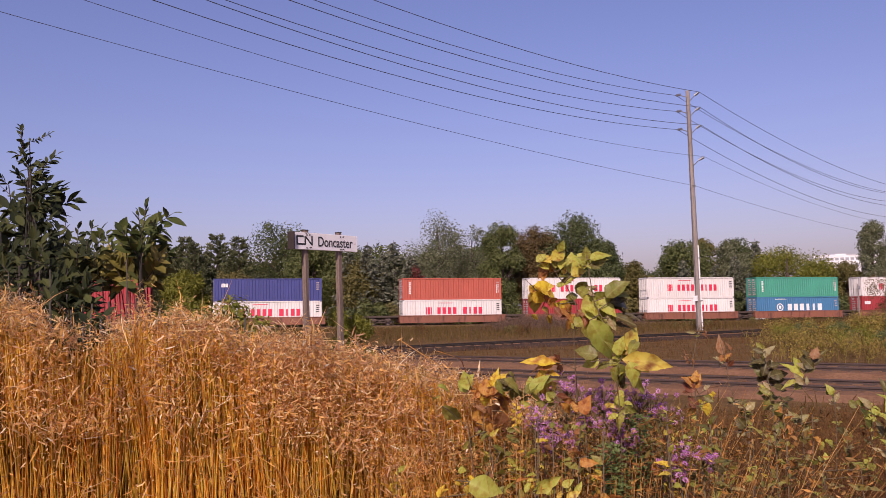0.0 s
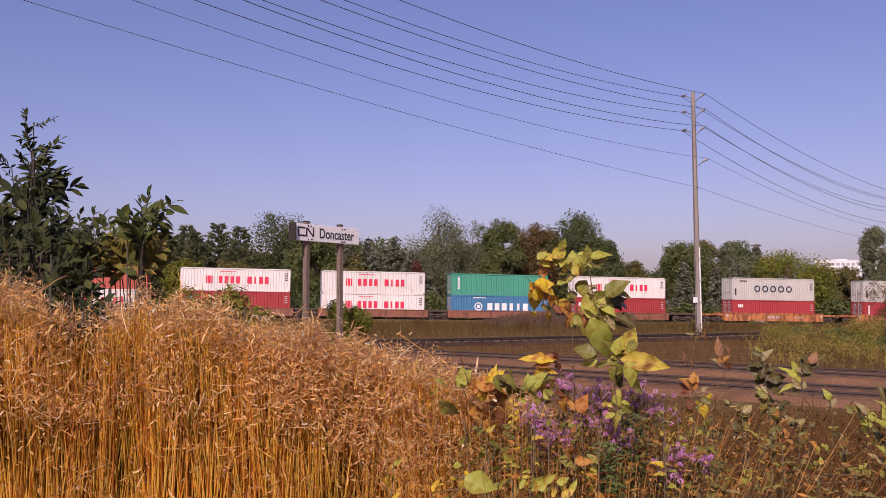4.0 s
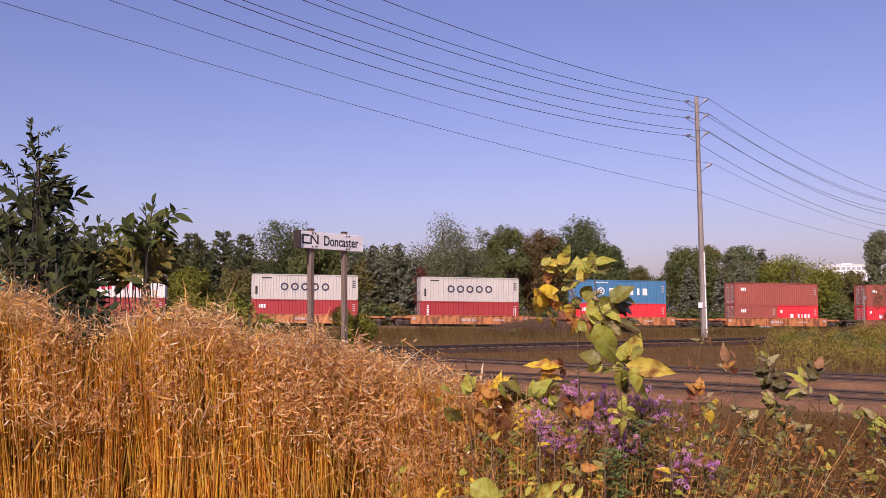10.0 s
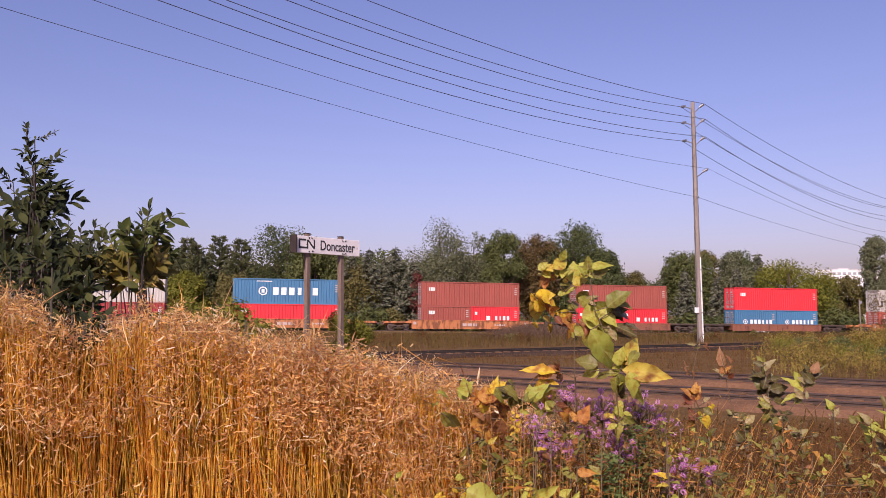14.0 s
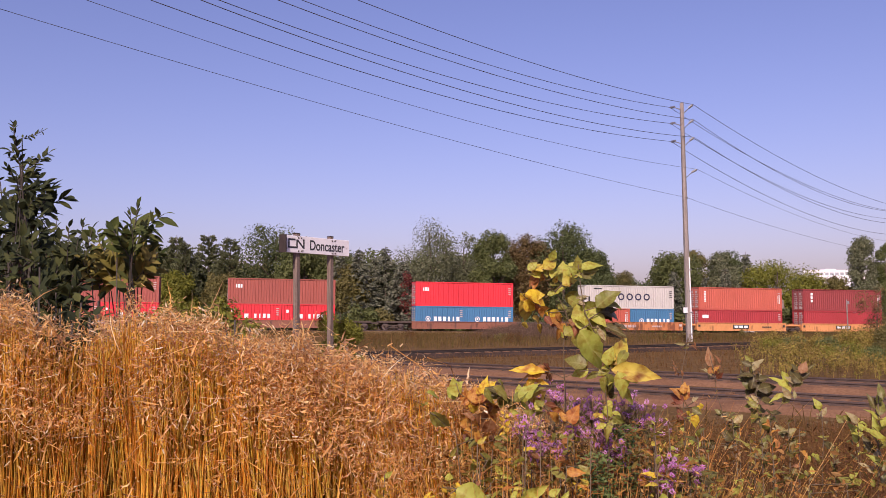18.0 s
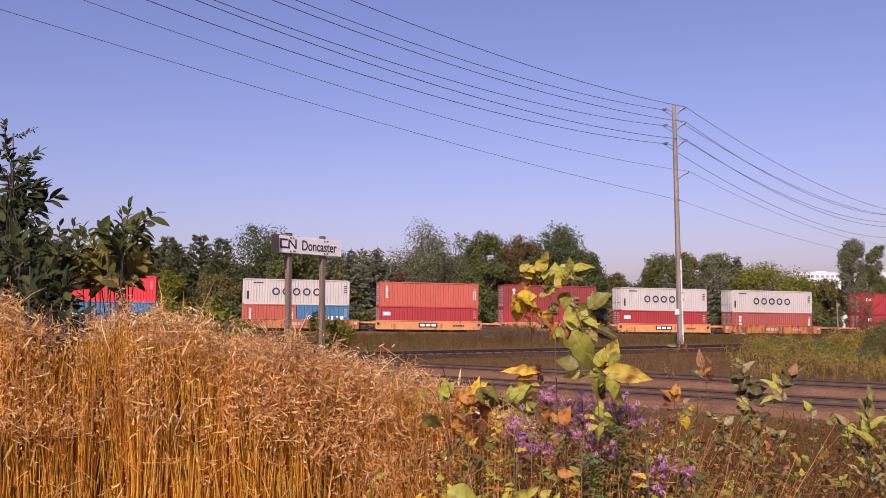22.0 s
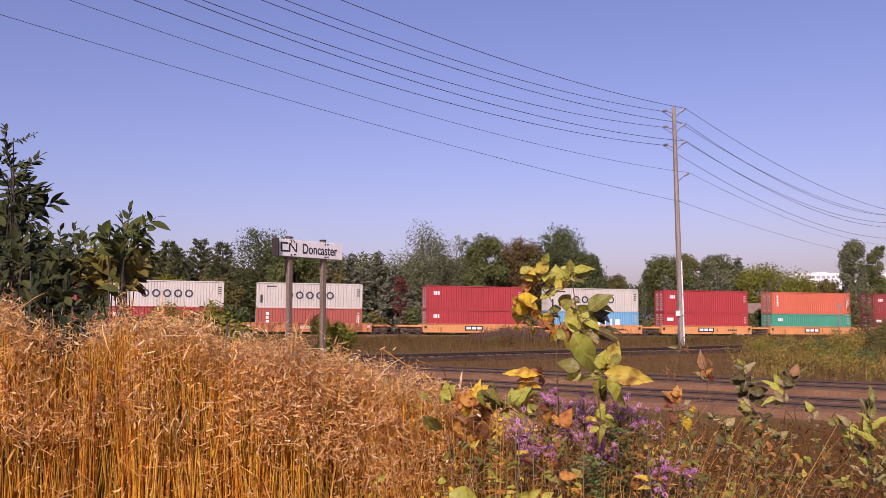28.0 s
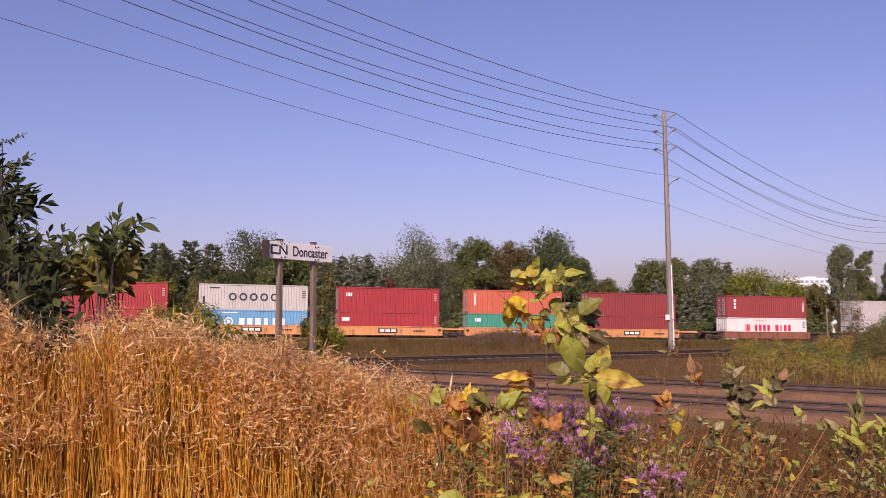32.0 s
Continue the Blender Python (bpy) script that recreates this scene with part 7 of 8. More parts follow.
def build_shrubs():
    branch_shrub(3.9, -0.50, [(-0.4967, 0.1812, -0.5062, 0.2321, 9, 0.0100), (-0.4948, 0.2141, -0.4690, 0.2234, 7, 0.0053), (-0.4957, 0.1949, -0.5122, 0.2006, 3, 0.0113),
         (-0.4953, 0.1798, -0.4819, 0.1906, 4, 0.0120), (-0.4938, 0.1743, -0.4616, 0.1972, 6, 0.0133), (-0.4989, 0.1607, -0.5117, 0.1800, 4, 0.0120),
         (-0.4963, 0.1662, -0.4788, 0.1741, 3, 0.0160), (-0.4946, 0.1505, -0.4594, 0.1589, 6, 0.0166), (-0.4958, 0.1437, -0.4732, 0.1659, 4, 0.0146),
         (-0.4915, 0.1348, -0.4579, 0.1548, 6, 0.0166), (-0.4859, 0.1279, -0.4400, 0.1437, 7, 0.0186), (-0.4869, 0.1164, -0.4519, 0.1268, 6, 0.0180),
         (-0.4969, 0.1369, -0.5303, 0.1625, 3, 0.0093), (-0.5194, 0.1624, -0.5459, 0.1859, 6, 0.0100), (-0.4981, 0.1267, -0.5408, 0.1490, 5, 0.0213)],
        L_SHRUB, "tall dark-leaved shrub above the dry grass", 91)
    branch_shrub(3.8, -0.50, [(-0.4990, 0.1118, -0.5457, 0.1286, 6, 0.0173), (-0.4908, 0.1063, -0.4693, 0.1155, 5, 0.0146), (-0.5014, 0.0997, -0.5383, 0.1082, 6, 0.0173),
         (-0.4932, 0.0962, -0.4636, 0.1026, 6, 0.0160), (-0.5011, 0.0861, -0.5351, 0.0899, 5, 0.0186), (-0.4952, 0.1199, -0.5050, 0.1336, 5, 0.0200),
         (-0.4877, 0.0927, -0.4990, 0.1118, 5, 0.0226), (-0.5145, 0.0796, -0.5324, 0.0899, 3, 0.0226), (-0.4982, 0.0794, -0.4768, 0.0899, 6, 0.0173),
         (-0.5075, 0.0727, -0.5279, 0.0763, 5, 0.0173), (-0.4806, 0.0792, -0.4619, 0.0870, 5, 0.0146), (-0.4912, 0.1253, -0.4807, 0.1387, 5, 0.0160),
         (-0.5047, 0.1200, -0.5187, 0.1351, 5, 0.0160), (-0.5288, 0.1067, -0.5563, 0.1206, 6, 0.0173), (-0.5350, 0.0865, -0.5625, 0.1004, 6, 0.0186)],
        L_SHRUB, "broad dark shrub low in the dry grass", 92)
    # thick inner growth of the tall one
    inner = random.Random(46)
    mesh_in = []
    for _ in range(9):
        u, e0 = inner.gauss(-0.493, 0.018), inner.uniform(0.06, 0.15)
        mesh_in.append((u, e0, u + inner.gauss(0, 0.028), e0 + inner.uniform(0.012, 0.04), 5, 0.017))
    branch_shrub(4.05, -0.50, mesh_in, L_SHRUB, "dark inner growth of a tall shrub", 94)
    mesh_low = []
    for _ in range(15):
        u, e0 = inner.uniform(-0.545, -0.44), inner.uniform(0.03, 0.075)
        mesh_low.append((u, e0, u + inner.gauss(0, 0.025), e0 + inner.uniform(0.01, 0.03), 5, 0.016))
    branch_shrub(3.5, -0.49, mesh_low, L_SHRUB, "low dark growth under a tall shrub", 95)
    branch_shrub(3.7, -0.44, [(-0.4459, 0.0385, -0.4517, 0.1153, 8, 0.0106), (-0.4392, 0.0384, -0.4366, 0.1070, 8, 0.0120), (-0.4291, 0.0383, -0.4198, 0.1136, 8, 0.0113),
         (-0.4599, 0.0588, -0.4662, 0.1006, 7, 0.0133), (-0.4257, 0.0383, -0.4094, 0.1040, 7, 0.0146), (-0.4531, 0.0587, -0.4596, 0.1059, 6, 0.0133),
         (-0.4396, 0.0585, -0.4471, 0.0923, 7, 0.0160), (-0.4327, 0.0518, -0.4254, 0.0920, 7, 0.0160), (-0.4193, 0.0516, -0.4026, 0.0999, 6, 0.0160),
         (-0.4594, 0.0386, -0.4712, 0.0791, 7, 0.0160), (-0.4457, 0.0251, -0.4599, 0.0588, 7, 0.0160), (-0.4322, 0.0250, -0.4398, 0.0653, 8, 0.0160),
         (-0.4222, 0.0315, -0.4128, 0.0683, 6, 0.0160), (-0.4521, 0.0118, -0.4392, 0.0384, 7, 0.0133), (-0.4319, 0.0083, -0.4216, 0.0349, 7, 0.0133)],
        L_SHRUB, "dense dark shrub with many upright shoots", 93)
    branch_shrub(3.6, -0.37, [(-0.3663, 0.0243, -0.3632, 0.0846, 4, 0.0173), (-0.3642, 0.0644, -0.3557, 0.1277, 6, 0.0146), (-0.3606, 0.0913, -0.3652, 0.1265, 4, 0.0133),
         (-0.3567, 0.1047, -0.3245, 0.1219, 3, 0.0226), (-0.3580, 0.0980, -0.3351, 0.1058, 3, 0.0186), (-0.3644, 0.0779, -0.3744, 0.1103, 4, 0.0186),
         (-0.3605, 0.0846, -0.3391, 0.0991, 5, 0.0173), (-0.3590, 0.0778, -0.3349, 0.0843, 4, 0.0173), (-0.3456, 0.0777, -0.3172, 0.0693, 3, 0.0226),
         (-0.3643, 0.0711, -0.3837, 0.1023, 4, 0.0200), (-0.3793, 0.0780, -0.3919, 0.1051, 4, 0.0226), (-0.3893, 0.0714, -0.4053, 0.0985, 4, 0.0200),
         (-0.3632, 0.0846, -0.3558, 0.1318, 3, 0.0146)],
        L_SHRUB2, "shrub with olive-green leaves in dry grass", 99)
    branch_shrub(3.75, -0.375, [(-0.3719, 0.0377, -0.3847, 0.0781, 5, 0.0226), (-0.3685, 0.0377, -0.3726, 0.0847, 5, 0.0240), (-0.3652, 0.0376, -0.3523, 0.0804, 5, 0.0240),
         (-0.3786, 0.0378, -0.3980, 0.0715, 5, 0.0213), (-0.3618, 0.0376, -0.3387, 0.0709, 5, 0.0213), (-0.3852, 0.0312, -0.4059, 0.0555, 5, 0.0186),
         (-0.3585, 0.0443, -0.3318, 0.0574, 5, 0.0200), (-0.3754, 0.0444, -0.3885, 0.0633, 4, 0.0200), (-0.3640, 0.0510, -0.3454, 0.0656, 4, 0.0200),
         (-0.3988, 0.0380, -0.4126, 0.0582, 4, 0.0173), (-0.4083, 0.0448, -0.4195, 0.0664, 4, 0.0173), (-0.3958, 0.0581, -0.4022, 0.0783, 4, 0.0200)],
        L_SHRUB3, "yellow-olive broad-leaved shrub above the dry grass", 97)
    tall_shrub(4.5, -0.47, [(-0.50, 0.075), (-0.47, 0.07), (-0.53, 0.09), (-0.485, 0.05), (-0.455, 0.045), (-0.56, 0.08)], 0.05, L_SHRUB, "dense dark shrub behind the dry grass", 90, 34, 0.2, 5)
    # out-of-view shrub, added beside the standpoint to shade the left growth
    tall_shrub(1.6, -1.1, [(-1.05, 0.5), (-1.15, 0.45), (-0.98, 0.42), (-1.22, 0.5), (-1.1, 0.6), (-1.02, 0.62), (-1.18, 0.66)], 0.066, L_SHRUB, "tall dark-leaved shrub out of view, added to shade the stalks", 98, 26, 0.26, 5)
    tall_shrub(2.45, -0.44, [(-0.47, 0.022), (-0.445, 0.012), (-0.42, 0.018), (-0.40, 0.02), (-0.455, -0.002), (-0.43, -0.006), (-0.41, 0.0)], 0.04, L_SHRUB, "dark low shrub among the dry stalks", 87, 15, 0.11, 4)
    for k, (u, e, d, w, m) in enumerate(((-0.300, 0.036, 5.2, 0.85, L_YELLOW), (-0.262, 0.034, 5.0, 0.6, L_YELLOW), (-0.332, 0.034, 5.4, 0.7, L_YELLOW), (-0.235, 0.016, 4.9, 0.5, L_YELLOW))):
        p = at(u, e, d)
        shrub("bush", p.x, p.y, (p.z - ground_z(p.x, p.y)) * 1.22, w, m, "small-leaved yellow-green bush in dry grass", 860 + k, 8000, 0.017, group="shrubs by the standpoint", lumps=16, stems=5)
    tall_shrub(2.8, -0.232, [(-0.24, -0.004), (-0.222, -0.012), (-0.25, -0.014), (-0.228, -0.026), (-0.21, -0.03)], 0.03, L_SHRUB4, "yellow-green sprouts among the dry stalks", 88, 12, 0.07, 4)
    tall_shrub(2.5, -0.395, [(-0.40, -0.055), (-0.385, -0.06), (-0.41, -0.07)], 0.026, L_SHRUB4, "small green sprout among the dry stalks", 89, 8, 0.05, 4)
    tall_shrub(3.3, -0.42, [(-0.45, 0.06), (-0.43, 0.05), (-0.47, 0.06), (-0.435, 0.035), (-0.45, 0.03), (-0.48, 0.035), (-0.46, 0.04)], 0.058, L_SHRUB, "low dark shrub hanging over the dry grass", 96, 30, 0.2, 5)


# ---- dry stalks ----
L_STRAW = leafy("golden_stalks", [(0.416, 0.161, 0.020), (0.935, 0.483, 0.055), (0.950, 0.621, 0.099), (0.686, 0.496, 0.066), (0.950, 0.691, 0.173), (0.727, 0.311, 0.060), (0.831, 0.574, 0.087)], 0.5, 0.5, patch=3.5, dark=(0.56, 0.47, 0.42))
L_HUSK = leafy("dry_husks", [(0.260, 0.109, 0.040), (0.741, 0.388, 0.111), (0.898, 0.558, 0.190), (0.461, 0.214, 0.080), (0.801, 0.478, 0.190), (0.541, 0.309, 0.161), (0.898, 0.678, 0.313), (0.340, 0.160, 0.072), (0.721, 0.459, 0.255), (0.898, 0.498, 0.124), (0.898, 0.868, 0.662)], 0.5, 0.45, patch=4.0, dark=(0.70, 0.66, 0.70))


def stand_rise(b):
    """How the top of the dry stand rises or falls for each metre from the standpoint, by bearing."""
    return float(np.interp(b, (-0.7, -0.54, -0.50, -0.465, -0.43, -0.40, -0.37, -0.30, -0.255, -0.235, -0.19, -0.15, -0.10, -0.04, 0.0, 0.04, 0.09, 0.14, 0.19), (0.060, 0.048, 0.030, 0.008, -0.014, -0.003, 0.009, -0.001, -0.012, -0.021, -0.018, -0.027, -0.045, -0.058, -0.069, -0.090, -0.115, -0.145, -0.18)))


def tuft(b, y):
    """Uneven crest of the stand."""
    return 0.018 * noise.noise(Vector((b * 14, y * 1.5, 1))) + 0.026 * noise.noise(Vector((b * 42, y * 3, 7))) - 0.004


def stand_front(b):
    """Distance of the stand's wavy front edge."""
    return 2.14 + 0.09 * noise.noise(Vector((b * 9, 0, 21))) + 0.04 * noise.noise(Vector((b * 31, 0, 22)))


def stand_depth(b):
    """The stand's back edge wavers too."""
    return 1.0 + 0.28 * noise.noise(Vector((b * 6, 0, 25)))


def quads(name, verts, faces, material):
    """A mesh of quads from arrays."""
    me = bpy.data.meshes.new(name)
    me.vertices.add(len(verts))
    me.vertices.foreach_set("co", np.ascontiguousarray(verts, dtype=np.float32).ravel())
    me.loops.add(faces.size)
    me.loops.foreach_set("vertex_index", np.ascontiguousarray(faces, dtype=np.int32).ravel())
    me.polygons.add(len(faces))
    me.polygons.foreach_set("loop_start", np.arange(len(faces), dtype=np.int32) * 4)
    me.materials.append(material)
    me.update(calc_edges=True)
    me.validate()
    return me


def unit(a):
    return a / np.linalg.norm(a, axis=1, keepdims=True)


def curled(p, d, up, half, length, bow):
    """Narrow strips curled in an arc: points and quads. p, d, up: n x 3; half width, length and arc in radians: n each."""
    n, k = len(p), 4
    s = unit(np.cross(d, up))
    u = np.cross(s, d)
    rows = []
    for i in range(k):
        f = i / (k - 1)
        a = bow * f
        bowed = np.where(np.abs(bow) < 0.05, 0.05, bow)
        along_d, along_u = np.sin(a) / bowed, (1 - np.cos(a)) / bowed
        c = p + (d * along_d[:, None] + u * along_u[:, None]) * length[:, None]
        w = s * (half * (0.55, 1.0, 0.85, 0.12)[i])[:, None]
        rows += [c - w, c + w]
    verts = np.stack(rows, 1).reshape(-1, 3)
    o = np.arange(n)[:, None] * 2 * k
    quad = np.array([[2 * i, 2 * i + 1, 2 * i + 3, 2 * i + 2] for i in range(k - 1)])
    return verts, (o[:, :, None] + quad[None]).reshape(-1, 4)


def crest(b, y):
    return np.array([EYE + yy * (stand_rise(bb) + tuft(bb, yy)) for bb, yy in zip(b, y)])


def build_dry_stand():
    rng = np.random.default_rng(5)

    def bearings(n, hi):
        return np.where(rng.random(n) < 0.92, rng.uniform(-0.66, hi, n), -0.66 - np.abs(rng.normal(0, 0.14, n)))

    def front(b):
        return np.array([stand_front(v) for v in b])

    def back(b):
        return np.array([stand_depth(v) for v in b])
    stand = empty("dry_stand", pose(0, 0, 0), "dense stand of dry golden stalks with curled husks", "dry grass", kind="stuff")
    # upright stalks, three-sided, slightly kinked
    n = 21000
    b = bearings(n, 0.13)
    y = front(b) + 0.03 + 2.45 * rng.random(n) ** 2.3 * back(b)
    x = b * y
    g = np.array([ground_z(u, v) for u, v in zip(x, y)])
    top = crest(b, y) - y * (0.02 + np.abs(rng.normal(0, 0.03, n)))
    r = 0.0012 + 0.0021 * rng.random(n) ** 1.3
    lx, ly, turn = rng.normal(0, 0.13, n), rng.normal(0, 0.10, n), rng.uniform(0, 6.28, n)
    rows = []
    for f, q in ((0, 1.1), (0.7, 0.95), (1, 0.5)):
        cx, cy = x + lx * (f - 0.7) + rng.normal(0, 0.005, n), y + ly * (f - 0.7) + rng.normal(0, 0.004, n)
        for j in range(3):
            rows.append(np.stack([cx + r * q * np.cos(turn + j * 2.094), cy + r * q * np.sin(turn + j * 2.094), g + (top - g) * f], 1))
    verts = np.stack(rows, 1).reshape(-1, 3)
    side = np.array([[3 * l + j, 3 * l + (j + 1) % 3, 3 * l + 3 + (j + 1) % 3, 3 * l + 3 + j] for l in range(2) for j in range(3)])
    child("stalks", quads("stalks", verts, (np.arange(n)[:, None, None] * 9 + side[None]).reshape(-1, 4), L_STRAW), stand)

    def loose(n, hi, depth_of, y_of, length, half, bow, fall=-0.2, slope=0.0, lo=None):
        b = bearings(n, hi) if lo is None else rng.uniform(lo, hi, n)
        y, drop = y_of(b, n), depth_of(n, b)
        if slope:
            # ragged holes in the hanging litter
            hole = np.array([noise.noise(Vector((u * 9, v * 6, 40))) for u, v in zip(b, drop)])
            keep = (hole < np.where(b < -0.44, -0.05, 0.12)) | (rng.random(n) < 0.3)
            b, y, drop = b[keep], y[keep], drop[keep]
            n = len(b)
        top = crest(b, y)
        y = y - slope * drop
        p = np.stack([b * y, y, top + rng.normal(0, 0.016, n) - drop], 1)
        d = unit(rng.normal(0, 1, (n, 3)) * (1, 0.9, 0.85) + (0, 0, fall))
        up = unit(rng.normal(0, 1, (n, 3)) + (-0.2, -0.6, 0.4))
        return curled(p, d, up, half(n), length(n), rng.normal(0, bow, n))
    thick = lambda n, b: np.interp(b, (-0.6, -0.45, -0.2, -0.06, 0.05, 0.15), (0.34, 0.27, 0.25, 0.30, 0.34, 0.22)) * (0.75 + 0.5 * np.array([noise.noise(Vector((v * 9, 0, 31))) for v in b]) + 0.25)
    small, wide = lambda n: 0.007 + 0.023 * rng.random(n) ** 1.7, lambda n: 0.0006 + 0.0018 * rng.random(n) ** 1.6
    sets = (
        # on the crest, all through the stand
        (0.0, None, 46000, 0.16, lambda n, b: np.abs(rng.normal(0, 0.15, n)), lambda b, n: front(b) + 2.55 * rng.random(n) ** 1.9 * back(b), small, wide, 1.1),
        # hanging down the front face, thinning out downwards
        (0.22, None, 24000, 0.14, lambda n, b: thick(n, b) * rng.random(n) ** 1.5, lambda b, n: front(b) - 0.05 + np.abs(rng.normal(0, 0.10, n)), small, wide, 1.1),
        (0.22, None, 4500, 0.14, lambda n, b: 0.2 + 0.5 * rng.random(n), lambda b, n: front(b) - 0.03 + np.abs(rng.normal(0, 0.09, n)), small, wide, 1.2),
        # thicker litter of husks where the stand sinks towards the open side
        (0.22, -0.24, 10000, 0.13, lambda n, b: 0.02 + 0.24 * rng.random(n) ** 1.3, lambda b, n: front(b) - 0.05 + np.abs(rng.normal(0, 0.10, n)), small, wide, 1.2),
        # larger curled blades
        (0.22, None, 900, 0.14, lambda n, b: 0.5 * rng.random(n) ** 1.5, lambda b, n: front(b) - 0.06 + np.abs(rng.normal(0, 0.12, n)), lambda n: rng.uniform(0.025, 0.06, n), lambda n: rng.uniform(0.0010, 0.0028, n), 1.5))
    vs, fs, o = [], [], 0
    for slope, lo, n, hi, dep, y_of, ln, hw, bow in sets:
        v, f = loose(n, hi, dep, y_of, ln, hw, bow, slope=slope, lo=lo)
        vs.append(v)
        fs.append(f + o)
        o += len(v)
    child("husks", quads("husks", np.concatenate(vs), np.concatenate(fs), L_HUSK), stand)
    # thin broken stems lying across, and strays above the crest
    v1, f1 = loose(2600, 0.15, lambda n, b: 0.02 + 0.36 * rng.random(n), lambda b, n: front(b) - 0.04 + 1.2 * rng.random(n) ** 2.4, lambda n: rng.uniform(0.04, 0.12, n), lambda n: rng.uniform(0.0006, 0.0013, n), 0.8, 0.1)
    v2, f2 = loose(260, 0.13, lambda n, b: rng.uniform(0.0, 0.08, n), lambda b, n: front(b) + 1.2 * rng.random(n) ** 1.5, lambda n: rng.uniform(0.05, 0.13, n), lambda n: rng.uniform(0.0006, 0.0012, n), 0.7, 1.2)
    child("broken_stems", quads("broken_stems", np.concatenate((v1, v2)), np.concatenate((f1, f2 + len(v1))), L_HUSK), stand)
    # a few long bent stems leaning out of the stand
    bm = bmesh.new()
    for line in ([(-0.058, -0.036), (-0.02, -0.062), (0.016, -0.099), (0.034, -0.15)], [(-0.04, -0.075), (0.0, -0.088), (0.014, -0.115), (0.022, -0.16)],
                 [(-0.535, -0.02), (-0.50, -0.045), (-0.47, -0.10), (-0.462, -0.17)], [(-0.30, -0.075), (-0.325, -0.11), (-0.345, -0.165)], [(-0.015, -0.05), (0.012, -0.06), (0.026, -0.10), (0.03, -0.16)]):
        tube(bm, [at(u, e, 2.05) for u, e in line], 0.0012, 0.0008, 5)
    part("bent_stems", bm, L_STRAW2, stand)


def build_foreground_weeds():
    rnd = random.Random(6)
    sp, hs = [], []
    while len(sp) < 15000:
        y = 2.0 + 11.5 * rnd.random() ** 2.0
        b = rnd.uniform(0.05, 0.66)
        x = b * y
        top = 2.0 - 0.122 * y - rnd.random() ** 2 * 0.3 + rnd.gauss(0, 0.03)
        h = top - ground_z(x, y)
        if h > 0.2 and -x * NS + y * NC < 17.8:
            sp.append((x, y))
            hs.append(min(h, 1.35))
    a = [(p, h) for p, h in zip(sp, hs) if p[1] < 5.0]
    c = [(p, h) for p, h in zip(sp, hs) if p[1] >= 5.0]
    blades("brown_weeds", [p for p, h in a], [h for p, h in a], 0.0022, L_WEED, rnd, 0.10, label="fine dry brown weeds and grass", sprigs=15, sprig=0.035)
    blades("brown_weeds", [p for p, h in c], [h for p, h in c], 0.007, L_DULL, rnd, 0.10, label="fine dry brown weeds towards the tracks", sprigs=5, sprig=0.09)
    # paler bent stems among them
    sp = [(b * y, y) for b, y in ((rnd.uniform(0.2, 0.64), rnd.uniform(1.8, 3.6)) for _ in range(70))]
    hs = [max(0.3, 2.0 - y * rnd.uniform(0.11, 0.2) - ground_z(x, y)) for x, y in sp]
    blades("dry_grass", sp, hs, 0.0019, L_WEED, rnd, 0.3, label="pale bent stems among brown weeds", sprigs=4, sprig=0.06)
    # tangled tan grass under the saplings and asters
    sp = []
    for _ in range(2600):
        y = 1.75 + 1.2 * rnd.random()
        b = rnd.uniform(0.04, 0.22)
        sp.append((b * y, y))
    hs = [max(0.3, 2.0 + y * (-0.212 + 0.085 * rnd.random() ** 1.5 + 0.07 * math.exp(-((x / y - 0.03) / 0.09) ** 2)) - ground_z(x, y)) for x, y in sp]
    for _ in range(350):
        y = 1.55 + 0.25 * rnd.random()
        b = rnd.uniform(0.06, 0.19)
        sp.append((b * y, y))
        hs.append(2.0 - y * (0.15 + 0.07 * rnd.random()) - ground_z(b * y, y))
    blades("dry_grass", sp, hs, 0.003, L_STRAW2, rnd, 0.25, label="tangled tan grass under the saplings", sprigs=12, sprig=0.03)


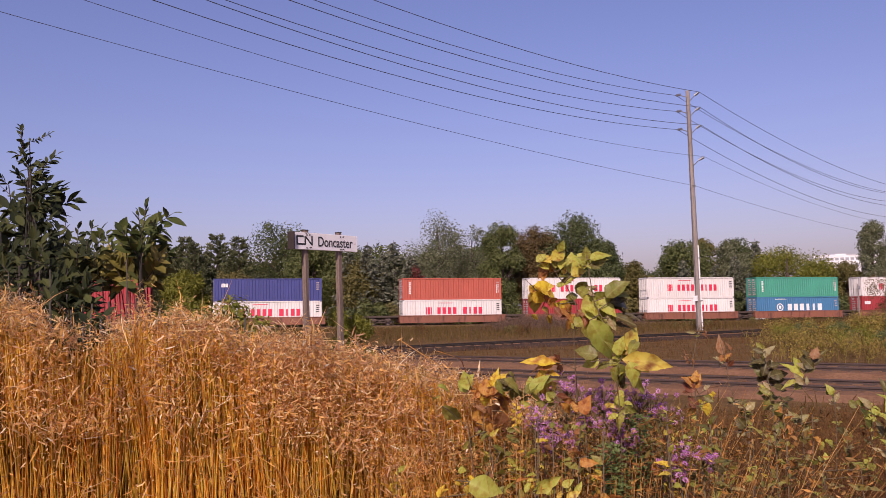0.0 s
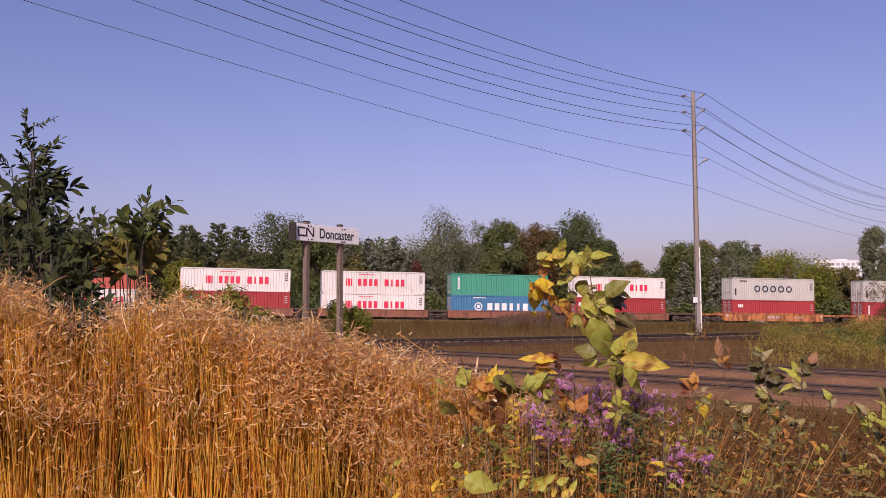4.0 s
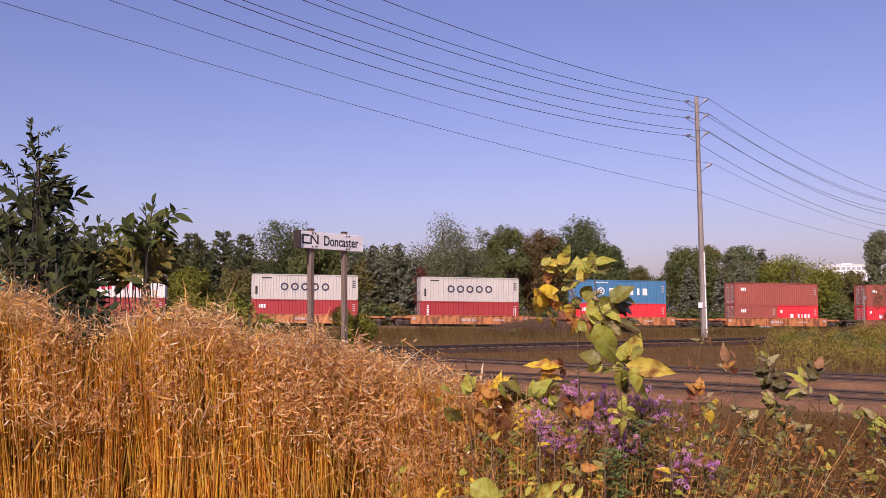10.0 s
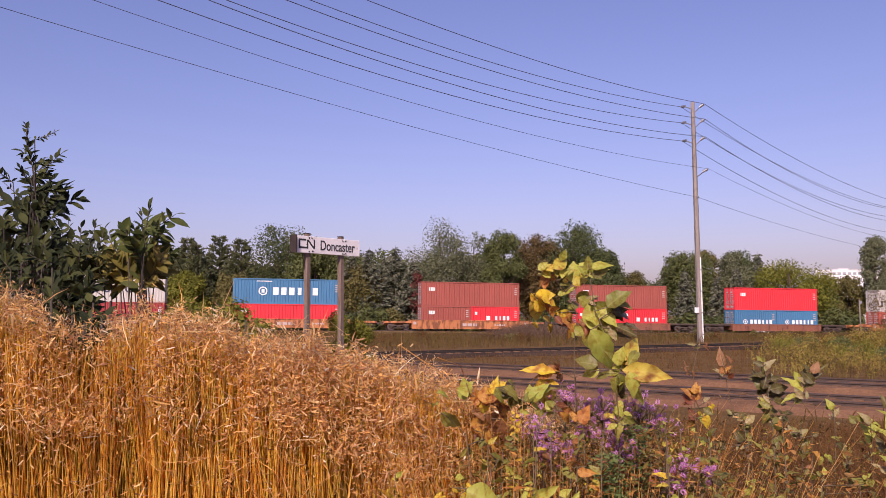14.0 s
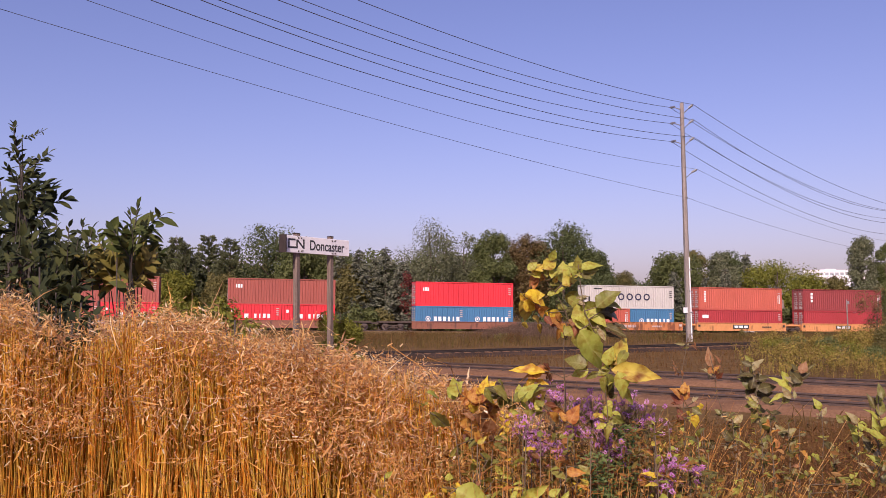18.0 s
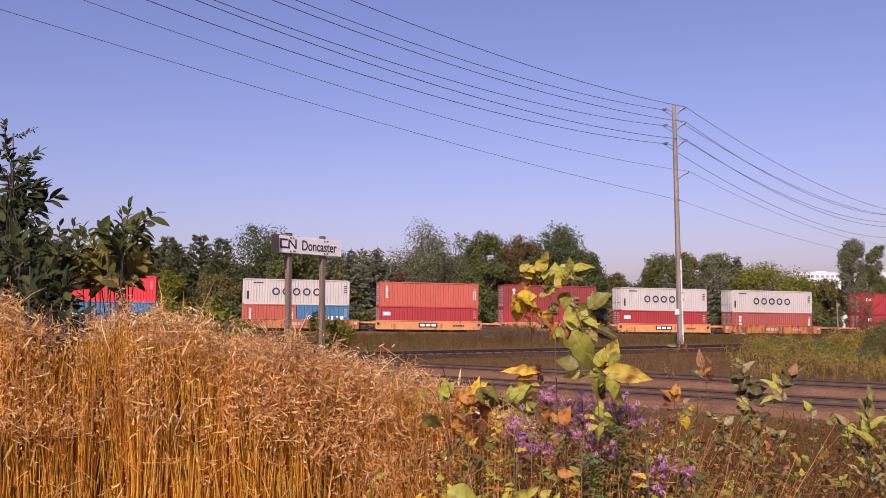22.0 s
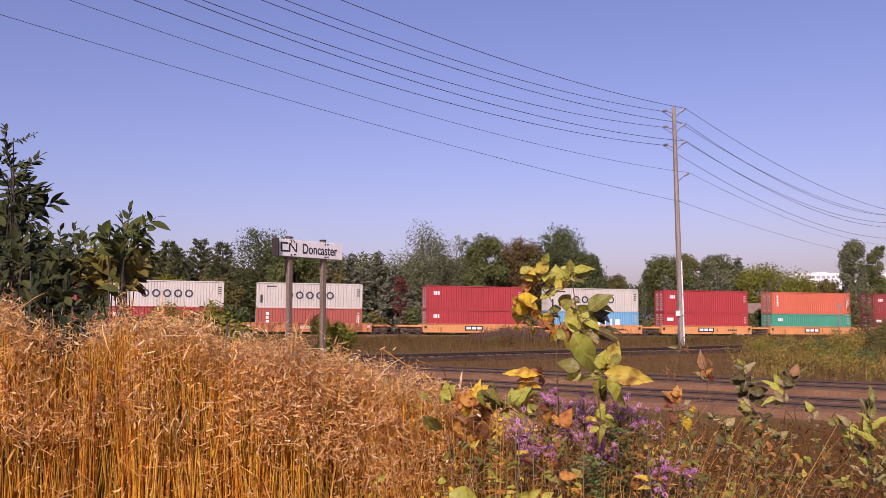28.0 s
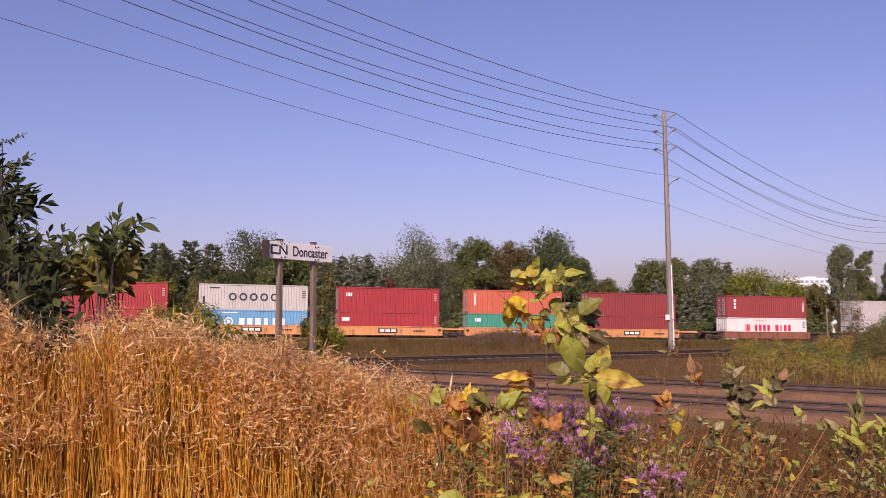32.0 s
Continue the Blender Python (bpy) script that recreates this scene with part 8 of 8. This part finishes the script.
def build_outskirts():
    """The same growth goes on round the standpoint, thinner and lower away from the dense stand."""
    rnd = random.Random(8)

    def spread(n, x0, x1, y0, y1, ok):
        out = []
        while len(out) < n:
            p = (rnd.uniform(x0, x1), rnd.uniform(y0, y1))
            if ok(*p):
                out.append(p)
        return out
    edge = lambda x, y: 0.8 * noise.noise(Vector((x * 0.5, y * 0.5, 11)))
    sp = spread(5200, -7.5, 0.2, -1.2, 6.2, lambda x, y: x < -0.60 * max(y, 0.0) - 0.7 * smooth01(0.6, 1.6, y) and math.hypot(x, y) > 0.9 + 0.3 * edge(y, x) and math.hypot(x + 2.4, (y - 2.2) * 1.2) < 3.4 + edge(x, y) + rnd.gauss(0, 0.25))
    sp += spread(1500, -2.5, 0.4, 4.2, 6.4, lambda x, y: y < 5.3 + edge(x, y) - 0.9 * (x + 2.5) * 0.2)
    hs = [max(0.35, 1.62 + 0.25 * noise.noise(Vector((x, y, 2))) - 0.25 * max(0, math.hypot(x + 2.0, y - 2.6) - 2.0) - 0.12 * max(0, y - 4)) for x, y in sp]
    blades("dry_stand", sp[1::2], hs[1::2], 0.005, L_STRAW, rnd, 0.06, label="thinner edge of the dry golden stalks", category="dry grass", sprigs=3, sprig=0.07)
    sp, hs = sp[::2], hs[::2]
    blades("dry_stand", sp, hs, 0.005, L_HUSK, rnd, 0.06, label="thinner edge of the dry golden stalks", category="dry grass", sprigs=4, sprig=0.07)
    # shorter growth before the stand, down to the standpoint
    sp = spread(4200, -1.6, 0.4, 0.75, 2.3, lambda x, y: -0.66 * y < x < 0.13 * y + 0.05 and y > 1.15 + 0.8 * edge(x * 2, y) + rnd.gauss(0, 0.12))
    blades("dry_stand", sp, [(1.72 - 0.36 * y) * rnd.uniform(0.55, 1.0) for x, y in sp], 0.005, L_STRAW, rnd, 0.08, label="shorter dry golden stalks before the stand", category="dry grass", sprigs=2, sprig=0.06)
    sp = spread(5200, 0.0, 6.5, -0.6, 4.5, lambda x, y: (y < 2.2 or x > 0.64 * y) and x > 0.03 * y and math.hypot(x, y) > 1.0 + 0.5 * edge(x * 2, y) + abs(rnd.gauss(0, 0.4)) and math.hypot(x - 1.2, y - 1.8) < 2.2 + edge(x, y) + abs(rnd.gauss(0, 1.4)))
    blades("brown_weeds", sp, [max(0.15, (1.3 - 0.3 * max(y, 0.6)) * rnd.uniform(0.3, 0.9)) for x, y in sp], 0.005, L_DULL, rnd, 0.15, label="dry brown weeds round the standpoint", category="weeds", sprigs=3, sprig=0.05)
    sp = spread(9000, -12, 14, -9, 16, lambda x, y: math.hypot(x, y) > 0.7 and not (0.05 * y < x < 0.66 * y and y > 1.9) and not (-0.66 * y < x < 0.15 * y and 2.2 < y < 4.6)
                and -x * NS + y * NC < 17.4 and math.hypot(x * 0.85, y - 2) < 10.5 + 3 * edge(x, y) + rnd.uniform(-3, 2))
    hs = [(0.12 + 0.5 * smooth01(1.0, 3.2, math.hypot(x, y))) * rnd.uniform(0.5, 1.25) + 0.25 * max(0, noise.noise(Vector((x * 0.6, y * 0.6, 4)))) for x, y in sp]
    blades("brown_weeds", sp, hs, 0.009, L_DULL, rnd, 0.5, label="low brown grass round the standpoint", category="weeds", sprigs=2, sprig=0.06)
    sp = spread(8000, -70, 85, 18, 100, lambda x, y: not -0.12 < x / y < 0.58 and -x * NS + y * NC > 28 and along(x, y)[1] < -2.5 and abs((x - 20.3) * -FS + (y - 51.5) * FC - 0.7) > 1.6)
    blades("dry_grass", sp, [rnd.uniform(0.3, 0.8) for _ in sp], 0.04, L_FIELD, rnd, 0.3, label="dry brown grass beyond the near tracks", sprigs=1)
    sp = spread(6000, -35, 45, -30, 20, lambda x, y: math.hypot(x, y - 2) > 9 and -x * NS + y * NC < 17.4)
    blades("dry_grass", sp, [rnd.uniform(0.2, 0.6) for _ in sp], 0.03, L_FIELD, rnd, 0.3, label="dry brown grass on the near bank", sprigs=1)


def build_litter_weeds():
    """Small mixed autumn shoots and curled leaves low under the asters and saplings."""
    rnd = random.Random(64)
    sets = (["o", "y"], ["b", "g"], ["p", "o"], ["d", "g"], ["o", "p", "d"], ["g", "y"])
    names = ("orange and yellow", "yellow", "dry rusty", "olive-green", "rusty brown", "yellow-green")
    for i in range(34):
        k = rnd.randrange(6)
        b = rnd.uniform(0.03, 0.27)
        whorl_plant("small_weed", b, rnd.uniform(-0.205, -0.125) - 0.02 * (b < 0.04), rnd.uniform(1.62, 1.9), rnd.uniform(0.08, 0.2), rnd.randint(3, 6), rnd.uniform(0.03, 0.06), sets[k], "small weed with %s leaves" % names[k], 1300 + i, rnd.uniform(0.0, 0.6), rnd.uniform(-0.05, 0.05))


L_LITTER = leafy("mixed_weed_leaves", [(0.137, 0.058, 0.019), (0.325, 0.164, 0.047), (0.112, 0.086, 0.020), (0.213, 0.172, 0.033), (0.081, 0.039, 0.014), (0.410, 0.243, 0.087), (0.282, 0.118, 0.030), (0.163, 0.125, 0.029), (0.359, 0.157, 0.041)], 0.7, 0.3, gloss=0.15)


def build_weed_leaves():
    """Small curled leaves on the weeds and grass of the open side."""
    rnd = random.Random(65)
    verts, faces = [], []

    def bit(p, L, W):
        d = Vector((rnd.gauss(0, 1), rnd.gauss(0, 1), rnd.gauss(0.1, 0.8)))
        v, f = leaf_points(L, W, rnd.uniform(-0.2, 0.7), rnd.uniform(0.1, 0.9))
        m = Matrix.Translation(p) @ leaf_turn(d, (rnd.gauss(0, 0.8), rnd.gauss(-0.4, 0.7), rnd.gauss(0.6, 0.6)))
        o = len(verts)
        verts.extend(m @ Vector(q) for q in v)
        faces.extend(tuple(o + j for j in ff) for ff in f)
    for _ in range(2400):
        y = 1.75 + 1.7 * rnd.random() ** 1.3
        b = rnd.uniform(0.2, 0.64)
        clump = noise.noise(Vector((b * 13, y * 3.0, 3)))
        e = -0.16 + 0.05 * clump - 0.075 * rnd.random()
        if clump > 0.05 - 0.4 * rnd.random():
            bit(at(b, e, y), 0.008 + 0.022 * rnd.random() ** 2, 0.003 + 0.008 * rnd.random() ** 1.7)
    for _ in range(3600):
        y = 1.72 + 0.45 * rnd.random()
        b = rnd.uniform(0.0, 0.28)
        clump = noise.noise(Vector((b * 16, y * 4.0, 8)))
        bit(at(b, -0.150 + 0.030 * clump - 0.075 * rnd.random() ** 0.9 + 0.03 * smooth01(0.04, 0.12, b) * rnd.random(), y), 0.006 + 0.018 * rnd.random() ** 2, 0.002 + 0.006 * rnd.random() ** 1.7)
    tagged(new("weed_leaves", mesh_of("weed_leaves", verts, faces, L_LITTER)), "small curled brown and olive leaves of the weeds", "weeds", kind="stuff")


L_STRAW2 = leafy("tan_grass", [(0.300, 0.121, 0.032), (0.520, 0.242, 0.058), (0.660, 0.346, 0.094), (0.320, 0.191, 0.043), (0.740, 0.432, 0.159)], 0.7, 0.3)
build_middle()
build_clumps()
build_saplings()
build_small_weeds()
build_asters()
build_shrubs()
build_dry_stand()
build_foreground_weeds()
build_litter_weeds()
build_weed_leaves()
build_outskirts()


# ---- the train runs ----


def motions():
    times = [0, 4, 8, 12, 16, 20, 24, 28, 32]
    for ob, s, local in MOVERS:
        walk(ob, [(t, place_on_line(s - gone(t)) @ local) for t in times])
    # the wheels turn by the way that they have rolled
    for ob in ROLLERS:
        x, _, z = ob.matrix_basis.translation
        walk(ob, [(k / FPS, pose(x, 0, z, 0, -math.degrees(gone(k / FPS) / 0.42), 0)) for k in range(32 * FPS + 1)])


motions()
